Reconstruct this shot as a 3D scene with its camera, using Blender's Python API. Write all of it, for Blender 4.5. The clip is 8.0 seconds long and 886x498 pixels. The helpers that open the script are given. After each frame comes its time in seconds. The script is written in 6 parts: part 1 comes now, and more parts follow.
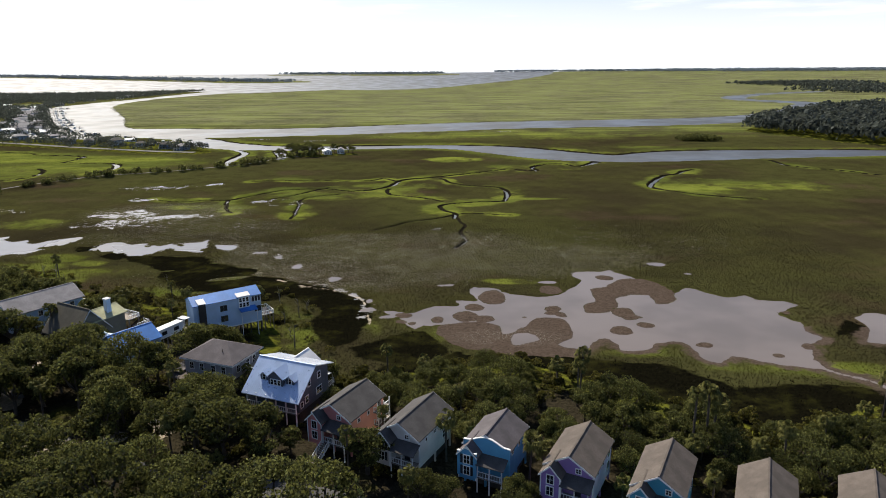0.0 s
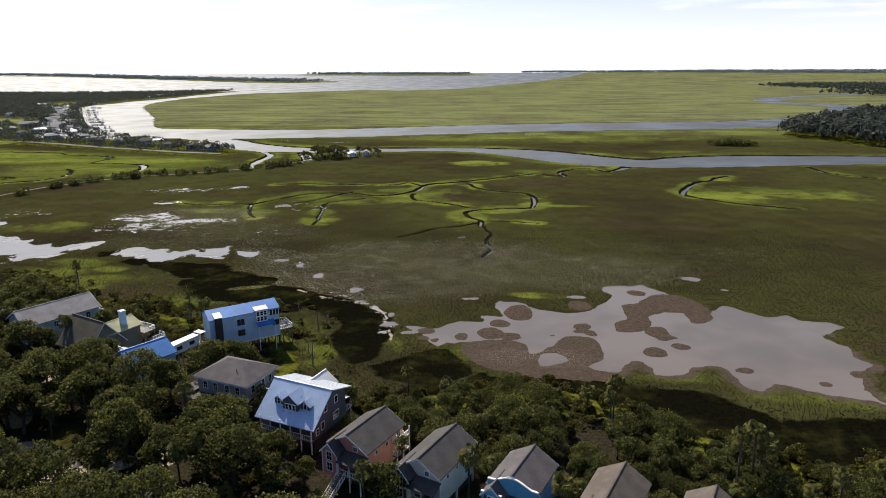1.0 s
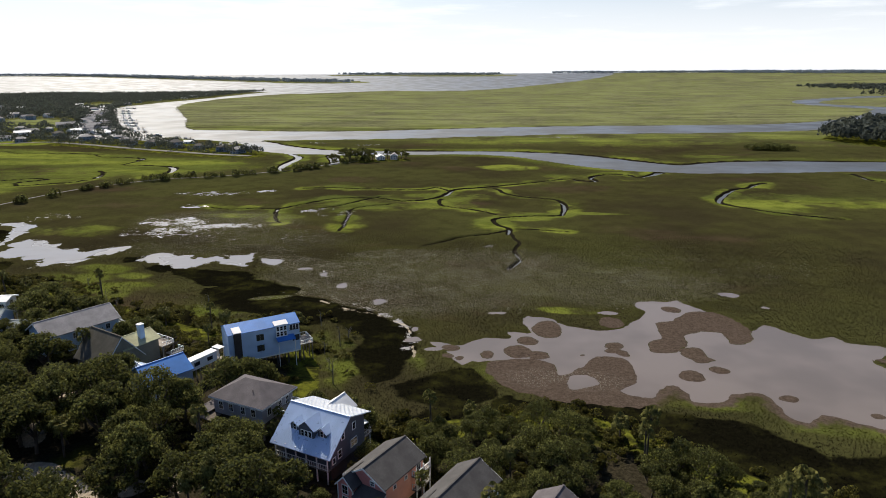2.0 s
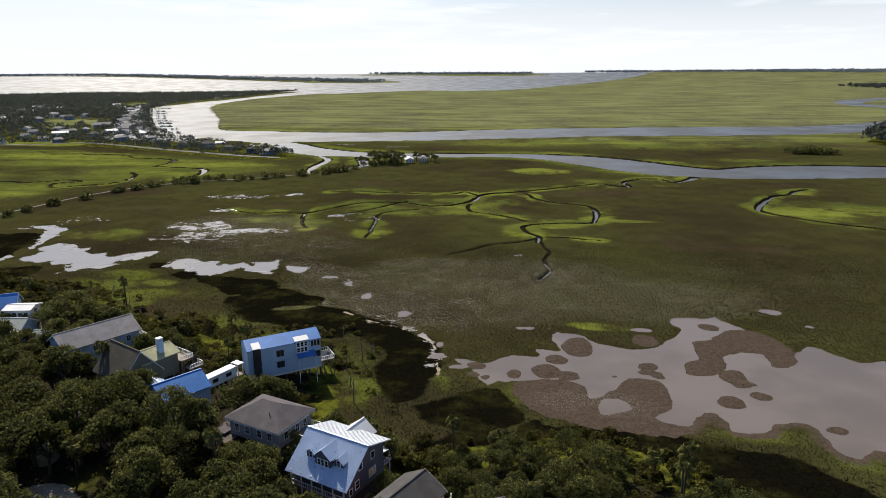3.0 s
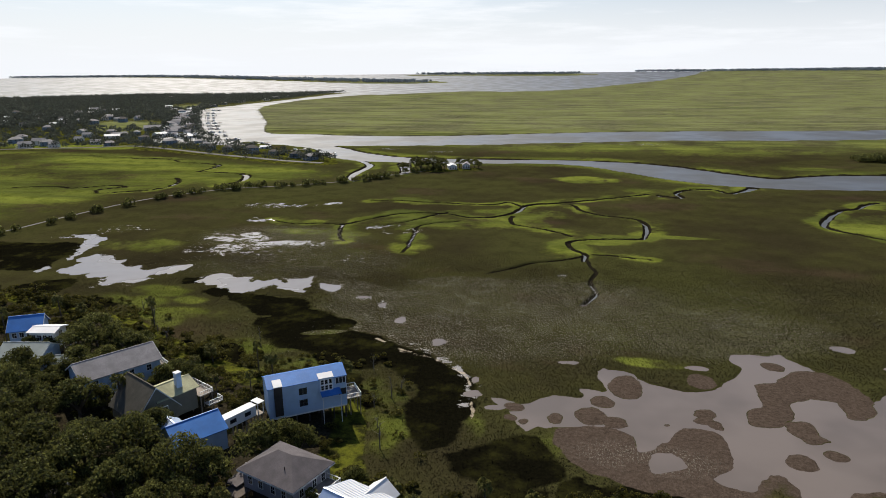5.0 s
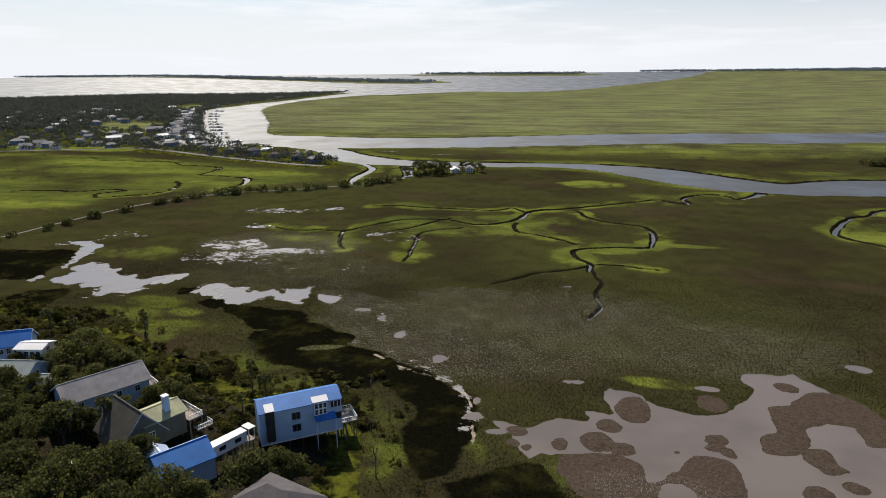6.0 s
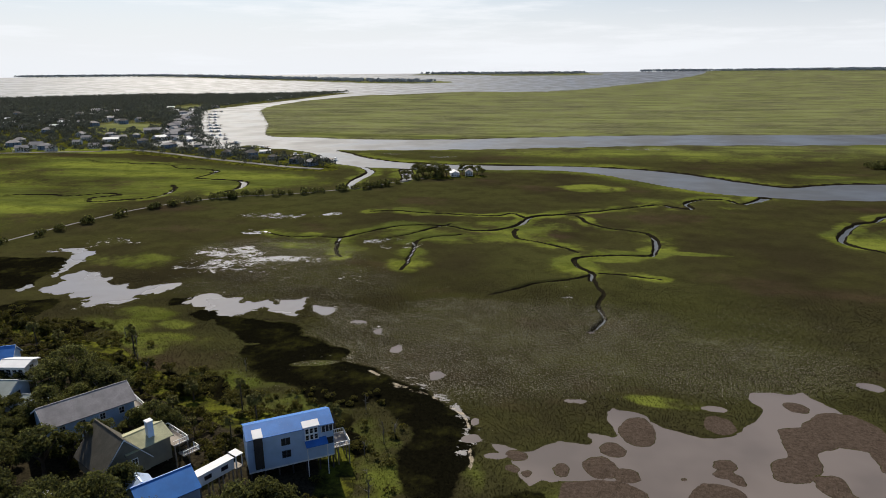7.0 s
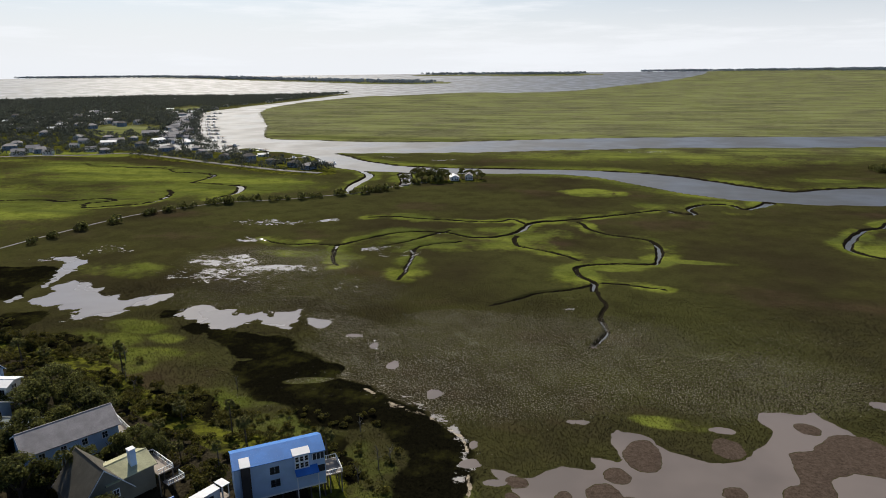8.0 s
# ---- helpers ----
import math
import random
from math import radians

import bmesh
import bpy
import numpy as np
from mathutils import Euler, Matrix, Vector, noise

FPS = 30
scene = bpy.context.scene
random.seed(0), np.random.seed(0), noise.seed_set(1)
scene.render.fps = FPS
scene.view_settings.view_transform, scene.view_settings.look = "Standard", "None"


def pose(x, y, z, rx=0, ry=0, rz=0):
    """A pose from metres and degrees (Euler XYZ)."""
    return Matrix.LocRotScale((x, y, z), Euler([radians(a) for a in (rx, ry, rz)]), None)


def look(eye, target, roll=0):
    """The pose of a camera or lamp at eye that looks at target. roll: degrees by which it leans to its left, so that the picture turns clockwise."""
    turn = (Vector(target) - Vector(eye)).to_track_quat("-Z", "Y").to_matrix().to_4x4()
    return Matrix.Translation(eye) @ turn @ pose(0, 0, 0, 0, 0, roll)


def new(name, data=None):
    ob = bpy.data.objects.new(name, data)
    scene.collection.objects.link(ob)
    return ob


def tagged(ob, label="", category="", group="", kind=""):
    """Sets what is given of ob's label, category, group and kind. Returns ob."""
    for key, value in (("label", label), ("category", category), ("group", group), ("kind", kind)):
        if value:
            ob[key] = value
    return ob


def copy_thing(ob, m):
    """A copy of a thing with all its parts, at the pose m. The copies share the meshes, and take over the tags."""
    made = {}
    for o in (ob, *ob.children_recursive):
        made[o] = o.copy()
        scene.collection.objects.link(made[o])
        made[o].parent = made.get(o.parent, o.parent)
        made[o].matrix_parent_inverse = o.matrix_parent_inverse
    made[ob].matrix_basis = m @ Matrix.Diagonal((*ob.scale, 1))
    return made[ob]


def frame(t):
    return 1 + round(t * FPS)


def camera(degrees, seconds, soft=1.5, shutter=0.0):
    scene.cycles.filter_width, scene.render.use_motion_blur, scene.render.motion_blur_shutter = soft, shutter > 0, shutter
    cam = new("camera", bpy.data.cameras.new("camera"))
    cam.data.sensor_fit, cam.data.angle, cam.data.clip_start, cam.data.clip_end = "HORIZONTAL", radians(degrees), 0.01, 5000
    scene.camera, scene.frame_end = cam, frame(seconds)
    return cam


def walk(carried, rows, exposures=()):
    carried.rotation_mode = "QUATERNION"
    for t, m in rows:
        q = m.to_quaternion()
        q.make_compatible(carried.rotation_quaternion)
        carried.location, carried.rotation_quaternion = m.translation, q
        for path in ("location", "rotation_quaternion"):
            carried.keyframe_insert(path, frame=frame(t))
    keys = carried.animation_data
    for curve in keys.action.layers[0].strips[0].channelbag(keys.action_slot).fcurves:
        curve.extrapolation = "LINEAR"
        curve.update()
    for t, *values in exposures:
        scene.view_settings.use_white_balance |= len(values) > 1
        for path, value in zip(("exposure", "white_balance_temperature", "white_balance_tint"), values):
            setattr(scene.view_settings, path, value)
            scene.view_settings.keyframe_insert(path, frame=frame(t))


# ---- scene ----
cam = camera(68.0, 8.0, soft=0.9)
PATH = [
    (0, (0.712, 0.398, 64.423), (0.627, 2.326, 63.897), -0.5),
    (0.5, (0.49, 4.157, 65.174), (0.368, 6.083, 64.649), -0.4),
    (1, (0.265, 7.818, 65.968), (0.105, 9.741, 65.443), -0.3),
    (1.5, (0.194, 11.237, 66.756), (-0.007, 13.157, 66.232), -0.3),
    (3, (0.084, 20.986, 69.65), (-0.25, 22.887, 69.124), -0.4),
    (3.5, (-0.057, 24.346, 70.409), (-0.433, 26.238, 69.884), -0.5),
    (4, (-0.226, 27.629, 71.347), (-0.645, 29.513, 70.821), -0.5),
    (4.5, (-0.248, 30.824, 72.279), (-0.697, 32.701, 71.753), -0.6),
    (6, (-1.273, 40.852, 75.257), (-1.751, 42.721, 74.73), -0.6),
    (6.5, (-1.636, 44.119, 76.247), (-2.114, 45.988, 75.719), -0.6),
    (7, (-2.102, 47.274, 77.173), (-2.581, 49.143, 76.644), -0.6),
    (7.5, (-2.474, 50.429, 78.184), (-2.954, 52.298, 77.655), -0.7),
    (8, (-2.867, 53.673, 78.968), (-3.348, 55.541, 78.44), -0.7),
]
walk(cam, [(t, look(eye, target, roll)) for t, eye, target, roll in PATH], [(0.0, 0.6), (2.0, 0.48), (4.0, 0.36), (8.0, 0.22)])

# ---- light: a fairly high sun ahead and to the left, bright hazy sky ----
SUN_TURN, SUN_UP = -34.0, 45.0          # degrees from +y towards +x, degrees above the horizon
sun_way = Vector((math.sin(radians(SUN_TURN)) * math.cos(radians(SUN_UP)), math.cos(radians(SUN_TURN)) * math.cos(radians(SUN_UP)), math.sin(radians(SUN_UP))))
lamp = bpy.data.lights.new("sun", "SUN")
lamp.energy, lamp.angle, lamp.color = 5.0, radians(0.6), (1.0, 0.905, 0.755)
sun = new("sun", lamp)
sun.matrix_world = look(sun_way * 100, (0, 0, 0))

world = bpy.data.worlds.new("sky")
scene.world = world
world.use_nodes = True
wt = world.node_tree
wt.nodes.clear()


def wnode(kind, **inputs):
    n = wt.nodes.new(kind)
    for k, v in inputs.items():
        n.inputs[k].default_value = v
    return n


sky = wt.nodes.new("ShaderNodeTexSky")
sky.sky_type, sky.sun_disc = "NISHITA", False
sky.sun_elevation, sky.sun_rotation = radians(SUN_UP), radians(SUN_TURN)
sky.air_density, sky.dust_density, sky.ozone_density = 1.0, 2.4, 1.5
out = wt.nodes.new("ShaderNodeOutputWorld")
bg = wnode("ShaderNodeBackground", Strength=0.084)
coord = wt.nodes.new("ShaderNodeTexCoord")
split = wt.nodes.new("ShaderNodeSeparateXYZ")
wt.links.new(coord.outputs["Generated"], split.inputs[0])
# haze towards the horizon
haze = wt.nodes.new("ShaderNodeMapRange")
haze.interpolation_type = "SMOOTHSTEP"
haze.inputs["From Min"].default_value, haze.inputs["From Max"].default_value = 0.20, 0.0
haze.inputs["To Min"].default_value, haze.inputs["To Max"].default_value = 0.0, 0.93
wt.links.new(split.outputs["Z"], haze.inputs["Value"])
# thin stretched cloud
flat = wt.nodes.new("ShaderNodeMapping")
flat.inputs["Scale"].default_value = (1.6, 1.6, 14.0)
flat.inputs["Location"].default_value = (0.35, 0.1, 0.6)
wt.links.new(coord.outputs["Generated"], flat.inputs["Vector"])
puff = wnode("ShaderNodeTexNoise", Scale=2.6, Detail=7.0, Roughness=0.6)
wt.links.new(flat.outputs["Vector"], puff.inputs["Vector"])
veil = wt.nodes.new("ShaderNodeMapRange")
veil.interpolation_type = "SMOOTHSTEP"
veil.inputs["From Min"].default_value, veil.inputs["From Max"].default_value = 0.48, 0.68
veil.inputs["To Min"].default_value, veil.inputs["To Max"].default_value = 0.0, 0.6
wt.links.new(puff.outputs["Fac"], veil.inputs["Value"])
# cloud lies low over the sea, the sky above it is clear
low_sky = wt.nodes.new("ShaderNodeMapRange")
low_sky.interpolation_type = "SMOOTHSTEP"
low_sky.inputs["From Min"].default_value, low_sky.inputs["From Max"].default_value = 0.5, 0.1
wt.links.new(split.outputs["Z"], low_sky.inputs["Value"])
thin = wt.nodes.new("ShaderNodeMath")
thin.operation = "MULTIPLY"
wt.links.new(veil.outputs["Result"], thin.inputs[0])
wt.links.new(low_sky.outputs["Result"], thin.inputs[1])
mix1 = wt.nodes.new("ShaderNodeMix")
mix1.data_type = "RGBA"
mix1.inputs[7].default_value = (11.0, 11.0, 11.1, 1)
wt.links.new(thin.outputs[0], mix1.inputs[0])
calm = wt.nodes.new("ShaderNodeMix")
calm.data_type, calm.blend_type = "RGBA", "MULTIPLY"
calm.inputs[0].default_value, calm.inputs[7].default_value = 1.0, (0.67, 0.81, 1.01, 1)
wt.links.new(sky.outputs["Color"], calm.inputs[6])
wt.links.new(calm.outputs[2], mix1.inputs[6])
mix2 = wt.nodes.new("ShaderNodeMix")
mix2.data_type = "RGBA"
mix2.inputs[7].default_value = (9.2, 9.5, 10.0, 1)
wt.links.new(haze.outputs["Result"], mix2.inputs[0])
wt.links.new(mix1.outputs[2], mix2.inputs[6])
wt.links.new(mix2.outputs[2], bg.inputs["Color"])
wt.links.new(bg.outputs["Background"], out.inputs["Surface"])

# ---- materials ----
class Mat:
    """A small node material: each method adds nodes and returns a socket."""

    def __init__(self, name):
        self.m = bpy.data.materials.new(name)
        self.m.use_nodes = True
        self.t = self.m.node_tree
        self.b = self.t.nodes["Principled BSDF"]
        self.out = self.t.nodes["Material Output"]
        self.co = self.t.nodes.new("ShaderNodeTexCoord").outputs["Object"]

    def put(self, sock, v):
        if isinstance(v, bpy.types.NodeSocket):
            self.t.links.new(v, sock)
        elif isinstance(v, tuple) and len(v) == 3 and sock.type == "RGBA":
            sock.default_value = (*v, 1)
        else:
            sock.default_value = v

    def noise(self, scale, detail=3.0, rough=0.55, stretch=None, co=None):
        n = self.t.nodes.new("ShaderNodeTexNoise")
        n.inputs["Scale"].default_value, n.inputs["Detail"].default_value, n.inputs["Roughness"].default_value = scale, detail, rough
        c = co or self.co
        if stretch:
            mp = self.t.nodes.new("ShaderNodeMapping")
            mp.inputs["Scale"].default_value = stretch
            self.t.links.new(c, mp.inputs["Vector"])
            c = mp.outputs["Vector"]
        self.t.links.new(c, n.inputs["Vector"])
        return n.outputs["Fac"]

    def span(self, v, a, b, lo=0.0, hi=1.0, smooth=True):
        n = self.t.nodes.new("ShaderNodeMapRange")
        n.interpolation_type = "SMOOTHSTEP" if smooth else "LINEAR"
        self.put(n.inputs["Value"], v)
        for k, x in (("From Min", a), ("From Max", b), ("To Min", lo), ("To Max", hi)):
            self.put(n.inputs[k], x)
        return n.outputs["Result"]

    def math(self, op, a, b=0.0):
        n = self.t.nodes.new("ShaderNodeMath")
        n.operation = op
        self.put(n.inputs[0], a), self.put(n.inputs[1], b)
        return n.outputs[0]

    def mix(self, fac, a, b):
        n = self.t.nodes.new("ShaderNodeMix")
        n.data_type = "RGBA"
        self.put(n.inputs[0], fac), self.put(n.inputs[6], a), self.put(n.inputs[7], b)
        return n.outputs[2]

    def attr(self, name):
        n = self.t.nodes.new("ShaderNodeAttribute")
        n.attribute_name = name
        return n.outputs["Fac"]

    def object_random(self):
        return self.t.nodes.new("ShaderNodeObjectInfo").outputs["Random"]

    def island_random(self):
        return self.t.nodes.new("ShaderNodeNewGeometry").outputs["Random Per Island"]

    def position(self):
        return self.t.nodes.new("ShaderNodeNewGeometry").outputs["Position"]

    def bump(self, h, strength=0.3, distance=0.05):
        n = self.t.nodes.new("ShaderNodeBump")
        n.inputs["Strength"].default_value, n.inputs["Distance"].default_value = strength, distance
        self.t.links.new(h, n.inputs["Height"])
        self.t.links.new(n.outputs["Normal"], self.b.inputs["Normal"])

    def set(self, **kw):
        for k, v in kw.items():
            self.put(self.b.inputs[k.replace("_", " ")], v)
        return self


def paint(name, colour, rough=0.6, vary=0.18, grain=3.0, metal=0.0, boards=0.0, spec=0.4):
    """Painted or plain surface with stains at two scales; boards: height of lap siding in metres."""
    k = Mat(name)
    big = k.noise(0.35, 4.0)
    fine = k.noise(grain, 5.0, 0.65)
    dark = tuple(c * (1 - vary * 1.6) for c in colour)
    light = tuple(min(1, c * (1 + vary * 0.5)) for c in colour)
    col = k.mix(k.span(big, 0.3, 0.7), dark, light)
    col = k.mix(k.span(fine, 0.35, 0.75, 0.0, 0.45), col, tuple(c * (1 - vary) for c in colour))
    k.set(Base_Color=col, Roughness=k.span(fine, 0.2, 0.8, rough - 0.08, rough + 0.1), Metallic=metal, Specular_IOR_Level=spec)
    if boards:
        w = k.t.nodes.new("ShaderNodeTexWave")
        w.wave_type, w.bands_direction, w.wave_profile = "BANDS", "Z", "SAW"
        w.inputs["Scale"].default_value = 1 / boards / 3.1416 / 2 * 3.1416
        k.t.links.new(k.co, w.inputs["Vector"])
        k.bump(w.outputs["Fac"], 0.5, 0.02)
    else:
        k.bump(fine, 0.2, 0.01)
    return k.m


def shingle(name, colour):
    k = Mat(name)
    big = k.noise(0.5, 4.0)
    spot = k.noise(7.0, 3.0, 0.7)
    streak = k.noise(1.2, 3.0, 0.6, (1.0, 1.0, 0.15))
    col = k.mix(k.span(big, 0.3, 0.7), tuple(c * 0.8 for c in colour), tuple(c * 1.15 for c in colour))
    col = k.mix(k.span(spot, 0.4, 0.7, 0, 0.6), col, tuple(c * 0.68 for c in colour))
    col = k.mix(k.span(streak, 0.5, 0.75, 0, 0.45), col, tuple(c * 0.62 for c in colour))
    k.set(Base_Color=col, Roughness=0.92, Specular_IOR_Level=0.2)
    k.bump(spot, 0.5, 0.03)
    return k.m


def leaves(name, dark, light, tip):
    """Foliage: diffuse with light coming through, each leaf clump its own tone."""
    k = Mat(name)
    few = k.math("POWER", k.island_random(), 2.2)
    col = k.mix(few, dark, light)
    col = k.mix(k.span(k.object_random(), 0.0, 1.0, 0.0, 0.7), col, k.mix(few, dark, tip))
    k.set(Base_Color=col, Roughness=0.75, Specular_IOR_Level=0.06)
    tr = k.t.nodes.new("ShaderNodeBsdfTranslucent")
    k.t.links.new(k.mix(0.5, col, tip), tr.inputs["Color"])
    mx = k.t.nodes.new("ShaderNodeMixShader")
    mx.inputs[0].default_value = 0.28
    k.t.links.new(k.b.outputs[0], mx.inputs[1])
    k.t.links.new(tr.outputs[0], mx.inputs[2])
    k.t.links.new(mx.outputs[0], k.out.inputs["Surface"])
    return k.m


def make_ground():
    k = Mat("marsh_ground")
    lush, rush, shaded_mud, wet, land, sand, pale, flats, shaded_litter = (k.attr(n) for n in ("lush", "rush", "shaded_mud", "wet", "land", "sand", "pale", "flats", "shaded_litter"))
    # seed weights the haze tint painted over the far meadows
    seed = k.attr("seed")
    p = k.position()
    huge = k.noise(0.006, 4.0, 0.55, None, p)
    big = k.noise(0.022, 5.0, 0.6, None, p)
    band = k.noise(0.02, 4.0, 0.6, (0.35, 1.6, 1.0), p)
    tuft = k.noise(0.35, 4.0, 0.65, None, p)
    fine = k.noise(1.7, 3.0, 0.7, None, p)
    blade = k.noise(3.2, 2.0, 0.7, (1.0, 0.45, 1.0), p)
    mid = k.noise(0.09, 5.0, 0.65, None, p)
    base = k.mix(k.span(big, 0.38, 0.62), (0.030, 0.026, 0.013), (0.043, 0.042, 0.015))
    base = k.mix(k.span(huge, 0.42, 0.60, 0.0, 0.75), base, (0.050, 0.052, 0.017))
    russet = k.noise(0.013, 4.0, 0.6, (1.0, 1.5, 1.0), p)
    base = k.mix(k.span(russet, 0.54, 0.68, 0.0, 0.55), base, (0.054, 0.036, 0.024))
    base = k.mix(k.span(mid, 0.40, 0.68, 0.0, 0.42), base, (0.018, 0.016, 0.008))
    green = k.mix(k.span(band, 0.35, 0.65), (0.066, 0.078, 0.020), (0.150, 0.172, 0.030))
    green = k.mix(k.span(mid, 0.42, 0.70, 0.0, 0.6), green, (0.040, 0.050, 0.008))
    col = k.mix(k.span(k.math("ADD", lush, k.math("ADD", k.span(tuft, 0.0, 1.0, -0.25, 0.25, False), k.span(mid, 0.0, 1.0, -0.45, 0.45, False))), 0.20, 0.72), base, green)
    edge = k.span(tuft, 0.0, 1.0, -0.30, 0.30, False)
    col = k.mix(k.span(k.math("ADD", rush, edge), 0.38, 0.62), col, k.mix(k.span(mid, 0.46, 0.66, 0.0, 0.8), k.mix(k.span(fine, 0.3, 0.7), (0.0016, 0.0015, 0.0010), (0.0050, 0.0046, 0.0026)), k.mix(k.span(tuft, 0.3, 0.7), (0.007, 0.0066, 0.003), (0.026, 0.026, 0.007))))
    turf = k.mix(k.span(tuft, 0.35, 0.65), (0.022, 0.023, 0.007), (0.098, 0.104, 0.014))
    col = k.mix(k.span(k.math("ADD", land, edge), 0.35, 0.65), col, turf)
    # leaf litter kept dark, the shade of the trees put into its colour
    col = k.mix(k.span(k.math("ADD", shaded_litter, edge), 0.40, 0.60), col, k.mix(k.span(fine, 0.3, 0.7), (0.014, 0.012, 0.008), (0.040, 0.034, 0.022)))
    col = k.mix(k.span(k.math("ADD", sand, k.span(fine, 0.0, 1.0, -0.2, 0.2, False)), 0.42, 0.58), col, k.mix(k.span(fine, 0.3, 0.7), (0.24, 0.20, 0.15), (0.36, 0.31, 0.24)))
    # dark wet mud by the water, bank shading put into its colour too
    col = k.mix(k.span(k.math("ADD", shaded_mud, edge), 0.40, 0.65), col, k.mix(k.span(fine, 0.3, 0.7), (0.009, 0.008, 0.006), (0.019, 0.016, 0.011)))
    col = k.mix(k.span(k.math("ADD", flats, edge), 0.40, 0.60), col, k.mix(k.span(fine, 0.3, 0.7), (0.050, 0.037, 0.029), (0.082, 0.062, 0.049)))
    # dead pale stems standing among the green; far off, haze put into colour
    straw_haze = k.math("MULTIPLY", k.span(pale, 0.15, 0.8), k.span(blade, 0.52, 0.66))
    col = k.mix(k.math("MULTIPLY", straw_haze, 0.8), col, (0.27, 0.25, 0.21))
    col = k.mix(k.span(blade, 0.35, 0.7, 0.0, 0.34), col, k.mix(0.5, col, (0.012, 0.012, 0.006)))
    # haze over the far meadows, put into the colour as a grey-green tint
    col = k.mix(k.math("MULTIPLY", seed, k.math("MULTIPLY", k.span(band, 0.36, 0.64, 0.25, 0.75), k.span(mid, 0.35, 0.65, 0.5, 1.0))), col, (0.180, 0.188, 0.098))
    # shallow standing water between the tufts
    speck = k.noise(0.9, 4.0, 0.8, None, p)
    col = k.mix(k.span(speck, 0.42, 0.68, 0.0, 0.26), col, (0.008, 0.008, 0.004))
    pool = k.math("MULTIPLY", k.span(wet, 0.1, 0.6), k.span(k.math("ADD", k.noise(0.42, 6.0, 0.78, (0.7, 1.0, 1.0), p), k.span(wet, 0.0, 1.0, -0.17, 0.05, False)), 0.52, 0.55))
    col = k.mix(pool, col, (0.20, 0.185, 0.17))
    k.set(Base_Color=col, Roughness=k.span(pool, 0.0, 1.0, 0.95, 0.27), Specular_IOR_Level=k.span(pool, 0.0, 1.0, 0.0, 0.6))
    relief = k.math("ADD", k.math("MULTIPLY", tuft, 1.0), k.math("MULTIPLY", blade, 0.7))
    n = k.t.nodes.new("ShaderNodeBump")
    k.put(n.inputs["Strength"], k.span(pool, 0.0, 1.0, 0.7, 0.0))
    n.inputs["Distance"].default_value = 0.5
    k.t.links.new(relief, n.inputs["Height"])
    k.t.links.new(n.outputs["Normal"], k.b.inputs["Normal"])
    return k.m


def make_water(name, colour, rough, wave, size, spec=0.5):
    k = Mat(name)
    p = k.position()
    a = k.noise(size, 4.0, 0.6, (1.0, 0.6, 1.0), p)
    b = k.noise(size * 0.08, 3.0, 0.5, None, p)
    k.set(Base_Color=k.mix(k.span(b, 0.35, 0.65), colour, tuple(c * 0.75 for c in colour)), Roughness=k.span(b, 0.3, 0.7, rough, rough * 1.6), IOR=1.33, Specular_IOR_Level=spec)
    k.bump(k.math("ADD", a, k.math("MULTIPLY", b, 2.0)), wave, 0.4)
    return k.m


def make_grass():
    """Upright marsh grass: brown, green, pale dead stems or near-black rush, by the ground beneath."""
    k = Mat("marsh_grass")
    i, p = k.island_random(), k.position()
    big, russet = k.noise(0.022, 5.0, 0.6, None, p), k.noise(0.013, 4.0, 0.6, (1.0, 1.5, 1.0), p)
    col = k.mix(k.span(big, 0.38, 0.62), (0.038, 0.031, 0.018), (0.056, 0.050, 0.020))
    col = k.mix(k.span(russet, 0.54, 0.68, 0.0, 0.7), col, (0.072, 0.048, 0.032))
    col = k.mix(k.attr("lush"), col, (0.105, 0.118, 0.016))
    col = k.mix(k.attr("pale"), col, k.mix(i, (0.12, 0.110, 0.088), (0.31, 0.29, 0.24)))
    col = k.mix(k.attr("rush"), col, (0.0085, 0.0075, 0.0045))
    col = k.mix(k.span(i, 0.0, 1.0, 0.0, 0.4, False), col, k.mix(0.5, col, (0.004, 0.004, 0.002)))
    k.set(Base_Color=col, Roughness=0.8, Specular_IOR_Level=0.03)
    tr = k.t.nodes.new("ShaderNodeBsdfTranslucent")
    k.t.links.new(col, tr.inputs["Color"])
    mx = k.t.nodes.new("ShaderNodeMixShader")
    mx.inputs[0].default_value = 0.45
    k.t.links.new(k.b.outputs[0], mx.inputs[1])
    k.t.links.new(tr.outputs[0], mx.inputs[2])
    k.t.links.new(mx.outputs[0], k.out.inputs["Surface"])
    return k.m


ground_mat = make_ground()
river_mat = make_water("river_water", (0.060, 0.066, 0.072), 0.40, 0.14, 0.22, 0.6)
pan_mat = make_water("pan_water", (0.142, 0.119, 0.104), 0.17, 0.03, 0.5, 0.35)
pool_mat = make_water("pool_water", (0.165, 0.150, 0.140), 0.20, 0.04, 0.5, 0.4)
oak_leaf = leaves("oak_leaf", (0.0055, 0.0070, 0.0035), (0.062, 0.073, 0.023), (0.255, 0.262, 0.075))
grass_leaf = make_grass()
bush_leaf = leaves("bush_leaf", (0.012, 0.013, 0.005), (0.075, 0.074, 0.017), (0.190, 0.172, 0.036))
palm_leaf = leaves("palm_leaf", (0.040, 0.043, 0.013), (0.120, 0.120, 0.032), (0.215, 0.195, 0.060))
# leaves of the town and river woods, greyed and lightened to paint in haze
far_haze_leaf = leaves("far_haze_leaf", (0.020, 0.025, 0.022), (0.085, 0.097, 0.082), (0.130, 0.146, 0.118))
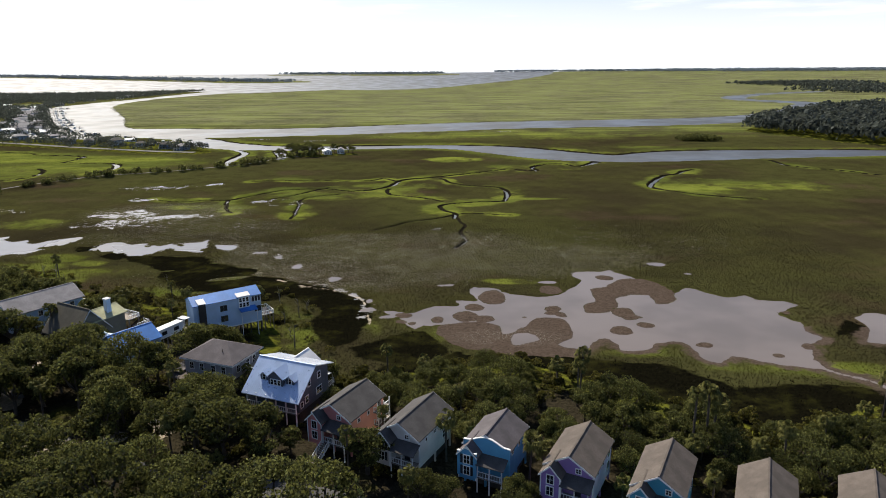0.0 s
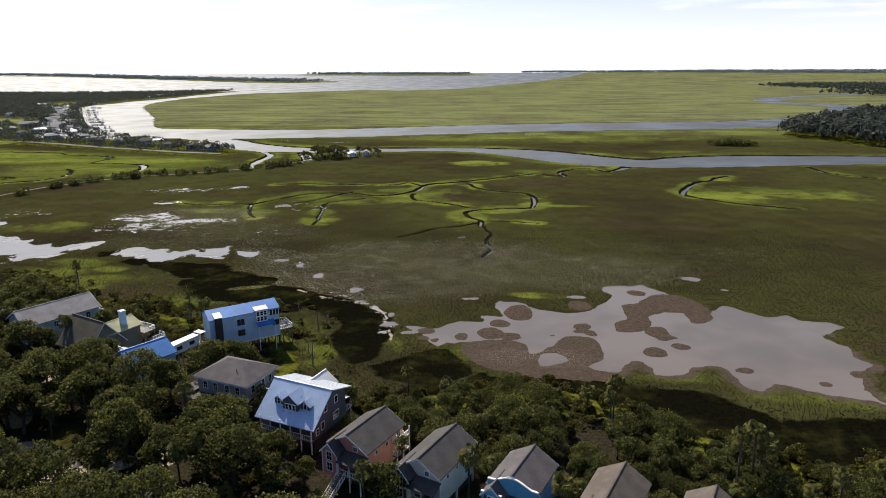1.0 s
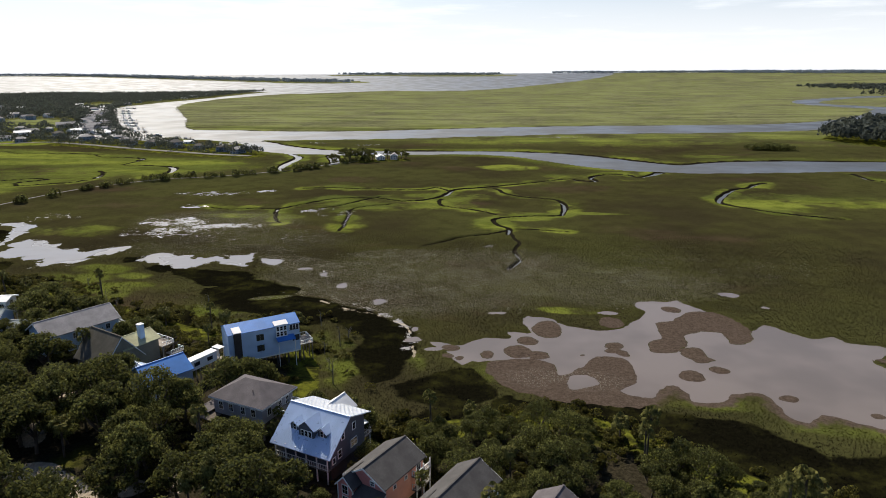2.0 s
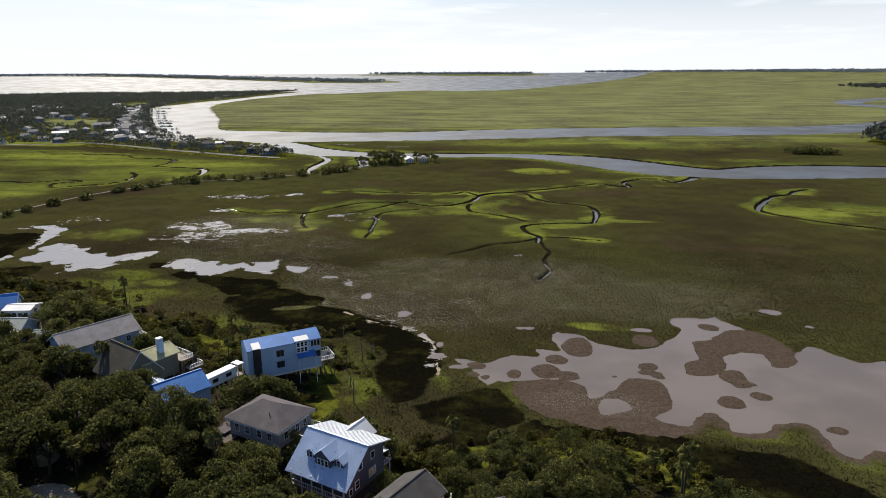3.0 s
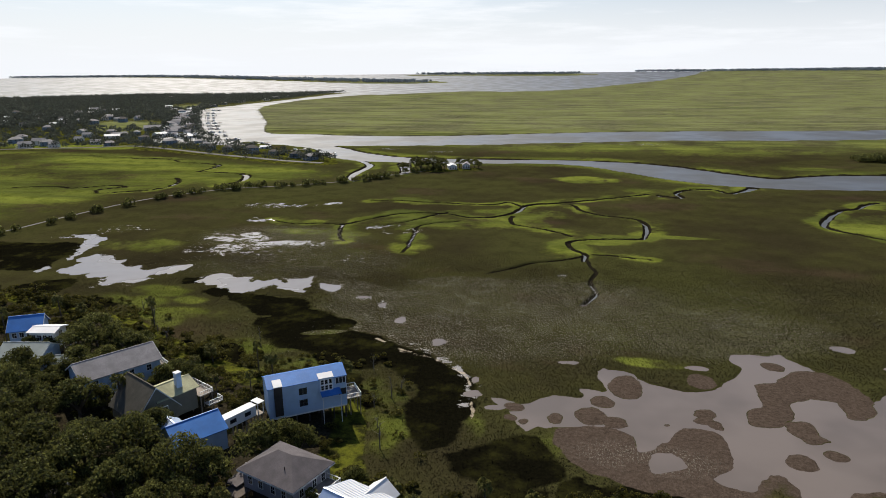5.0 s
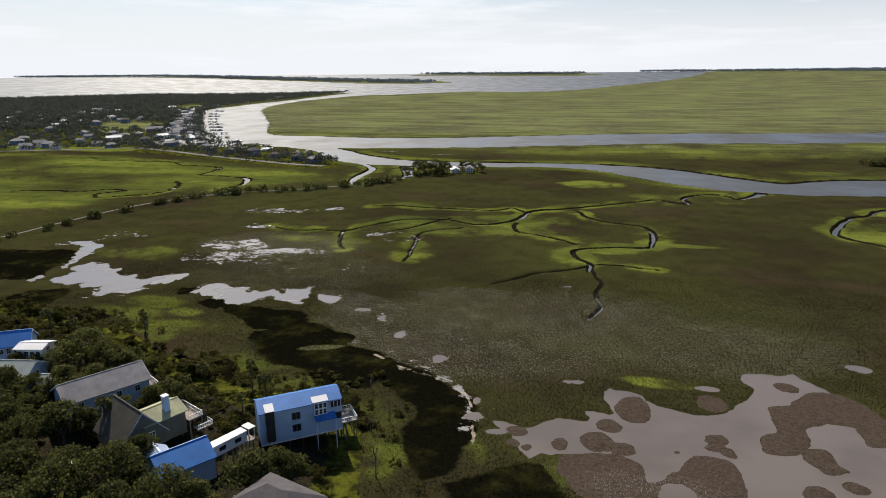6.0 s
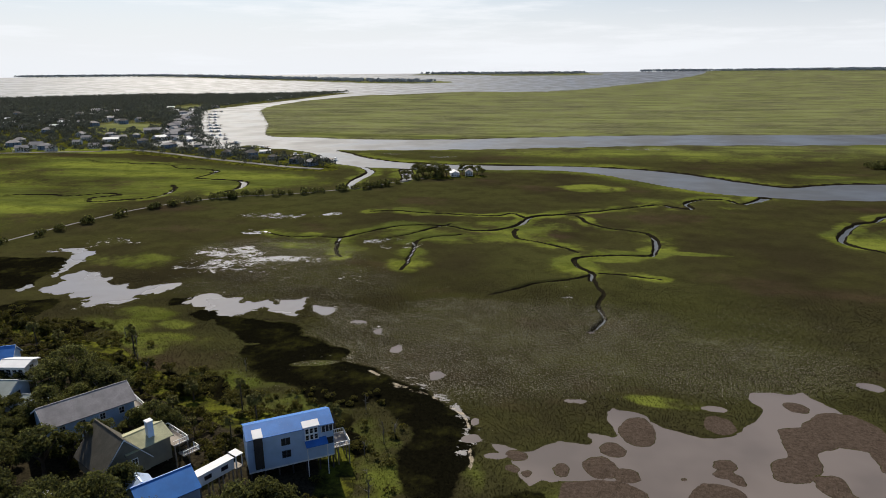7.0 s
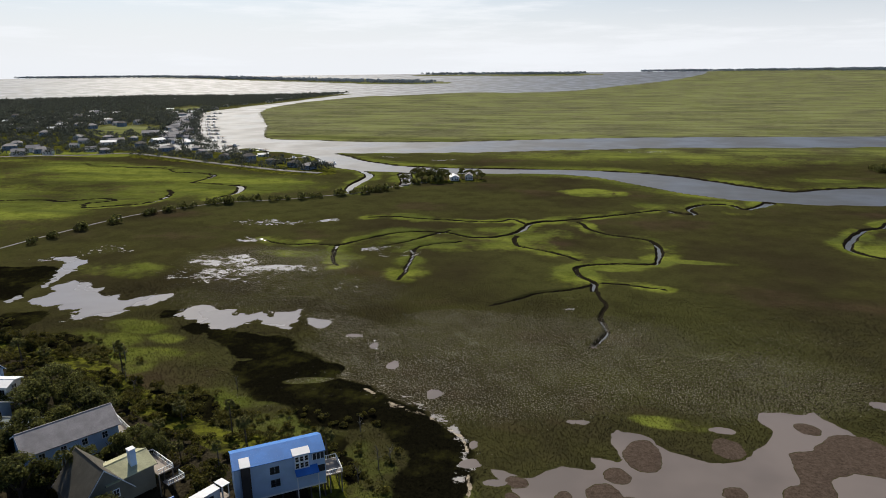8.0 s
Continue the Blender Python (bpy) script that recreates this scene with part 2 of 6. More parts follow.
# leaves of the horizon woods, blue-grey haze painted into the colour
haze_leaf = leaves("distant_haze_leaf", (0.16, 0.19, 0.22), (0.20, 0.235, 0.265), (0.22, 0.26, 0.29))
bark = paint("bark", (0.085, 0.070, 0.055), 0.9, 0.4, 6.0)
dead_wood = paint("dead_wood", (0.17, 0.155, 0.14), 0.9, 0.3, 6.0)
roof_slate = shingle("slate_grey_shingles", (0.225, 0.215, 0.218))
roof_grey = shingle("grey_shingles", (0.098, 0.088, 0.092))
roof_dark = shingle("dark_shingles", (0.070, 0.066, 0.064))
roof_pale = shingle("weathered_shingles", (0.100, 0.084, 0.072))
# one bronze roof, light and shade put into a pale and a dark tone
roof_bronze = shingle("bronze_roof", (0.34, 0.335, 0.21))
roof_bronze_shaded = shingle("shaded_bronze_roof", (0.085, 0.078, 0.060))
metal_roof = paint("standing_seam_metal", (0.42, 0.51, 0.66), 0.32, 0.08, 1.2, 0.3, 0.0, 0.5)
blue_metal = paint("blue_metal", (0.035, 0.165, 0.47), 0.5, 0.12, 1.2, 0.0, 0.0, 0.3)
green_metal = paint("green_grey_metal", (0.24, 0.27, 0.25), 0.5, 0.1, 1.2, 0.0, 0.0, 0.3)
white_metal = paint("white_metal", (0.58, 0.59, 0.60), 0.6, 0.06, 1.2, 0.0, 0.0, 0.25)
white_paint = paint("white_paint", (0.74, 0.74, 0.72), 0.55, 0.08)
window_glass = paint("window_glass", (0.020, 0.024, 0.030), 0.06, 0.1, 1.0, 0.0, 0.0, 0.8)
shutter_paint = paint("dark_shutter", (0.020, 0.022, 0.026), 0.6, 0.1)
timber = paint("grey_timber", (0.22, 0.19, 0.16), 0.85, 0.3, 5.0)
dark_timber = paint("dark_timber", (0.050, 0.042, 0.036), 0.85, 0.3, 5.0)
asphalt = paint("asphalt", (0.055, 0.054, 0.053), 0.9, 0.25, 2.0)
shell_road = paint("shell_road", (0.13, 0.123, 0.112), 0.95, 0.25, 1.0)

# ---- noise, distance fields and the ground sheet ----
def hash2(i, j, s):
    h = i * np.uint32(374761393) + j * np.uint32(668265263) + np.uint32(s * 982451653 & 0xFFFFFFFF)
    h = (h ^ (h >> np.uint32(13))) * np.uint32(1274126177)
    return ((h ^ (h >> np.uint32(16))) & np.uint32(0xFFFF)).astype(np.float32) / np.float32(65535)


def vnoise(x, y, s=0):
    i, j = np.floor(x), np.floor(y)
    u, v = (x - i).astype(np.float32), (y - j).astype(np.float32)
    i, j, one = i.astype(np.int32).astype(np.uint32), j.astype(np.int32).astype(np.uint32), np.uint32(1)
    u, v = u * u * (3 - 2 * u), v * v * (3 - 2 * v)
    a, b, c, d = hash2(i, j, s), hash2(i + one, j, s), hash2(i, j + one, s), hash2(i + one, j + one, s)
    return (a + (b - a) * u) * (1 - v) + (c + (d - c) * u) * v


def fbm(x, y, size, octaves=4, s=0):
    out, amp, tot = 0.0, 1.0, 0.0
    for o in range(octaves):
        out, tot = out + amp * vnoise(x / size, y / size, s + o), tot + amp
        amp, size = amp * 0.5, size * 0.47
    return out / tot - 0.5


def smooth(a, b, v):
    w = np.clip((v - a) / (b - a), 0, 1)
    return w * w * (3 - 2 * w)


def spline(pts, n=6):
    """Catmull-Rom through the control points, n steps a span."""
    p = np.array([pts[0], *pts, pts[-1]], float)
    out = []
    for k in range(1, len(p) - 2):
        a, b, c, d = p[k - 1], p[k], p[k + 1], p[k + 2]
        for t in np.arange(n) / n:
            out.append(0.5 * (2 * b + (c - a) * t + (2 * a - 5 * b + 4 * c - d) * t * t + (3 * b - a - 3 * c + d) * t ** 3))
    return np.array([*out, p[-2]])


def near_only(x, y, q, exact, wide, reach=70):
    """The exact distance near the outline's box, the distance to that box elsewhere."""
    (x0, y0), (x1, y1) = q[:, :2].min(0) - wide, q[:, :2].max(0) + wide
    away = np.hypot(np.maximum(np.maximum(x0 - x, x - x1), 0), np.maximum(np.maximum(y0 - y, y - y1), 0))
    near = away < reach
    out = away.astype(float)
    if near.any():
        out[near] = exact(x[near], y[near])
    return out


def close_to(x, y, a, b, reach):
    """Which of the points lie in the box round a span of an outline."""
    m = np.abs(y - (a[1] + b[1]) / 2) < abs(a[1] - b[1]) / 2 + reach
    m &= np.abs(x - (a[0] + b[0]) / 2) < abs(a[0] - b[0]) / 2 + reach
    return np.nonzero(m)[0]


def way_field(x, y, pts, n=5, reach=70):
    """Distance to a winding strip of points (x, y, half width); negative inside."""
    q = spline(pts, n)
    wide = q[:, 2].max()

    def exact(x, y):
        d = np.full(x.shape, float(reach))
        for a, b in zip(q[:-1], q[1:]):
            k = close_to(x, y, a, b, reach + wide)
            ab, u, v = b[:2] - a[:2], x[k] - a[0], y[k] - a[1]
            t = np.clip((u * ab[0] + v * ab[1]) / max(ab @ ab, 1e-9), 0, 1)
            d[k] = np.minimum(d[k], np.hypot(u - t * ab[0], v - t * ab[1]) - a[2] - t * (b[2] - a[2]))
        return d

    return near_only(x, y, q, exact, wide, reach)


def area_field(x, y, pts, n=3, reach=70):
    """Signed distance to a closed outline, rounded through its points; negative inside."""
    q = spline([*pts, pts[0]], n) if n > 1 else np.array([*pts, pts[0]], float)

    def exact(x, y):
        d, inside = np.full(x.shape, float(reach) ** 2), np.zeros(x.shape, bool)
        for a, b in zip(q[:-1], q[1:]):
            k = close_to(x, y, a, b, reach)
            ab, u, v = b - a, x[k] - a[0], y[k] - a[1]
            t = np.clip((u * ab[0] + v * ab[1]) / max(ab @ ab, 1e-9), 0, 1)
            d[k] = np.minimum(d[k], (u - t * ab[0]) ** 2 + (v - t * ab[1]) ** 2)
            if a[1] != b[1]:
                k = np.nonzero((a[1] > y) != (b[1] > y))[0]
                inside[k] ^= x[k] < a[0] + (y[k] - a[1]) / (b[1] - a[1]) * ab[0]
        return np.where(inside, -1, 1) * np.sqrt(d)

    return near_only(x, y, q, exact, 0.0, reach)


def blob(x, y, cx, cy, rx, ry, turn=0.0):
    """1 in the middle of an oval, 0 at its rim and outside."""
    c, s = math.cos(radians(turn)), math.sin(radians(turn))
    u, v = ((x - cx) * c + (y - cy) * s) / rx, (-(x - cx) * s + (y - cy) * c) / ry
    return 1 - smooth(0.45, 1.15, np.hypot(u, v))


# the plan: water first
RIVER_NORTH = [(-444.5, 712.8, 62), (-341.6, 713.4, 55), (-248.8, 711.9, 51), (-155.9, 729, 50), (-62.8, 764.8, 52), (61.5, 804.9, 52), (206.8, 828.7, 54), (342.1, 878.5, 42), (446.3, 972.7, 30), (540.2, 1108.4, 26), (581.9, 1176.3, 24)]
RIVER_BEND = [(-372.5, 702.9, 60), (-444.4, 759.2, 42), (-526.5, 877, 58), (-628.8, 1030.4, 66), (-730.9, 1203.9, 62), (-791.8, 1408.2, 44), (-811, 1662.3, 30), (-813.9, 1932.3, 50), (-795.7, 2165.2, 90)]
RIVER_SOUTH = [(-341.6, 690.7, 20), (-271.6, 641.6, 14), (-223.1, 588.2, 20), (-171.5, 564.7, 17), (-119.8, 561.8, 15), (-62.9, 569.3, 13), (-16.2, 568.5, 16), (30.4, 542.9, 26), (71.9, 506.8, 26), (113.4, 491.4, 21), (165.4, 507.2, 30), (248.6, 516.9, 25), (332, 517.3, 18), (436.3, 500.1, 16)]
FAR_CREEK = [(581.9, 1176.3, 29.7), (623.6, 1249.4, 35.1), (581.7, 1352.6, 29.7), (560.6, 1456, 24.3), (602.3, 1560.2, 27.0), (727, 1705.5, 24.3), (926.9, 1855.2, 27.0)]
SEA = [(-1756.9, 1692.7), (-1491.5, 1982), (-1180.8, 1996.3), (-1029.1, 2082.2), (-882.9, 2237.2), (-710.4, 2039.1), (-508.6, 2314.5), (-219.3, 2358), (30, 3001), (330, 3700), (560, 4700), (400, 6200), (-6200, 6200), (-6200, 1500), (-2600, 1560)]
CREEK_MAIN = [(88.5, 467.5, 3.0), (82.3, 458.1, 2.0), (71.9, 446.7, 1.1), (65.7, 458.1, 1.1), (52.2, 457, 1.1), (41.8, 443.5, 1.2), (42.9, 427.9, 1.0), (33.5, 430, 1.1), (26.3, 436.2, 0.9), (8.6, 422.6, 0.7), (-10, 409.1, 0.8), (-25.6, 398.7, 0.9), (-40.1, 390.4, 1.1), (-45.3, 370.7, 1.2), (-52.5, 358.2, 0.8), (-64.9, 353, 0.8), (-81.5, 361.2, 0.6), (-103.3, 356, 0.6), (-114.6, 341.5, 0.5), (-124, 326.9, 0.6), (-135.3, 327.9, 0.35), (-147.8, 323.8, 0.3), (-164.3, 329.9, 0.2)]
CREEK_LOOP = [(-17.3, 395.6, 0.4), (-15.2, 391.5, 0.5), (-11.1, 380.1, 0.5), (0.3, 370.8, 0.5), (16.9, 363.6, 0.6), (20, 346, 1.2), (19, 332.5, 0.9), (16.9, 325.3, 0.7), (0.3, 322.1, 0.5), (-13.1, 314.8, 0.5), (-13.1, 304.5, 0.6), (-6.9, 296.2, 0.8), (-5.9, 291, 1.1), (-6.9, 284.8, 0.4)]
CREEK_FORK = [(-5.9, 292, 0.5), (-13.1, 286.8, 0.5), (-18.3, 283.7, 0.45), (-25.6, 279.6, 0.45), (-32.8, 271.3, 0.35), (-40.1, 261.9, 0.2)]
CREEK_WEST = [(-69.1, 344.7, 0.3), (-81.5, 337.4, 0.35), (-86.7, 328.1, 0.4), (-83.6, 312.6, 0.5), (-81.5, 298.1, 0.4), (-80, 283.6, 0.25)]
CREEK_POOL = [(-124, 328, 0.6), (-122.9, 322.8, 0.9), (-118.8, 309.4, 0.4), (-110.5, 295.9, 0.25)]
CREEK_EAST = [(144.6, 432.5, 0.8), (136.3, 424.1, 1.2), (128, 411.7, 1.0), (117.6, 404.4, 1.2), (107.2, 384.6, 1.6), (101, 370.1, 1.5), (103.1, 358.7, 1.0), (110.4, 351.5, 0.9), (121.8, 341.1, 0.9), (144.7, 330.8, 0.8)]
CREEK_SIDE = [(-45.3, 360.3, 0.4), (-43.2, 344.8, 0.5), (-31.8, 337.6, 0.4), (-21.4, 331.4, 0.5), (-13.1, 323.1, 0.3)]
CREEK_THIN = [(-130.2, 385.9, 0.3), (-117.7, 391.1, 0.5), (-93.9, 388.1, 0.5), (-60.8, 388.2, 0.5), (-52.5, 396.5, 0.4), (-44.2, 386.2, 0.6)]
CREEK_LEVEE = [(-102.2, 330.1, 0.3), (-93.9, 340.5, 0.5), (-86.7, 354, 0.6), (-79.4, 365.4, 0.4)]
CREEK_FAR_EAST = [(212.2, 473.2, 1.2), (214.3, 447.3, 0.8), (223.7, 435.9, 0.7), (237.2, 421.4, 0.7), (253.9, 400.7, 0.6)]
CREEK_TAIL = [(-6.4, 294.1, 0.4), (2.1, 294.9, 0.4), (12.8, 293.1, 0.35), (19, 292.1, 0.2)]
CREEK_END = [(-5.9, 290, 0.35), (-4.4, 279.6, 0.3), (-1.8, 270.8, 0.4), (-3.2, 264.1, 0.35), (-2.9, 257.4, 0.4), (-1.3, 250.6, 0.35), (-1.8, 244.4, 0.35), (-4.6, 235, 0.15)]
CREEK_WEST_A = [(-385.1, 385.1, 0.4), (-367.6, 390.3, 0.7), (-351.1, 393.4, 0.8), (-340.8, 390.4, 0.8), (-324.3, 402.8, 0.8), (-315, 404.9, 0.9), (-308.8, 399.8, 1.1), (-318.1, 389.4, 0.7), (-315, 382.2, 0.8), (-307.8, 377.1, 0.6), (-294.4, 386.4, 0.8), (-285.1, 393.7, 0.9), (-281, 407.1, 1.2), (-287.1, 427.8, 1.1), (-299.5, 443.2, 0.5)]
CREEK_WEST_D = [(-470.3, 551.9, 0.5), (-439.5, 532.4, 0.8), (-417.9, 535.6, 0.7), (-397.3, 532.6, 0.9), (-378.8, 535.8, 1.2), (-364.4, 531.7, 1.3), (-339.7, 514.3, 1.0), (-323.2, 516.4, 1.0), (-306.7, 508.2, 2.0), (-300.5, 491.7, 1.4), (-300.5, 472.1, 0.9), (-287.1, 471.1, 0.9), (-267.5, 468.1, 1.2), (-254.1, 462, 2.4), (-244.8, 440.3, 1.6), (-247.9, 417.6, 0.8)]
CREEK_GATE = [(-207.6, 559.3, 2.0), (-182.8, 528.4, 3.0), (-178.7, 487.1, 3.0), (-174.6, 466.4, 2.2), (-164.3, 447.9, 1.0)]
CREEK_ISLAND = [(-158, 538.9, 5.0), (-146.7, 507.9, 4.0), (-142.5, 485.2, 3.0)]
PAN_EAST = [(-27, 171), (-24.6, 168.5), (-19.9, 169), (-14.9, 167.7), (-8.5, 172.3), (-3, 173), (-3.2, 177.6), (3.1, 178), (0, 188.2), (6.6, 189), (12, 183.5), (20.8, 181.2), (26.4, 183.5), (30.1, 188.3), (34.5, 196), (33, 201.8), (35, 206), (44.2, 205.5), (47, 207), (48, 190), (46, 170), (43, 147), (39.6, 143.9), (36.7, 144.4), (34, 150.8), (30.7, 149.1), (27.5, 144.1), (21.8, 146.8), (25.7, 151.5), (25.2, 162.4), (18.4, 163.8), (12.4, 155), (8.6, 153.8), (7.3, 158.9), (0.4, 161.1), (-11.3, 157.9), (-13.5, 155.9), (-19.2, 163.9)]
PAN_EAST_WIDE = [(44, 205.5), (46.8, 207.2), (51.5, 199.5), (54.6, 195.5), (58.5, 186.5), (60.3, 184.5), (65.6, 190.4), (69.3, 186), (74, 181.3), (79.8, 183.4), (82.5, 179.2), (88.3, 178.3), (91.7, 175.7), (86.8, 171.7), (82.3, 168.2), (85.6, 162.3), (84, 156.7), (86.3, 151.5), (81.6, 149), (79.7, 144), (77.6, 138.7), (77.9, 135.5), (70.7, 136.5), (64.5, 139.3), (61.4, 140.7), (57.3, 138.2), (54.2, 138.2), (52.5, 145), (52, 149), (49.3, 149.7), (44.6, 147.8), (41.6, 146.1), (40, 165), (40, 190)]
PAN_STRIP = [(77.5, 138, 1.0), (78.5, 134.5, 0.7), (81.4, 131.2, 0.5), (83.8, 129.6, 0.5), (86, 126.4, 0.6), (88, 121, 0.6)]
PAN_PEN = [(49.5, 198.5), (55.9, 197), (60.5, 187), (59.3, 181.9), (56.6, 176.3), (52.8, 176.5), (53.1, 183), (46, 182.7), (42, 179.4), (41.3, 173.6), (37.9, 169), (33.2, 168.4), (31.8, 171.6), (33.1, 175.7), (36, 177.7), (36.1, 182.5), (37.2, 187.8), (41.3, 191), (45, 195.7)]
PAN_POND = [(11, 152.1), (12.8, 153.3), (15.7, 153.6), (17, 152.4), (17.6, 149.8), (14.1, 147.1), (11.3, 146.9)]
PAN_FAR_EAST = [(101.2, 166), (107.2, 170.4), (112, 165), (108, 152), (98.5, 149.4), (95, 150.6), (100.1, 157)]
PAN_WEST = [(-206.7, 249.1), (-203.6, 257.4), (-186, 249.2), (-176.7, 243), (-166.4, 242.5), (-160.2, 251.3), (-152.9, 248.7), (-156.1, 240.5), (-160.2, 233.4), (-161.2, 221.3), (-165.8, 224.1), (-173.6, 219.2), (-179.8, 227.4), (-189.1, 226.9), (-196.4, 229.5), (-200.5, 232.6)]
PAN_WEST_TAIL = [(-244.9, 277, 1.0), (-234.6, 280.1, 1.8), (-225.3, 279.1, 2.6), (-219.1, 269.8, 2.4), (-213.9, 258.4, 1.6), (-209.8, 247, 1.6), (-207.7, 232.6, 1.0)]
PAN_MIDDLE = [(-141.6, 230.6), (-137.4, 241), (-130.7, 241), (-119.8, 236.9), (-114.1, 240), (-107.4, 237.9), (-102.2, 242.1), (-97.1, 234.9), (-100.2, 227.6), (-105.4, 229.7), (-112.1, 230.7), (-116.7, 224.5), (-122.9, 222.4), (-131.2, 225.5)]
PAN_SMALL = [(-75.3, 227.6, 2.6, 1.3), (-67.6, 221.4, 1.8, 2.6), (-57.7, 210.1, 1.6, 3.0), (-42.7, 196.6, 2.0, 2.6), (-6.9, 191.5, 2.2, 1.0), (24.2, 194.7, 2.4, 1.4), (62.6, 214.4, 2.4, 1.6), (69.9, 204.1, 2.0, 1.0), (-27.7, 169.7, 2.2, 1.6), (-21.4, 164.5, 2.0, 1.3), (-28.7, 176.9, 1.0, 1.6)]
# muddy islets inside the large pan: x, y, half sizes
ISLETS = [(-17.5, 165.4, 2.4, 2.4), (-17.3, 160.8, 1.6, 1.4), (-14.2, 159.9, 1.0, 1.1), (-8.1, 162.4, 1.8, 1.7), (-0.5, 164.9, 3.1, 3.5), (1.5, 171.9, 2.6, 3.1), (4.2, 163.5, 2.5, 2.5), (7.1, 180.1, 3.6, 6.2), (1.7, 159.5, 3.7, 1.6), (42.0, 168.6, 3.2, 3.4), (43.2, 165.4, 2.6, 2.2), (38.2, 156.3, 3.1, 2.7), (45.6, 159.3, 2.2, 2.0), (42.8, 199.2, 2.6, 2.5), (23.5, 171.0, 2.3, 2.0), (22.7, 167.9, 1.4, 1.6), (24.4, 166.3, 1.5, 1.7), (15.1, 164.6, 0.8, 0.9), (24.1, 187.2, 3.4, 4.0), (55.9, 147.5, 2.2, 1.4), (80, 147, 1.8, 1.6), (71, 141, 1.3, 1.2), (85.1, 169.4, 1.8, 1.5), (54.9, 181, 2.8, 3.4)]
CAUSEWAY = [(-311, 233.4, 2.2), (-278, 271.7, 2.2), (-271.7, 307.9, 2.2), (-265.5, 347.2, 2.2), (-255.2, 373.1, 2.2), (-231.4, 403.1, 2.2), (-200.4, 419.8, 2.2), (-174.6, 439.5, 2.2), (-156, 458.2, 2.2), (-142.5, 483.1, 2.4), (-125, 501.8, 3.0)]
TOWN_ROAD = [(-660.2, 536.5, 3), (-552.5, 580.3, 3), (-503.2, 595, 3), (-470.3, 613.7, 3), (-406.5, 592.4, 3), (-355.1, 569.9, 3), (-309.8, 552.6, 3), (-259.2, 534.3, 3), (-223.1, 526.2, 3)]
TOWN = [(-1931.3, 407), (-721.8, 474.5), (-578.2, 562.7), (-485.7, 588.9), (-413.8, 578.9), (-352, 556.5), (-269.6, 523.9), (-220, 517.9), (-212.8, 538.6), (-248.9, 575.6), (-300.4, 602.2), (-364.3, 646.2), (-418.8, 684.1), (-485.5, 762), (-603.3, 933), (-725.9, 1126), (-808.3, 1308.7), (-837.6, 1475.3), (-835.9, 1684.4), (-867.7, 1984.3), (-883.3, 2223), (-1029.5, 2072.8), (-1181.3, 1982.1), (-1491.7, 1972.2), (-1757, 1687.8), (-2600, 1540), (-2600, 700)]
FAR_ISLES = [[(-4350, 4160), (-3700, 4120), (-3000, 3830), (-2600, 3740), (-2500, 3900), (-3200, 4080), (-4000, 4330)], [(-2750, 3800), (-2200, 3600), (-1700, 3420), (-1200, 3210), (-900, 3230), (-780, 3320), (-1000, 3560), (-1700, 3800), (-2400, 3950)], [(-1300, 4250), (-600, 4150), (-100, 4200), (-200, 4500), (-1200, 4560)]]
UPLAND = [(-300, -200), (-311, 155.8), (-223.3, 202.5), (-187.1, 203.6), (-154, 197.5), (-131.2, 191.3), (-102.3, 176.8), (-79.5, 169.6), (-65, 170.7), (-48.4, 156.2), (-40.1, 133.4), (-25.6, 126.2), (-9, 132.4), (7.6, 136.6), (22.1, 130.4), (36.7, 120), (46, 113.8), (57.4, 109.6), (69.9, 114.8), (90.7, 121.1), (123.9, 117), (269.7, 125.4), (260, -200)]
RIDGE_ISLAND = [(-151.8, 489.3), (-142.5, 507.9), (-120.8, 516.3), (-96, 523.7), (-87.7, 515.4), (-104.3, 506), (-127, 495.6)]
EAST_WOOD = [(281.8, 698.6), (311, 624.1), (334, 567.2), (436.3, 552.1), (939.9, 585.9), (938.9, 1023.8), (644.9, 1052.3), (498.5, 967.9), (394.3, 832.2), (310.9, 748.6)]
LAWNS = [[(-680.4, 780.2), (-749.7, 906.1), (-710.9, 927), (-618.8, 876.3), (-577.9, 784), (-608.7, 747.8)], [(-899.3, 1213.4), (-949.8, 1408.4), (-883.6, 1396.9), (-822.8, 1223.5)], [(-721.6, 577.4), (-485.7, 584.8), (-454.9, 599.4), (-485.7, 619.8), (-721.6, 603.1)]]
PAN_POOL = [(-97.1, 238.5), (-88.3, 238.5), (-86.7, 232.8), (-89.8, 229.7), (-94, 232.8)]
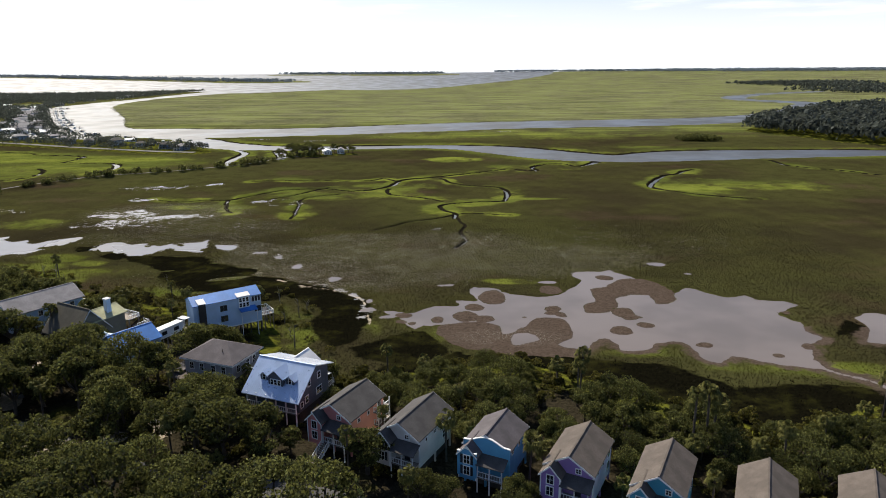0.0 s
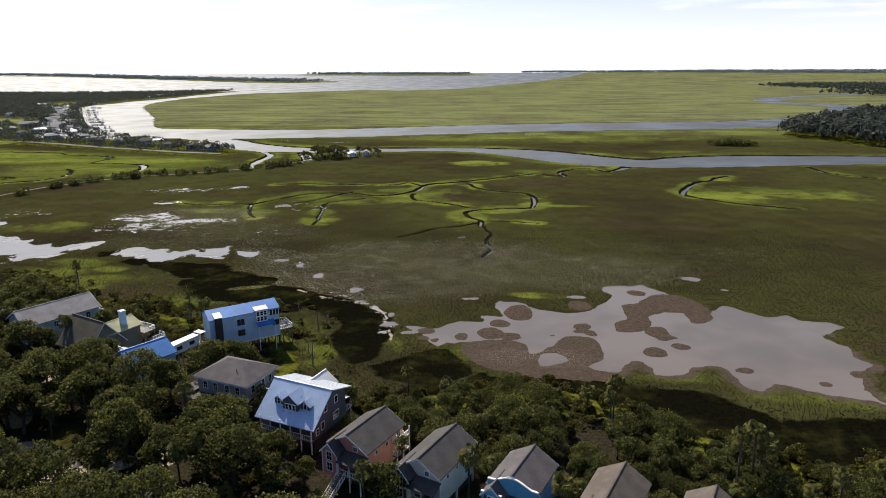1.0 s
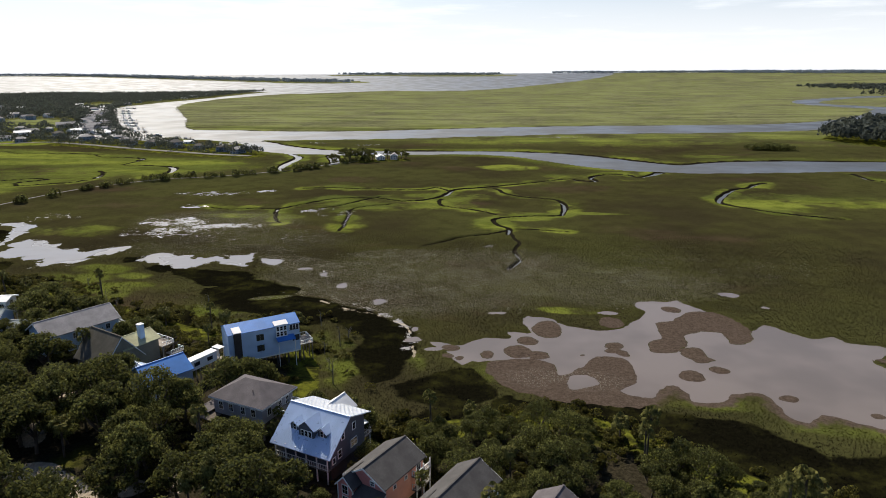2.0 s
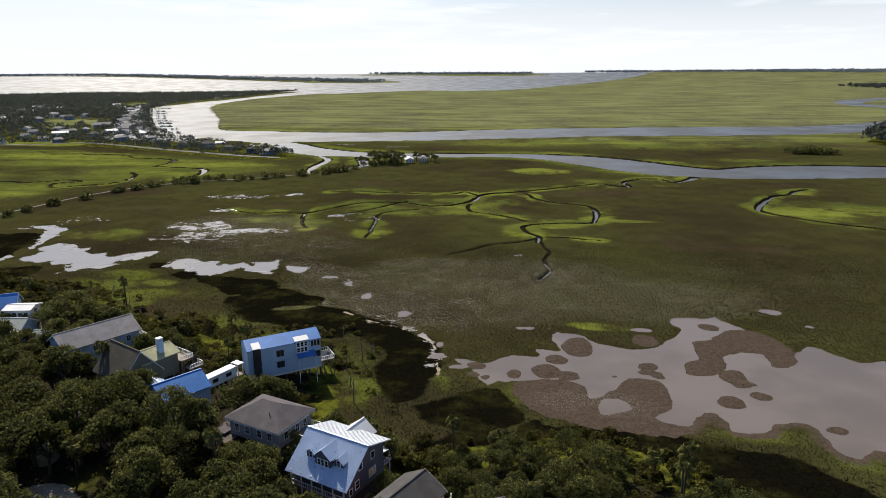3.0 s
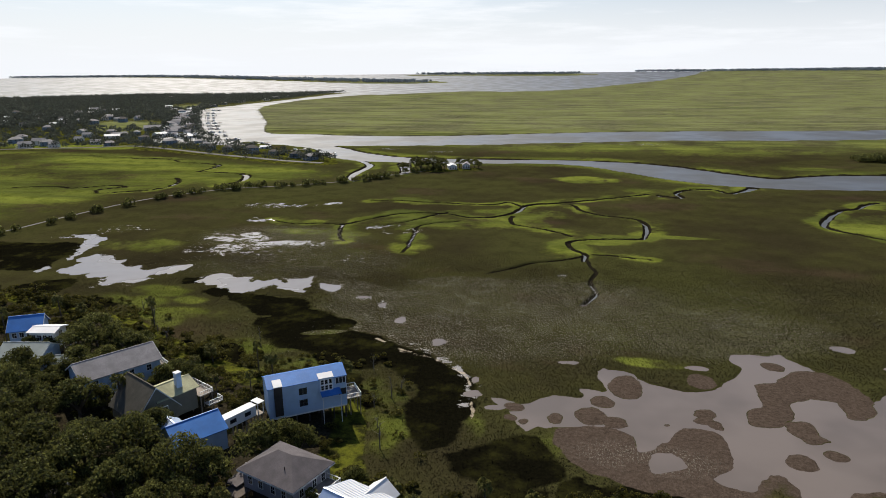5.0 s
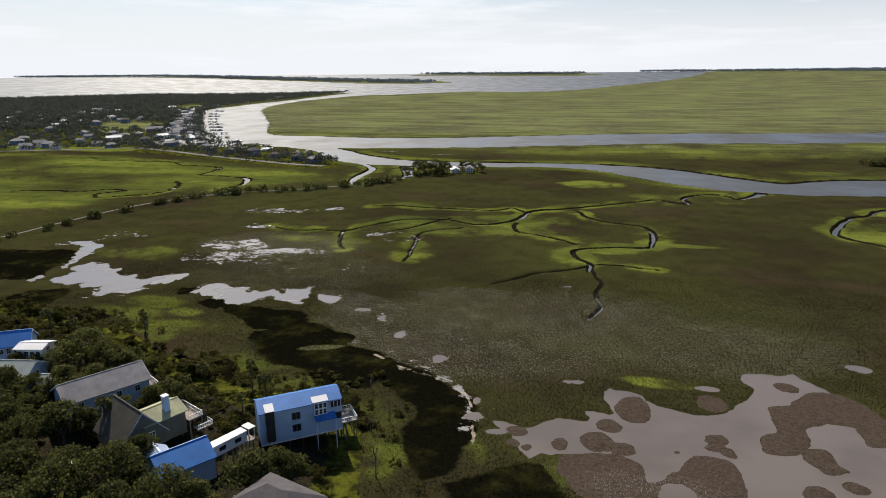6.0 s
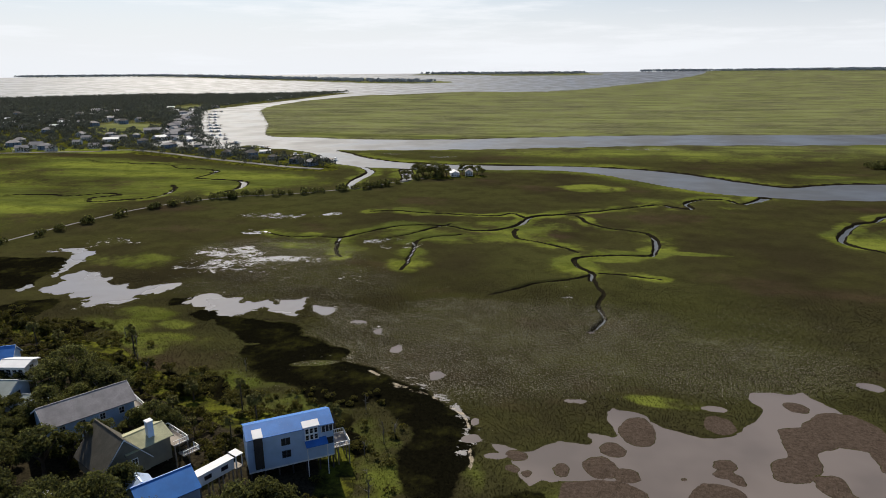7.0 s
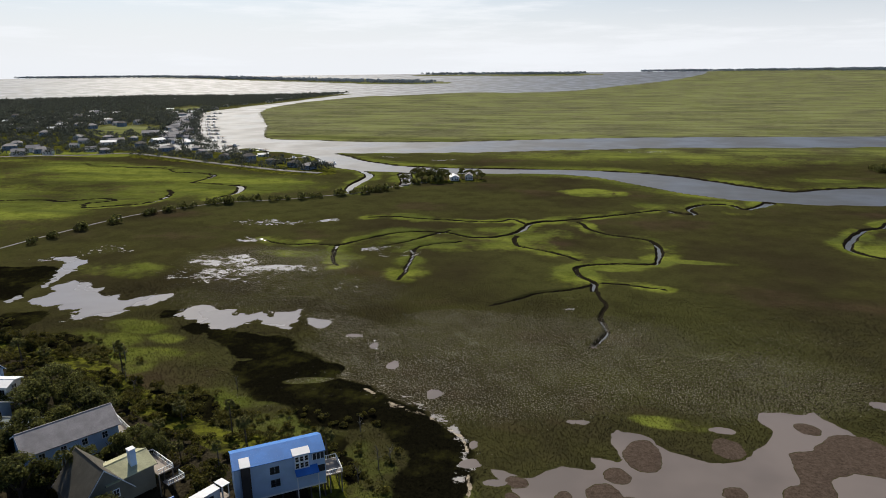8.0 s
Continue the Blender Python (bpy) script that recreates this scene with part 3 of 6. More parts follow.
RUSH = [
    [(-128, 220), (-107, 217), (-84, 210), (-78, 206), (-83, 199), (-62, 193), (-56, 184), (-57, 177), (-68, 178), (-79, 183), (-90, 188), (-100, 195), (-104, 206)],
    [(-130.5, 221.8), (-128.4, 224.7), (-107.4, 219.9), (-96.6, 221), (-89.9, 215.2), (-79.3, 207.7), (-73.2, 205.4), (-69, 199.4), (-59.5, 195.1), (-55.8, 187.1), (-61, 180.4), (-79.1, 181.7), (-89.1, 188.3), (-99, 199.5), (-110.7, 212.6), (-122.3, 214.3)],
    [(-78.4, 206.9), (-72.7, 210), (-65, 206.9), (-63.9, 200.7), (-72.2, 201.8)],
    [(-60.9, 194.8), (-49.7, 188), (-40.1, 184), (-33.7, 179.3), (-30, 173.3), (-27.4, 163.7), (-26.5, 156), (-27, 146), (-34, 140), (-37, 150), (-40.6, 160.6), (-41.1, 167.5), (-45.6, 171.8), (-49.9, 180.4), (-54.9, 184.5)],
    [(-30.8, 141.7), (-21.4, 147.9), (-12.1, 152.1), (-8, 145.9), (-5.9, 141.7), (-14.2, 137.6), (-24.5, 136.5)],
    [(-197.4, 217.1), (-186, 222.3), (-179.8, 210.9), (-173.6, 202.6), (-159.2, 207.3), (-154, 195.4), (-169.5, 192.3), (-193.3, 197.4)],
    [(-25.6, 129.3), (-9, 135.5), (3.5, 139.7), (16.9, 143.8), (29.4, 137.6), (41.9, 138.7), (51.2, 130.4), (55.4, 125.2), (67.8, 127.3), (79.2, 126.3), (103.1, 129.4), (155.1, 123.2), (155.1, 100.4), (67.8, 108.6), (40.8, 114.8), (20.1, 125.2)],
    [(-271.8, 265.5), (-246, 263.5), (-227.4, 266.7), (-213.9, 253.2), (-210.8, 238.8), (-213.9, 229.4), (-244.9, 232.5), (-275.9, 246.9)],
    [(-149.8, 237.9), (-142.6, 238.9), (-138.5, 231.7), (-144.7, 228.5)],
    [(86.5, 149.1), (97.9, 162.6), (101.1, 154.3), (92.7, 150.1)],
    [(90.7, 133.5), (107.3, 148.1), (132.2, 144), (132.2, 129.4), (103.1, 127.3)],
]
# olive openings in the rush
OPENINGS = [(-77, 196, 8, 2.4, 28), (-99, 203.5, 2.6, 1.0, 10), (-163, 206, 9, 5, 0)]


def axis(lo, hi, step, far_lo, far_hi, grow, back):
    mid = np.arange(lo, hi + step, step)
    up, down = [mid[-1]], [mid[0]]
    while up[-1] < far_hi:
        up.append(up[-1] + step + (up[-1] - mid[-1]) * grow)
    while down[-1] > far_lo:
        down.append(down[-1] - step - (mid[0] - down[-1]) * back)
    return np.array([*down[:0:-1], *mid, *up[1:]])


def swell(x, y):
    """The far plain lifts gently, as the earth's rim shows from the air."""
    return 46.0 * smooth(2600, 5000, np.hypot(x, y))


LAND_Z, MARSH_Z, PAN_Z, NEAR_Z = 1.6, 0.95, 0.86, 3.3


def plan(x, y):
    """Height and vegetation of the ground at each place."""
    r = np.hypot(x, y)
    amp = np.clip(r * 0.012, 1.2, 30)
    wx = x + fbm(x, y, 9, 4, 11) * 2.4 + fbm(x, y, 70, 3, 21) * amp * 0.8
    wy = y + fbm(x, y, 9, 4, 31) * 2.4 + fbm(x, y, 70, 3, 41) * amp * 0.8
    river = np.minimum.reduce([way_field(wx, wy, w) for w in (RIVER_NORTH, RIVER_BEND, RIVER_SOUTH, FAR_CREEK)] + [area_field(wx, wy, SEA)])
    islet = area_field(wx, wy, [(-384.9, 671.9), (-372.5, 686.4), (-341.6, 661.8), (-335.5, 653.6), (-357.1, 649.4)])
    for a in FAR_ISLES:
        islet = np.minimum(islet, area_field(wx, wy, a))
    river = np.maximum(river, -islet)
    nx, ny = x + fbm(x, y, 6, 3, 51) * 2.0, y + fbm(x, y, 6, 3, 61) * 2.0
    creek = np.minimum.reduce([way_field(nx, ny, w, 4, 30) for w in (CREEK_MAIN, CREEK_LOOP, CREEK_FORK, CREEK_WEST, CREEK_POOL, CREEK_EAST, CREEK_SIDE, CREEK_TAIL, CREEK_END, CREEK_THIN, CREEK_LEVEE, CREEK_FAR_EAST, CREEK_WEST_A, CREEK_WEST_D, CREEK_GATE, CREEK_ISLAND)])
    ex, ey = x + fbm(x, y, 4.0, 4, 131) * 2.6, y + fbm(x, y, 4.0, 4, 141) * 2.6
    pan = np.minimum.reduce([area_field(ex, ey, a, 3, 20) for a in (PAN_EAST, PAN_EAST_WIDE, PAN_FAR_EAST)] + [way_field(ex, ey, PAN_STRIP, 5, 20)])
    isl = area_field(ex, ey, PAN_PEN, 3, 20)
    for cx, cy, rx, ry in ISLETS:
        isl = np.minimum(isl, (np.hypot((ex - cx) / rx, (ey - cy) / ry) - 1) * min(rx, ry))
    pan = np.minimum(np.maximum(pan, -isl), area_field(ex, ey, PAN_POND, 3, 20))
    # ragged shallow pools along the western edge
    broken = fbm(x, y, 6.5, 5, 231) * 9.0 + fbm(x, y, 17, 2, 232) * 6.0
    west = np.minimum(area_field(nx, ny, PAN_WEST, 3, 30), way_field(nx, ny, PAN_WEST_TAIL, 5, 30)) + broken * 0.8 + fbm(x, y, 3.0, 3, 233) * 5.0
    pan = np.minimum.reduce([pan, west, area_field(nx, ny, PAN_MIDDLE, 3, 30) + broken + fbm(x, y, 3.0, 3, 234) * 5.0, area_field(nx, ny, PAN_POOL, 3, 30) + broken * 0.5])
    for cx, cy, rx, ry in PAN_SMALL:
        pan = np.minimum(pan, (np.hypot((ex - cx) / rx, (ey - cy) / ry) - 1) * min(rx, ry) + broken * 0.22)
    town, up, ridge, wood = (area_field(wx, wy, a) for a in (TOWN, UPLAND, RIDGE_ISLAND, EAST_WOOD))
    dry = np.minimum.reduce([town, up, ridge, wood])
    road = way_field(x, y, CAUSEWAY)
    h = MARSH_Z + 0.10 * fbm(x, y, 14, 3, 71) * 2
    h = h + (LAND_Z - MARSH_Z) * smooth(2, -5, dry)
    h = h + (NEAR_Z - LAND_Z) * smooth(-2, -22, up)
    h = np.where(road < 8, np.maximum(h, 1.75 - smooth(0.0, 6.0, road) * 0.9), h)
    h = np.where(pan < 2.0, np.minimum(h, PAN_Z + np.clip(pan * 0.07, -0.25, 0.14)), h)
    step = np.clip(r * 0.004, 0.5, 6)
    h = np.where(creek < 2.0, np.minimum(h, np.clip(creek * 0.9 + 0.42 - 0.35 * (fbm(x, y, 30, 2, 181) > 0.08), -0.8, MARSH_Z + 0.1)), h)
    h = np.where(river < 2 * step, np.minimum(h, np.clip(river / step * 1.0 + 0.05, -1.2, 1.2)), h)
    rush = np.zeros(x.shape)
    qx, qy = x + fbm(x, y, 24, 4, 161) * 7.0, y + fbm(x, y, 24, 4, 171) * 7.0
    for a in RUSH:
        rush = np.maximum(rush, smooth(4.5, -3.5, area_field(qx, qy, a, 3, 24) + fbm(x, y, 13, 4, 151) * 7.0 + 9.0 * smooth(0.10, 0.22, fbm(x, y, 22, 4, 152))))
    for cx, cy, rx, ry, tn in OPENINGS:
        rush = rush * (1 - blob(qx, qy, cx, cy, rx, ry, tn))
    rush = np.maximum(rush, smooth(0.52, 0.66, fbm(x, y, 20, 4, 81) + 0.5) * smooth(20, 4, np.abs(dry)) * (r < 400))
    lush = 1.15 * np.exp(-(np.maximum(creek, 0) / (2.0 + 12.0 * np.clip(fbm(x, y, 26, 4, 191) + 0.40, 0, 1))) ** 2) * smooth(270, 300, y) * np.clip(0.78 + 2.0 * fbm(x, y, 10, 4, 271), 0.12, 1.25)
    lush = np.maximum(lush, 0.75 * smooth(5, -60, area_field(wx, wy, [(-311, 248.9), (-271.7, 311), (-255.2, 375.2), (-200.4, 421.9), (-156, 461.3), (-207.6, 523.1), (-310.8, 548.5), (-475.4, 588.9), (-660.2, 536.5), (-660.7, 206.9)])) + 0.0)
    for cx, cy, rx, ry, tn in ((168, 372, 60, 26, -6), (-77, 196, 8, 2.6, 28), (-75, 170, 20, 8, 10), (-47, 162, 8, 14, 20), (-99, 182, 14, 7, 20), (-128, 200, 24, 9, 10), (-152, 208, 22, 8, 0), (-72, 177, 12, 5, 0), (-2.8, 315.9, 22, 7, 0), (-9, 295.1, 14, 6, 0), (30.4, 330.5, 22, 4, 0), (-73.2, 338.5, 60, 20, 12), (-127.1, 309.3, 34, 10, 0), (129.1, 369.2, 30, 34, 0), (40.8, 441.4, 42, 16, -8), (-42.2, 365.5, 36, 18, 0), (-13.1, 482.6, 26, 18, 0), (61.5, 539.9, 60, 14, 0), (134.2, 561, 40, 14, 0), (-47.4, 152, 13, 17, 0), (-51.5, 164.5, 6, 8, 20), (-25.6, 155.2, 5, 9, 0), (-9, 152.1, 7, 6, 0), (-37, 166.6, 5, 12, 20), (-94, 181, 30, 5, 20), (-78.4, 203.8, 12, 3, 20), (-145.7, 216.1, 12, 3, 0), (-197.4, 271.9, 26, 16, 0), (30.4, 117.9, 18, 7, -30), (13.8, 195.7, 12, 4, 0), (57.4, 179.2, 6, 4, 0), (-148.8, 219.2, 16, 7, 0), (-127.1, 197.5, 9, 12, 20), (-178.8, 230.5, 14, 4, 0), (-131.2, 213, 8, 5, 0), (77.2, 134.6, 45, 6, -4), (42.9, 142.8, 22, 4, 0), (30.4, 141.8, 12, 4, 0)):
        lush = np.maximum(lush, (0.85 if cy > 268 else 0.95 if -60 < cx < -20 else 0.72) * blob(wx, wy, cx, cy, rx, ry, tn) * np.clip(0.8 + 1.4 * fbm(x, y, 9, 4, 211), 0, 1.2))
    lush = np.maximum(lush, smooth(575, 690, y) * (0.62 + 0.75 * fbm(x, y, 120, 4, 91)))
    lush = np.maximum(lush, 0.6 * smooth(30, 5, river) * smooth(455, 486, y))
    lush = lush * (1 - 0.8 * smooth(0.5, 0.9, rush)) * np.clip(0.85 + 1.6 * fbm(x, y, 40, 4, 101), 0.1, 1.3)
    # mud along creeks and rivers, its dark line also standing for bank shade
    shaded_mud = np.maximum(smooth(1, 0, creek / (1.15 + np.clip((r - 330) * 0.005, 0, 1.2))), smooth(2.4 + step, 0.0, river) * (r < 1500))
    flats = smooth(0.6, -0.6, isl) * 0.8
    flats = np.maximum(flats, smooth(3.0, 0.0, area_field(ex, ey, [(-6, 158), (4, 161), (8, 153), (13, 156), (18, 165), (26, 163), (26, 151), (22, 147), (27, 143), (20, 141), (4, 143), (-5, 150)], 3, 30)) * 0.9)
    flats = np.maximum(flats, 0.6 * smooth(8.0, 0.0, pan) * (x > 26) * (y < 160))
    wet = np.maximum.reduce([1.25 * blob(x, y, -129.1, 287.6, 24, 6, 8), 1.1 * blob(x, y, -160.2, 292.7, 20, 13, 0), 0.8 * blob(x, y, -147.8, 274.1, 40, 14, 5), 1.3 * blob(x, y, -147.7, 374.5, 9, 5, 20), 0.95 * blob(x, y, -164.3, 365.1, 16, 7, 20), 0.6 * blob(x, y, -176.7, 363, 30, 12, 10), 1.1 * blob(x, y, -102.2, 324.9, 13, 5, 25), 0.75 * blob(x, y, -91.9, 317.7, 14, 9, 20), 0.8 * blob(x, y, -169.5, 327.8, 18, 6, 0), 0.5 * blob(x, y, -125, 272.1, 60, 16, 0), 0.8 * blob(x, y, -14.2, 276.5, 4, 4, 0), 0.8 * blob(x, y, -13.7, 264, 3, 3, 0), 0.6 * blob(x, y, 2.4, 264.1, 6, 4, 0), 0.55 * blob(x, y, -223.2, 295.6, 26, 14, 0), 0.5 * blob(x, y, -25.6, 170.7, 5, 8, 0), 0.6 * smooth(3.5, 0.5, pan) * (x < -60), 0.95 * blob(x, y, -202.4, 632.7, 26, 7, -8), 0.95 * blob(x, y, -148.7, 619.6, 22, 6, 10), 0.8 * blob(x, y, -81.5, 663.3, 20, 5, 10), 0.9 * blob(x, y, 30.4, 705.4, 55, 8, 8)])
    wet = np.maximum(wet, 0.8 * smooth(2.2, 0.2, way_field(nx, ny, [(-58.7, 197.6, 1), (-49.4, 193.5, 1.6), (-41.1, 188.3, 1.0), (-33.9, 182.1, 0.5), (-29.7, 173.8, 0.4), (-27.7, 163.5, 0.3)])))
    wet = np.maximum(wet, 0.36 * blob(x, y, -47.3, 213.2, 60, 30, 20))
    # dead pale stems; the term growing with y pales the far marsh for haze
    pale = np.maximum.reduce([1.25 * blob(x, y, -65, 222.5, 44, 12, -33), 1.15 * blob(x, y, -40.1, 247.4, 28, 11, 0), 1.0 * blob(x, y, -31.8, 220.5, 75, 40, 20), 0.8 * blob(x, y, 30.4, 220.6, 45, 24, 10), 0.8 * blob(x, y, -65, 208, 14, 22, 40), 0.5 * blob(x, y, -114.7, 259.7, 60, 30, 10), 0.5 * blob(x, y, 9.7, 151.1, 20, 8, 0), 0.8 * smooth(735, 950, y), 0.30 * blob(x, y, 51.2, 244.5, 70, 30, 0), 0.7 * blob(x, y, -140.5, 295.8, 50, 30, 0)])
    pale = pale * (1 - smooth(0.2, 0.6, rush))
    wet = wet * np.clip(0.75 + 1.3 * fbm(x, y, 12, 3, 221), 0.15, 1.2)
    sand = np.zeros(x.shape)
    for cx, cy, rx, ry, tn in ((-70, 95.5, 13, 4.4, -35), (-80, 101, 6, 4, 0), (-62, 99, 4, 3, 0), (-89, 112, 3, 6, 40), (-104, 126, 5, 2.4, 10), (-55, 104, 3.5, 7, 20), (-22, 114, 4.5, 3, 0), (-98, 127, 8, 3.0, 10)):
        sand = np.maximum(sand, blob(x, y, cx, cy, rx, ry, tn))
    foam = way_field(nx, ny, [(-60, 195, 0.3), (-49.5, 189, 0.9), (-40.1, 184.8, 0.5), (-33, 180.2, 0.25), (-29.4, 174.5, 0.2), (-27, 167.5, 0.15), (-25.6, 158, 0.1)], 5, 20)
    sand = np.maximum(sand, 0.8 * smooth(0.9, -0.1, foam) * np.clip(0.65 + 1.6 * fbm(x, y, 3, 3, 261), 0, 1))
    sand = np.maximum(sand, 0.3 * smooth(-0.6, -1.6, road))
    land = smooth(1.5, -2.5, dry)
    for a in LAWNS:
        grass = smooth(3, -3, area_field(wx, wy, a))
        land, lush = land * (1 - grass), np.maximum(lush, 0.8 * grass)
    # seed grows with distance and carries the painted haze
    return h + swell(x, y), dict(lush=lush, rush=rush * (1 - 0.6 * land * (x < -40)), shaded_mud=shaded_mud, wet=wet, land=land, sand=sand, pale=pale, flats=flats, seed=smooth(600, 900, y) * (1 - land), shaded_litter=smooth(-5, -11, up) * (0.74 + 0.9 * fbm(x, y, 15, 3, 201)))


def sheet(name, gx, gy, heights, material, attrs=None):
    X, Y = np.meshgrid(gx, gy)
    z = heights(X, Y)
    if attrs is not None:
        z, attrs = z
    nx, ny = len(gx), len(gy)
    me = bpy.data.meshes.new(name)
    me.vertices.add(nx * ny)
    me.vertices.foreach_set("co", np.stack([X, Y, z], -1).astype(np.float32).ravel())
    i = (np.arange(ny - 1)[:, None] * nx + np.arange(nx - 1)[None, :]).ravel()
    quads = np.stack([i, i + 1, i + nx + 1, i + nx], -1).astype(np.int32)
    me.loops.add(quads.size)
    me.loops.foreach_set("vertex_index", quads.ravel())
    me.polygons.add(len(quads))
    me.polygons.foreach_set("loop_start", np.arange(0, quads.size, 4, dtype=np.int32))
    me.polygons.foreach_set("use_smooth", np.ones(len(quads), bool))
    me.update(calc_edges=True)
    for k, v in (attrs or {}).items():
        me.attributes.new(k, "FLOAT", "POINT").data.foreach_set("value", v.astype(np.float32).ravel())
    me.materials.append(material)
    return new(name, me)


def finer(g, lo, hi):
    """Halve the steps of an axis between two places."""
    k = g[(g > lo) & (g < hi)]
    return np.sort(np.concatenate([g, (k[1:] + k[:-1]) / 2]))


GX, GY = finer(axis(-220, 125, 1.0, -4950, 4950, 0.028, 0.028), -35, 95), finer(axis(78, 400, 1.0, -4950, 4950, 0.026, 0.15), 134, 210)
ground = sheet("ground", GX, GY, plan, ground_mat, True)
tagged(ground, "green and brown salt marsh with mud banks", "ground", kind="structure")
far_axis = np.linspace(-4950, 4950, 100)
tagged(sheet("river_water", far_axis, far_axis, swell, river_mat), "silver tidal river and sea under a bright sky", "water", kind="structure")
tagged(sheet("pan_water", np.linspace(-84, 125, 20), np.linspace(112, 235, 20), lambda x, y: x * 0 + PAN_Z, pan_mat), "shallow pinkish grey water on a mud flat", "water", kind="structure")
tagged(sheet("pool_water", np.linspace(-262, -84.5, 20), np.linspace(204, 290, 20), lambda x, y: x * 0 + PAN_Z, pool_mat), "shallow grey pools at the marsh edge", "water", kind="structure")


GZ = np.empty(len(GX) * len(GY) * 3, np.float32)
ground.data.vertices.foreach_get("co", GZ)
GZ = GZ.reshape(len(GY), len(GX), 3)[:, :, 2]


def ground_z(x, y):
    """Height of the ground sheet at one place, between its corners."""
    i, j = min(max(int(np.searchsorted(GX, x)) - 1, 0), len(GX) - 2), min(max(int(np.searchsorted(GY, y)) - 1, 0), len(GY) - 2)
    u, v = (x - GX[i]) / (GX[i + 1] - GX[i]), (y - GY[j]) / (GY[j + 1] - GY[j])
    return float((GZ[j, i] * (1 - u) + GZ[j, i + 1] * u) * (1 - v) + (GZ[j + 1, i] * (1 - u) + GZ[j + 1, i + 1] * u) * v)


# ---- mesh tools ----
def part(name, bm, material, parent=None, label=""):
    me = bpy.data.meshes.new(name)
    bm.to_mesh(me)
    bm.free()
    me.materials.append(material)
    ob = new(name, me)
    ob.parent = parent
    if label:
        ob["label"] = label
    return ob


def box(bm, x0, x1, y0, y1, z0, z1, m=None):
    v = [bm.verts.new(Vector(p) if m is None else m @ Vector(p)) for p in ((x0, y0, z0), (x1, y0, z0), (x1, y1, z0), (x0, y1, z0), (x0, y0, z1), (x1, y0, z1), (x1, y1, z1), (x0, y1, z1))]
    for f in ((3, 2, 1, 0), (4, 5, 6, 7), (0, 1, 5, 4), (1, 2, 6, 5), (2, 3, 7, 6), (3, 0, 4, 7)):
        bm.faces.new([v[i] for i in f])
    return bm


def boxes(*specs, m=None):
    bm = bmesh.new()
    for s in specs:
        box(bm, *s, m=m)
    return bm


def prism(bm, outline, way, m=None):
    """A closed outline of 3D points pushed along a vector."""
    a = [Vector(p) for p in outline]
    b = [p + Vector(way) for p in a]
    if m is not None:
        a, b = [m @ p for p in a], [m @ p for p in b]
    a, b = [bm.verts.new(p) for p in a], [bm.verts.new(p) for p in b]
    bm.faces.new(a[::-1]), bm.faces.new(b)
    for i in range(len(a)):
        j = (i + 1) % len(a)
        bm.faces.new((a[i], a[j], b[j], b[i]))
    bmesh.ops.recalc_face_normals(bm, faces=bm.faces)
    return bm


def tube(bm, pts, radii, sides=7):
    rings = []
    for k, p in enumerate(pts):
        p = Vector(p)
        d = (Vector(pts[min(k + 1, len(pts) - 1)]) - Vector(pts[max(k - 1, 0)])).normalized()
        side = d.orthogonal().normalized()
        up = d.cross(side)
        rings.append([bm.verts.new(p + (side * math.cos(a) + up * math.sin(a)) * radii[k]) for a in (2 * math.pi * i / sides for i in range(sides))])
    for a, b in zip(rings[:-1], rings[1:]):
        for i in range(sides):
            bm.faces.new((a[i], a[(i + 1) % sides], b[(i + 1) % sides], b[i]))
    bm.faces.new(rings[-1])
    return bm


def empty(name, m, label, category, group=""):
    ob = new(name)
    ob.matrix_world = m
    ob.empty_display_size = 0.5
    return tagged(ob, label, category, group)


def window(parent, m, w, h, material=None, bars=1, shutters=None):
    """A window on a wall: m puts its middle on the wall, its +z outward, +y up."""
    ob = part("window", boxes((-w / 2 - 0.11, w / 2 + 0.11, -h / 2 - 0.12, h / 2 + 0.11, -0.02, 0.06), m=m), material or white_paint, parent)
    for i in range(bars + 1):
        x0, x1 = -w / 2 + w * i / (bars + 1) + 0.03, -w / 2 + w * (i + 1) / (bars + 1) - 0.03
        for z0, z1 in ((-h / 2 + 0.03, -0.025), (0.025, h / 2 - 0.03)):
            part("pane", boxes((x0, x1, z0, z1, 0.05, 0.066), m=m), window_glass, ob)
    if shutters:
        for s in (-1, 1):
            part("shutter", boxes((s * (w / 2 + 0.32) - 0.2, s * (w / 2 + 0.32) + 0.2, -h / 2 - 0.05, h / 2 + 0.05, 0.0, 0.07), m=m), shutters, parent)
    return ob


def on_wall(x, y, z, face):
    """Pose of a window's middle on a wall that faces -y, +x, +y or -x."""
    return pose(x, y, z, 90, 0, {"-y": 0, "+x": 90, "+y": 180, "-x": -90}[face])


def gable_body(bm, w, y0, y1, z0, eave, ridge):
    prism(bm, [(-w / 2, y0, z0), (w / 2, y0, z0), (w / 2, y0, eave), (0, y0, ridge), (-w / 2, y0, eave)], (0, y1 - y0, 0))
    return bm


def roof_slope(side, w, y0, y1, eave, ridge, over=0.4, thick=0.16, lift=0.02):
    """One slope of a gable roof whose ridge runs along y; side -1 or 1."""
    k = (ridge - eave) / (w / 2)
    e = w / 2 + over
    bm = bmesh.new()
    z = ridge + lift
    prism(bm, [(0, y0, z), (side * e, y0, z - k * e), (side * e, y0, z - k * e + thick), (0, y0, z + thick)], (0, y1 - y0, 0))
    return bm


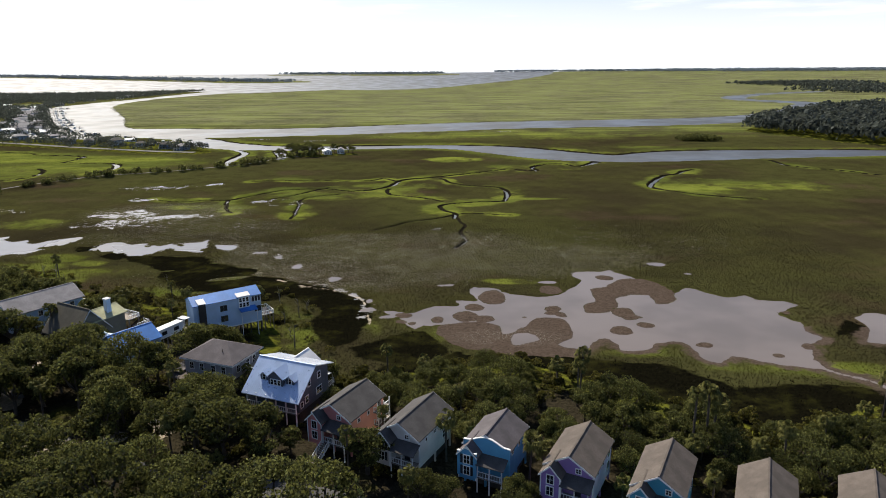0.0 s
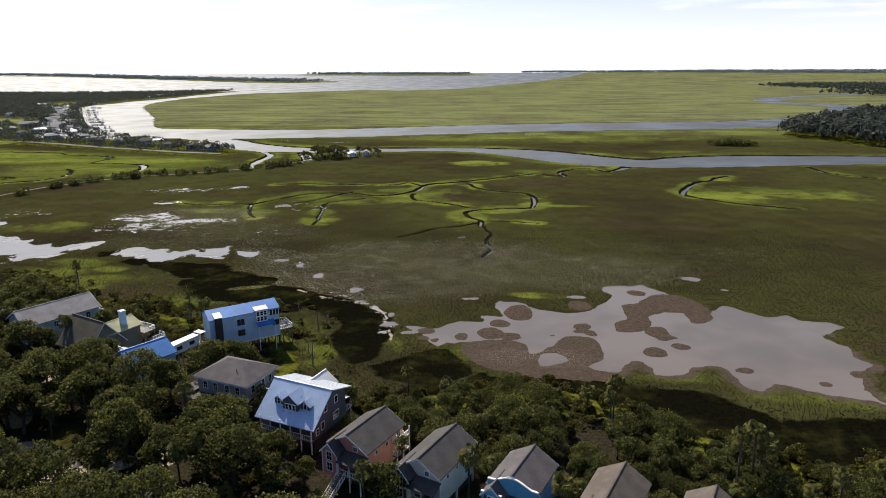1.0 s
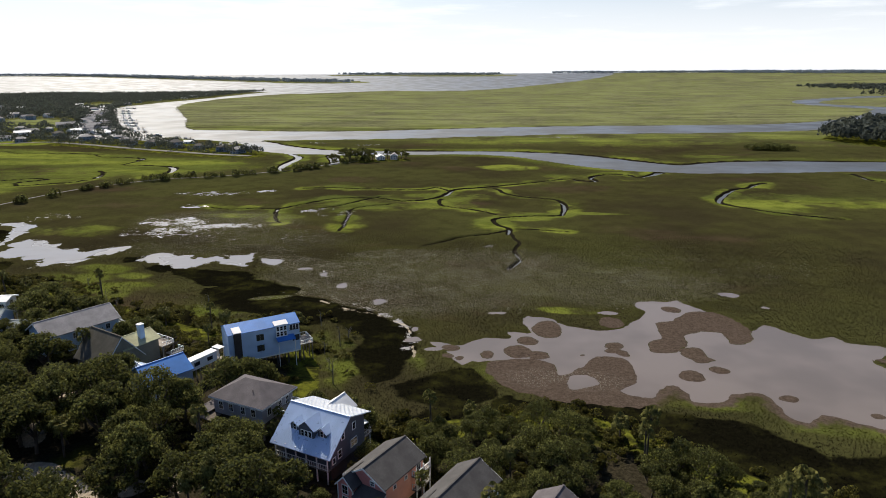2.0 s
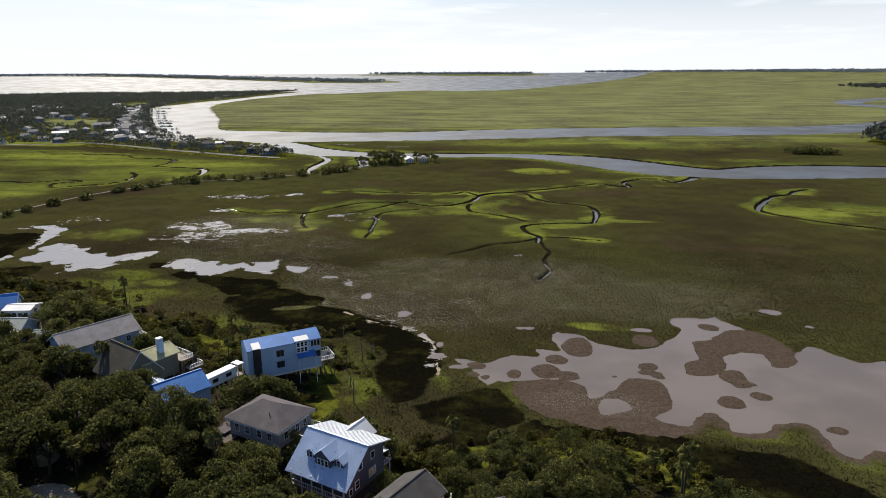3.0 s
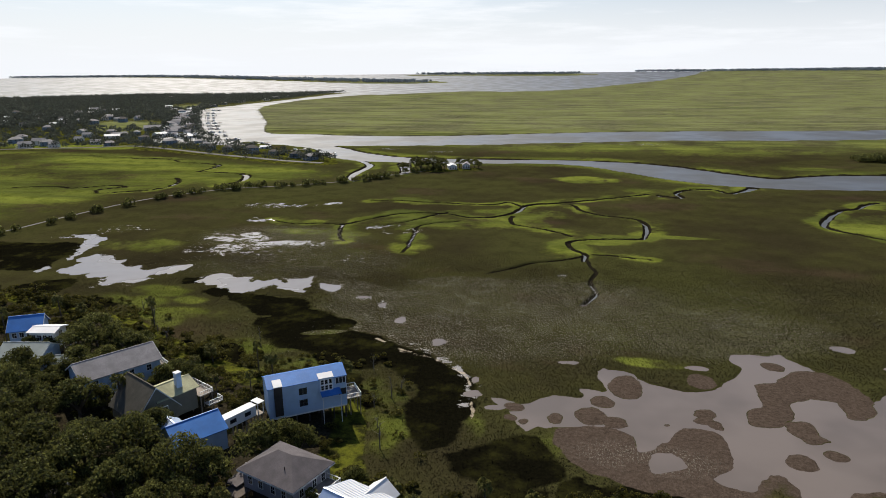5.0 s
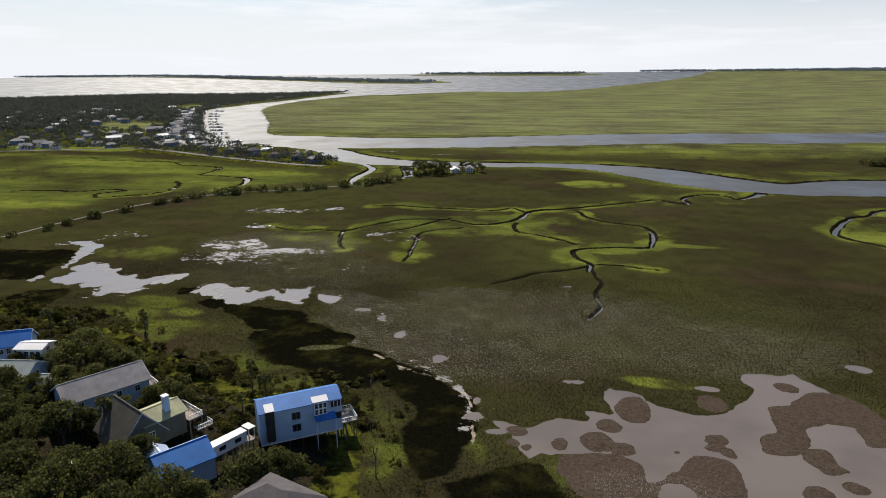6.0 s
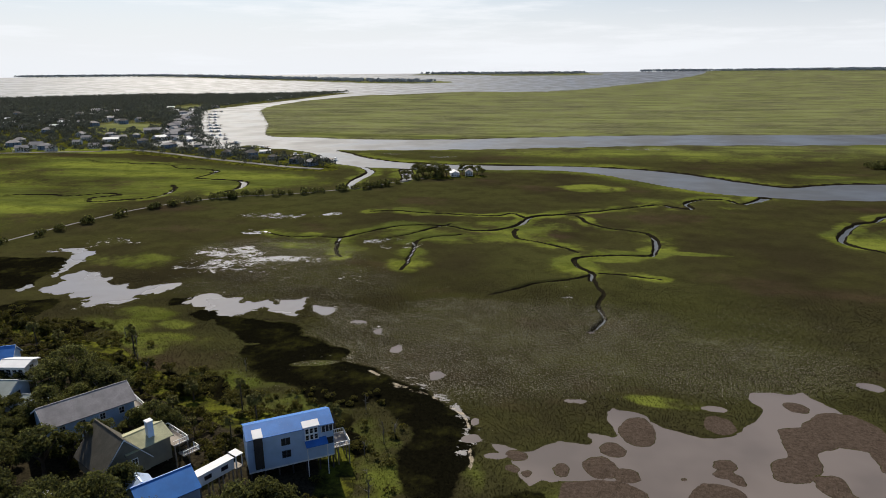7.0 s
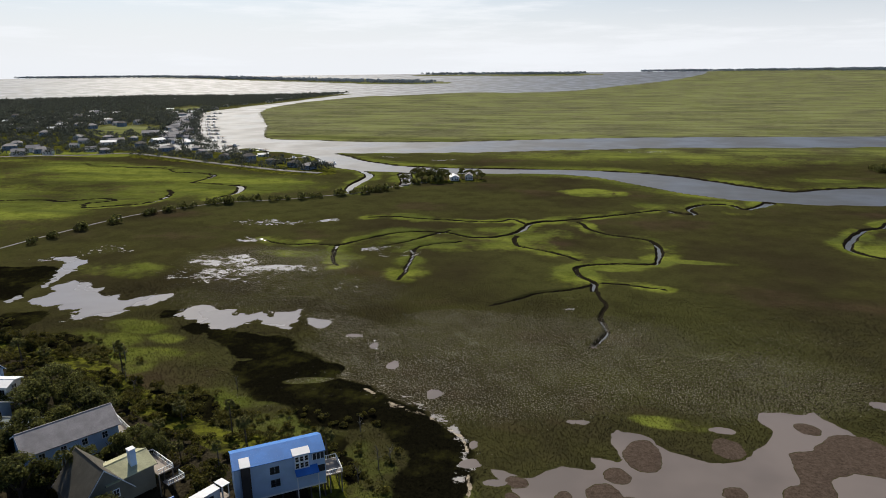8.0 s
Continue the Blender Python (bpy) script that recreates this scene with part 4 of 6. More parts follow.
def gable_roof(parent, w, y0, y1, eave, ridge, material, over=0.4, ends=0.4, trim=None, m=None):
    made = []
    for side in (-1, 1):
        bm = roof_slope(side, w, y0 - ends, y1 + ends, eave, ridge, over)
        if m is not None:
            bm.transform(m)
        made.append(part("roof", bm, material, parent))
    cap = boxes((-0.12, 0.12, y0 - ends - 0.01, y1 + ends + 0.01, ridge + 0.13, ridge + 0.24))
    if m is not None:
        cap.transform(m)
    part("ridge_cap", cap, material, parent)
    if trim is not None:
        k = (ridge - eave) / (w / 2)
        e = w / 2 + over
        for y in (y0 - ends - 0.06, y1 + ends + 0.01):
            bm = bmesh.new()
            for s in (-1, 1):
                prism(bm, [(0, y, ridge + 0.14), (s * e, y, ridge - k * e + 0.14), (s * e, y, ridge - k * e - 0.14), (0, y, ridge - 0.14)], (0, 0.05, 0))
            if m is not None:
                bm.transform(m)
            part("bargeboard", bm, trim, parent)
    return made


def stilts(parent, xs, ys, z0, z1, material, r=0.14):
    for x in xs:
        for y in ys:
            part("post", boxes((x - r, x + r, y - r, y + r, z0, z1)), material, parent)


def railing(parent, pts, z, material, height=0.95):
    """Rail with posts and balusters along a line of (x, y), one mesh for each run."""
    for a, b in zip(pts[:-1], pts[1:]):
        a, b = Vector((*a, z)), Vector((*b, z))
        L = (b - a).length
        m = Matrix.Translation(a) @ (b - a).to_track_quat("X", "Z").to_matrix().to_4x4()
        bm = boxes((0, L, -0.05, 0.05, height - 0.06, height + 0.04), (0, L, -0.03, 0.03, 0.1, 0.17), m=m)
        for i in range(int(L / 0.45) + 1):
            x = min(L, i * 0.45)
            t = 0.06 if i % 4 == 0 else 0.025
            box(bm, x - t, x + t, -t, t, 0, height, m)
        part("railing", bm, material, parent)

# ---- the row of narrow pastel houses ----
HOUSE_Z, FOOT = 4.75, -1.75      # first-floor level of the raised houses, and the foot of their piles below it


def at(x, y, turn):
    """Pose of a house: its front middle on the ground, local +y runs back along the ridge, turned clockwise from +y."""
    return pose(x, y, HOUSE_Z, 0, 0, -turn)


def row_house(x, y, turn, w, l, wall, side_wall, roof, label, trim, bay_side=-1, parapet=False, rear_porch=False, stairs=False, shutters=None, eave=5.2, ridge=7.3):
    h = empty("house", at(x, y, turn), label, "house", "narrow pastel houses in a row")
    bm = bmesh.new()
    gable_body(bm, w, 0, l, 0.25, eave, ridge)
    part("wall", bm, wall, h)
    # right wall laid over in a siding lighter than the front
    if side_wall is not None:
        part("side_wall", boxes((w / 2 + 0.003, w / 2 + 0.05, 0.02, l - 0.02, 0.25, eave + 0.02)), side_wall, h)
    gable_roof(h, w, 0, l, eave, ridge, roof, 0.35, 0.05 if parapet else 0.45, trim)
    # ground floor on piles, a dark block filling the space between them
    part("ground_floor", boxes((-w / 2 + 0.5, w / 2 - 0.5, 0.4, l - 0.4, FOOT, 0.26)), dark_timber, h)
    stilts(h, (-w / 2 + 0.15, 0, w / 2 - 0.15), (0.15, l / 2, l - 0.15), FOOT, 0.27, wall)
    # front bay with its own gable
    bw, bd, bx = 2.8, 1.9, bay_side * (w / 2 - 1.4)
    be, br = eave - 0.5, eave + 0.95
    mv = pose(bx, -bd, 0)
    bm = bmesh.new()
    gable_body(bm, bw, 0, bd + 1.6, 0.5, be, br)
    bm.transform(mv)
    part("bay", bm, wall, h)
    gable_roof(h, bw, 0, bd + 2.0, be, br, roof, 0.3, 0.3, trim, mv)
    for s in (-1, 1):
        part("corner_board", boxes((bx + s * bw / 2 - 0.09, bx + s * bw / 2 + 0.09, -bd - 0.04, -bd + 0.12, 0.5, be)), trim, h)
        part("corner_board", boxes((s * w / 2 - 0.1, s * w / 2 + 0.1, -0.04, 0.12, 0.25, eave - 0.05)), trim, h)
    for z in (2.1, be - 0.75):
        window(h, on_wall(bx, -bd, z, "-y"), 1.0, 1.35, trim, 1, shutters)
    # porch beside the bay: posts, deck, dark hipped roof
    px0, px1 = (bx + bw / 2 + 0.05, w / 2 - 0.1) if bay_side < 0 else (-w / 2 + 0.1, bx - bw / 2 - 0.05)
    part("porch_floor", boxes((px0, px1, -bd + 0.1, -0.01, 1.0, 1.16)), timber, h)
    bm = bmesh.new()
    prism(bm, [(px0 - 0.05, -0.02, 4.3), (px0 - 0.05, -bd - 0.3, 3.35), (px0 - 0.05, -bd - 0.3, 3.47), (px0 - 0.05, -0.02, 4.45)], (px1 - px0 + 0.4, 0, 0))
    part("porch_roof", bm, roof_dark, h)
    for px in (px0 + 0.1, (px0 + px1) / 2, px1 - 0.1):
        part("porch_post", boxes((px - 0.08, px + 0.08, -bd + 0.1, -bd + 0.26, FOOT, 3.4)), trim, h)
    railing(h, [(px0 + 0.1, -bd + 0.18), (px1 - 0.1, -bd + 0.18)], 1.16, trim)
    door = part("door", boxes((-0.5 + (px0 + px1) / 2, 0.5 + (px0 + px1) / 2, -0.05, 0.0, 1.16, 3.2)), shutter_paint, h)
    part("handle", boxes(((px0 + px1) / 2 + 0.36, (px0 + px1) / 2 + 0.42, -0.1, -0.05, 2.1, 2.2)), white_metal, door)
    window(h, on_wall((px0 + px1) / 2, 0, 5.15, "-y"), 0.7, 0.7, trim, 1)
    for yy in (2.2, 5.0, 8.2):
        window(h, on_wall(w / 2 + (0.05 if side_wall is not None else 0), min(yy, l - 1), 4.2, "+x"), 0.55 if yy < 6 else 1.0, 0.6 if yy < 6 else 1.3, trim, 0 if yy < 6 else 1)
        window(h, on_wall(-w / 2, min(yy, l - 1), 3.6, "-x"), 0.8, 1.2, trim, 1)
    window(h, on_wall(w / 2 + (0.05 if side_wall is not None else 0), min(8.0, l - 1.2), 2.2, "+x"), 1.0, 1.3, trim, 1)
    if parapet:
        # false front with a swept top edge, white coping
        for cx, ww, yy, zz, amp in ((0.25, w + 0.5, -0.22, eave + 0.6, 1.15), (bx, bw + 0.3, -bd - 0.22, be + 0.2, 0.75)):
            top = []
            for i in range(17):
                u = i / 8 - 1
                top.append((cx + u * ww / 2, yy, zz + amp * (math.cos(u * math.pi) * 0.5 + 0.5) + 0.12 * (abs(u) > 0.85)))
            bm = bmesh.new()
            prism(bm, [(cx - ww / 2, yy, 1.1), (cx + ww / 2, yy, 1.1), *top[::-1]], (0, 0.2, 0))
            part("false_front", bm, wall, h)
            bm = bmesh.new()
            prism(bm, [(a[0], yy - 0.06, a[2] + 0.003) for a in top] + [(a[0], yy - 0.06, a[2] + 0.15) for a in top[::-1]], (0, 0.32, 0))
            part("coping", bm, white_paint, h)
        for z in (2.1, be - 0.75):
            window(h, on_wall(bx, -bd - 0.22, z, "-y"), 1.0, 1.35, trim, 1, shutters)
    if rear_porch:
        for z in (1.1, 3.4):
            part("porch_floor", boxes((w / 2 - 2.0, w / 2 + 1.1, l - 3.2, l + 0.6, z, z + 0.15)), timber, h)
            railing(h, [(w / 2 + 0.15, l - 3.1), (w / 2 + 1.0, l - 3.1), (w / 2 + 1.0, l + 0.5)], z + 0.15, white_paint)
        for yy in (l - 3.1, l - 1.3, l + 0.45):
            part("porch_post", boxes((w / 2 + 0.9, w / 2 + 1.06, yy - 0.08, yy + 0.08, FOOT, 5.1)), white_paint, h)
    if stairs:
        for i in range(14):
            part("step", boxes((px0 + 0.1, px0 + 1.4, -bd - 0.1 - 0.3 * (i + 1), -bd - 0.1 - 0.3 * i, 0.98 - 0.17 * i, 1.04 - 0.17 * i)), timber, h)
        for xx in (px0 + 0.1, px0 + 1.4):
            bm = bmesh.new()
            prism(bm, [(xx, -bd, 1.95), (xx, -bd - 4.3, -0.45), (xx, -bd - 4.3, -0.6), (xx, -bd, 1.8)], (0.07, 0, 0))
            prism(bm, [(xx, -bd, 1.15), (xx, -bd - 4.3, -1.25), (xx, -bd - 4.3, -1.55), (xx, -bd, 0.85)], (0.07, 0, 0))
            for i in range(11):
                box(bm, xx, xx + 0.06, -bd - 0.2 - 0.38 * i, -bd - 0.14 - 0.38 * i, 0.8 - 0.21 * i, 1.85 - 0.21 * i)
            part("handrail", bm, white_paint, h)
    return h


coral = paint("coral_siding", (0.80, 0.38, 0.26), 0.6, 0.1, 3.0, 0, 0.2)
rose = paint("rose_siding", (0.56, 0.21, 0.19), 0.6, 0.1, 3.0, 0, 0.2)
cream = paint("cream_siding", (0.60, 0.57, 0.53), 0.6, 0.1, 3.0, 0, 0.2)
azure = paint("azure_siding", (0.10, 0.33, 0.52), 0.6, 0.1, 3.0, 0, 0.2)
violet = paint("violet_siding", (0.27, 0.17, 0.40), 0.6, 0.1, 3.0, 0, 0.2)
lilac = paint("lilac_siding", (0.55, 0.46, 0.55), 0.6, 0.1, 3.0, 0, 0.2)
teal = paint("teal_siding", (0.06, 0.30, 0.42), 0.6, 0.1, 3.0, 0, 0.2)
slate_siding = paint("slate_siding", (0.085, 0.095, 0.115), 0.65, 0.12, 3.0, 0, 0.2)
pale_blue = paint("pale_blue_siding", (0.40, 0.53, 0.68), 0.6, 0.08, 3.0, 0, 0.2)
grey_siding = paint("grey_siding", (0.30, 0.30, 0.33), 0.65, 0.12, 3.0, 0, 0.2)
sage = paint("sage_siding", (0.15, 0.14, 0.105), 0.7, 0.12, 3.0, 0, 0.2)
row_house(-21.95, 96.2, 25.7, 7.3, 9.6, rose, coral, roof_dark, "coral pink two-storey house with dark shingle roof", white_paint, -1, False, True, True)
row_house(-10.3, 90.7, 25.9, 7.0, 10.5, cream, None, roof_dark, "cream two-storey house with dark shutters and grey roof", white_paint, -1, shutters=shutter_paint)
row_house(2.95, 87.3, 24.2, 7.0, 8.7, azure, None, roof_grey, "bright blue house with swept white-edged false front", white_paint, -1, True, shutters=shutter_paint)
row_house(14.65, 82.4, 25.7, 7.0, 9.9, violet, lilac, roof_pale, "purple two-storey house with weathered grey roof", white_paint, -1)
row_house(25.85, 77.9, 25.6, 6.7, 9.8, teal, None, roof_pale, "teal blue house with weathered grey roof", white_paint, -1)
row_house(37.7, 72.3, 23.7, 6.9, 10.6, lilac, None, roof_pale, "pale house with weathered grey shingle roof", white_paint, -1)
row_house(49.8, 70.2, 27.7, 7.2, 10.8, cream, None, roof_pale, "pale house with weathered brown-grey roof", white_paint, -1)


# ---- the metal-roofed house with three dormers ----
def metal_house():
    # local y runs along the ridge towards the west end, local x away from the street
    h = empty("house", pose(-27.9, 108.9, HOUSE_Z, 0, 0, 70), "slate-blue house with shiny standing-seam metal roof and dormers", "house")
    w, l, eave, ridge = 11.6, 11.2, 3.6, 8.0
    bm = bmesh.new()
    prism(bm, [(-5.0, 0, 1.0), (4.6, 0, 1.0), (4.6, 0, 6.2), (0, 0, ridge - 0.25), (-5.0, 0, eave + 0.05)], (0, l, 0))
    part("wall", bm, slate_siding, h)
    part("foundation", boxes((-w / 2 + 1.2, w / 2 - 1.2, 0.3, l - 0.3, FOOT, 1.02)), dark_timber, h)
    for s in (-1, 1):
        far_eave = eave if s < 0 else 6.2
        # street slope bluish, back slope white: sky reflection and sunlight put into colour
        ob = part("roof", roof_slope(s, w - 0.6, -0.6, l + 0.6, far_eave, ridge, 0.5, 0.14), metal_roof if s < 0 else white_metal, h)
        k = (ridge - far_eave) / ((w - 0.6) / 2)
        e = (w - 0.6) / 2 + 0.5
        for i in range(31):
            y = -0.55 + i * (l + 1.1) / 30
            bm = bmesh.new()
            prism(bm, [(0, y, ridge + 0.15), (s * e, y, ridge - k * e + 0.15), (s * e, y, ridge - k * e + 0.21), (0, y, ridge + 0.21)], (0, 0.04, 0))
            part("seam", bm, metal_roof, ob)
    part("ridge_cap", boxes((-0.15, 0.15, -0.6, l + 0.6, ridge + 0.12, ridge + 0.26)), metal_roof, h)
    # dormers on the street slope, the middle one larger
    k = (ridge - eave) / ((w - 0.6) / 2)
    for y, dw, fx, top in ((2.7, 1.7, -3.5, 6.95), (5.5, 3.1, -4.0, 7.85), (8.3, 1.7, -3.5, 6.95)):
        base = ridge + k * fx
        de = top - dw * 0.42
        d = part("dormer", prism(bmesh.new(), [(fx, y - dw / 2, base - 0.1), (fx, y + dw / 2, base - 0.1), (fx, y + dw / 2, de), (fx, y, top - 0.06), (fx, y - dw / 2, de)], (4.0 if dw > 2 else 2.6, 0, 0)), slate_siding, h)
        back = (ridge - top) / k
        for s in (-1, 1):
            bm = bmesh.new()
            oy = s * (dw / 2 + 0.25)
            oz = de - 0.25 * 0.84
            back_e = -(ridge - oz) / k + 0.1
            a, b, c, e2 = (fx - 0.3, y, top), (fx - 0.3, y + oy, oz), (back_e, y + oy, oz), (-back + 0.1, y, top)
            prism(bm, [a, b, c, e2], (0, 0, 0.1))
            part("dormer_roof", bm, metal_roof, d)
        n = 3 if dw > 2 else 1
        for i in range(n):
            window(d, on_wall(fx, y + (i - (n - 1) / 2) * 0.75, base + 0.75, "-x"), 0.55, 1.0, white_paint, 0)
    # windows in the near gable end
    for x, z, ww, hh in ((-1.6, 5.3, 0.8, 1.1), (1.6, 5.6, 0.8, 1.2), (-2.6, 2.6, 0.9, 1.3), (1.4, 2.7, 1.7, 1.3), (-4.2, 2.2, 0.7, 1.0)):
        window(h, on_wall(x, 0, z, "-y"), ww, hh, white_paint, 1 if ww > 1 else 0)
    # street porch under the long eave
    part("porch_floor", boxes((-w / 2 + 0.1, -w / 2 + 0.95, 0.1, l - 0.1, 0.85, 1.0)), timber, h)
    for i in range(6):
        y = 0.3 + i * (l - 0.6) / 5
        part("porch_post", boxes((-w / 2 + 0.1, -w / 2 + 0.28, y - 0.09, y + 0.09, FOOT, eave + 0.15)), white_paint, h)
    railing(h, [(-w / 2 + 0.2, 0.3), (-w / 2 + 0.2, l - 0.3)], 1.0, white_paint)
    # rear cross wing and low white roofs
    mv = pose(w / 2 - 3.0, 6.6, 0, 0, 0, -90)
    bm = bmesh.new()
    gable_body(bm, 4.6, 0, 5.2, 0.5, 5.2, 6.9)
    bm.transform(mv)
    part("rear_wing", bm, slate_siding, h)
    gable_roof(h, 4.6, 0, 5.2, 5.2, 6.9, white_metal, 0.4, 0.4, None, mv)
    bm = bmesh.new()
    prism(bm, [(w / 2 - 2.2, 0.6, 4.0), (w / 2 + 1.8, 0.6, 3.1), (w / 2 + 1.8, 0.6, 3.22), (w / 2 - 2.2, 0.6, 4.12)], (0, 4.0, 0))
    part("rear_porch_roof", bm, white_metal, h)
    for y in (0.8, 2.6, 4.4):
        part("porch_post", boxes((w / 2 + 1.5, w / 2 + 1.66, y - 0.08, y + 0.08, FOOT, 3.2)), white_paint, h)
    part("rear_deck", boxes((w / 2 - 0.7, w / 2 + 1.8, 0.6, 4.6, 0.9, 1.05)), timber, h)
    railing(h, [(w / 2 - 0.5, 0.65), (w / 2 + 1.75, 0.65), (w / 2 + 1.75, 4.55)], 1.05, white_paint)
    return h


metal_house()


# ---- the grey house with a hipped roof ----
def hip_house():
    h = empty("house", pose(-49.6, 121.2, HOUSE_Z, 0, 0, -18), "grey raised house under a grey hipped shingle roof", "house")
    a, b, eave, ridge = 6.4, 5.0, 5.0, 7.4
    part("wall", boxes((-a + 0.7, a - 0.7, -b + 0.7, b - 0.7, 1.6, eave)), grey_siding, h)
    part("ground_floor", boxes((-a + 1.6, a - 1.6, -b + 1.6, b - 1.6, FOOT, 1.62)), dark_timber, h)
    stilts(h, (-a + 0.9, 0, a - 0.9), (-b + 0.9, b - 0.9), FOOT, 1.65, timber)
    rr = 1.6
    c = [Vector(p) for p in ((-a, -b, eave - 0.1), (a, -b, eave - 0.1), (a, b, eave - 0.1), (-a, b, eave - 0.1), (-rr, 0, ridge), (rr, 0, ridge))]
    for f in ((0, 1, 5, 4), (1, 2, 5), (2, 3, 4, 5), (3, 0, 4)):
        bm = bmesh.new()
        prism(bm, [c[i] for i in f], (0, 0, 0.16))
        part("roof", bm, roof_grey, h)
    part("fascia", boxes((-a, a, -b - 0.03, -b, eave - 0.25, eave), (-a, a, b, b + 0.03, eave - 0.25, eave), (-a - 0.03, -a, -b, b, eave - 0.25, eave), (a, a + 0.03, -b, b, eave - 0.25, eave)), white_paint, h)
    part("vent_pipe", tube(bmesh.new(), [(2.2, -2.4, 5.9), (2.2, -2.4, 6.9)], [0.08, 0.08]), dark_timber, h)
    for x in (-4, -1.6, 1.2, 3.6):
        window(h, on_wall(x, -b + 0.7, 3.4, "-y"), 0.9, 1.4, white_paint, 1)
    for y in (-2.5, 0.5, 2.6):
        window(h, on_wall(a - 0.7, y, 3.4, "+x"), 0.9, 1.4, white_paint, 1)
    # white deck at the marsh end
    part("deck", boxes((a - 0.65, a + 2.3, -1.6, 3.6, 2.5, 2.65)), timber, h)
    stilts(h, (a + 2.1,), (-1.4, 3.4), FOOT, 2.5, white_paint, 0.1)
    railing(h, [(a - 0.6, -1.55), (a + 2.25, -1.55), (a + 2.25, 3.55), (a - 0.6, 3.55)], 2.65, white_paint)
    # low carport roofs and deck behind
    part("carport_roof", boxes((-a - 2.6, -a + 0.4, -b - 0.6, -b + 4.2, 2.0, 2.14)), roof_grey, h)
    part("carport_roof", boxes((-a - 1.6, -a + 2.4, -b - 2.2, -b + 0.8, 1.5, 1.62)), roof_pale, h)
    for px, py in ((-a - 2.4, -b - 0.4), (-a - 2.4, -b + 4.0), (-a - 1.4, -b - 2.0), (-a + 2.2, -b - 2.0)):
        part("post", boxes((px - 0.08, px + 0.08, py - 0.08, py + 0.08, FOOT, 2.05 if px < -a - 2 else 1.52)), timber, h)
    railing(h, [(-a - 2.6, -b + 4.2), (-a + 0.4, -b + 4.6)], 2.14, white_paint)
    return h


hip_house()


# ---- the tall narrow blue house on posts, its bridge and garage ----
def blue_house():
    # local x runs along the ridge, local -y faces the street
    L, d = 16.2, 6.4
    h = empty("house", pose(-59.6, 149.5, 4.35, 0, 0, 37.5), "pale blue narrow house on posts with blue metal roof", "house")
    z0, eave, ridge = 0.45, 7.2, 8.55
    bm = bmesh.new()
    prism(bm, [(-L / 2, -d / 2, z0), (-L / 2, d / 2, z0), (-L / 2, d / 2, eave), (-L / 2, 0, ridge), (-L / 2, -d / 2, eave)], (L, 0, 0))
    part("wall", bm, pale_blue, h)
    turn = pose(-L / 2, 0, 0, 0, 0, -90)
    for s in (-1, 1):
        bm = roof_slope(s, d, -0.15, L + 0.15, eave, ridge, 0.25, 0.12)
        bm.transform(turn)
        ob = part("roof", bm, blue_metal, h)
        k = (ridge - eave) / (d / 2)
        for i in range(34):
            y = -0.1 + i * (L + 0.2) / 33
            bm = bmesh.new()
            e = d / 2 + 0.25
            prism(bm, [(0, y, ridge + 0.13), (s * e, y, ridge - k * e + 0.13), (s * e, y, ridge - k * e + 0.17), (0, y, ridge + 0.17)], (0, 0.03, 0))
            bm.transform(turn)
            part("seam", bm, blue_metal, ob)
    # stair tower with a white cap on the street side
    part("stair_tower", boxes((-6.9, -5.3, -d / 2 - 0.5, -d / 2 + 1.4, z0 + 0.6, 7.5)), dark_timber, h, "dark slatted stair tower")
    bm = bmesh.new()
    prism(bm, [(-7.0, -d / 2 - 0.6, 7.5), (-7.0, -d / 2 + 1.7, 8.1), (-7.0, -d / 2 + 1.7, 8.22), (-7.0, -d / 2 - 0.6, 7.62)], (1.8, 0, 0))
    part("tower_cap", bm, white_metal, h)
    # window bay with a white cap
    part("window_bay", boxes((2.4, 5.2, -d / 2 - 0.35, -d / 2 + 1.2, 4.6, 7.5)), pale_blue, h)
    bm = bmesh.new()
    prism(bm, [(2.2, -d / 2 - 0.5, 7.5), (2.2, -d / 2 + 1.3, 7.95), (2.2, -d / 2 + 1.3, 8.05), (2.2, -d / 2 - 0.5, 7.6)], (3.2, 0, 0))
    part("bay_cap", bm, white_metal, h)
    for i in range(3):
        for z in (5.35, 6.65):
            window(h, on_wall(2.95 + 0.85 * i, -d / 2 - 0.35, z, "-y"), 0.62, 1.0, white_paint, 0)
    for z in (5.35, 2.75):
        for x in (-1.5, -0.65):
            window(h, on_wall(x, -d / 2, z, "-y"), 0.6, 1.25, shutter_paint, 0)
    # open loggia at the marsh end: flat dark panel painting its shade, with railing
    part("loggia_shade", boxes((5.7, 8.0, -d / 2 - 0.03, -d / 2 + 0.0, 5.6, 6.9)), shutter_paint, h)
    for i in range(4):
        part("loggia_post", boxes((5.75 + i * 0.72, 5.87 + i * 0.72, -d / 2 - 0.09, -d / 2 - 0.035, 5.6, 6.9)), white_paint, h)
    # second dark panel, the shade of the opening below
    part("opening_shade", boxes((6.4, 8.0, -d / 2 - 0.03, -d / 2 + 0.0, 2.9, 4.3)), shutter_paint, h)
    bm = bmesh.new()
    prism(bm, [(2.4, -d / 2 - 1.9, 4.0), (2.4, -d / 2, 4.6), (2.4, -d / 2, 4.72), (2.4, -d / 2 - 1.9, 4.12)], (4.2, 0, 0))
    part("awning", bm, blue_metal, h)
    for x in (2.6, 6.4):
        part("post", boxes((x - 0.07, x + 0.07, -d / 2 - 1.8, -d / 2 - 1.66, -3.7, 4.05)), white_paint, h)
    stilts(h, (-7.7, -5.2, -2.6, 0, 2.6, 5.2, 7.8), (-d / 2 + 0.2, 0, d / 2 - 0.2), -3.7, z0 + 0.02, dark_timber)
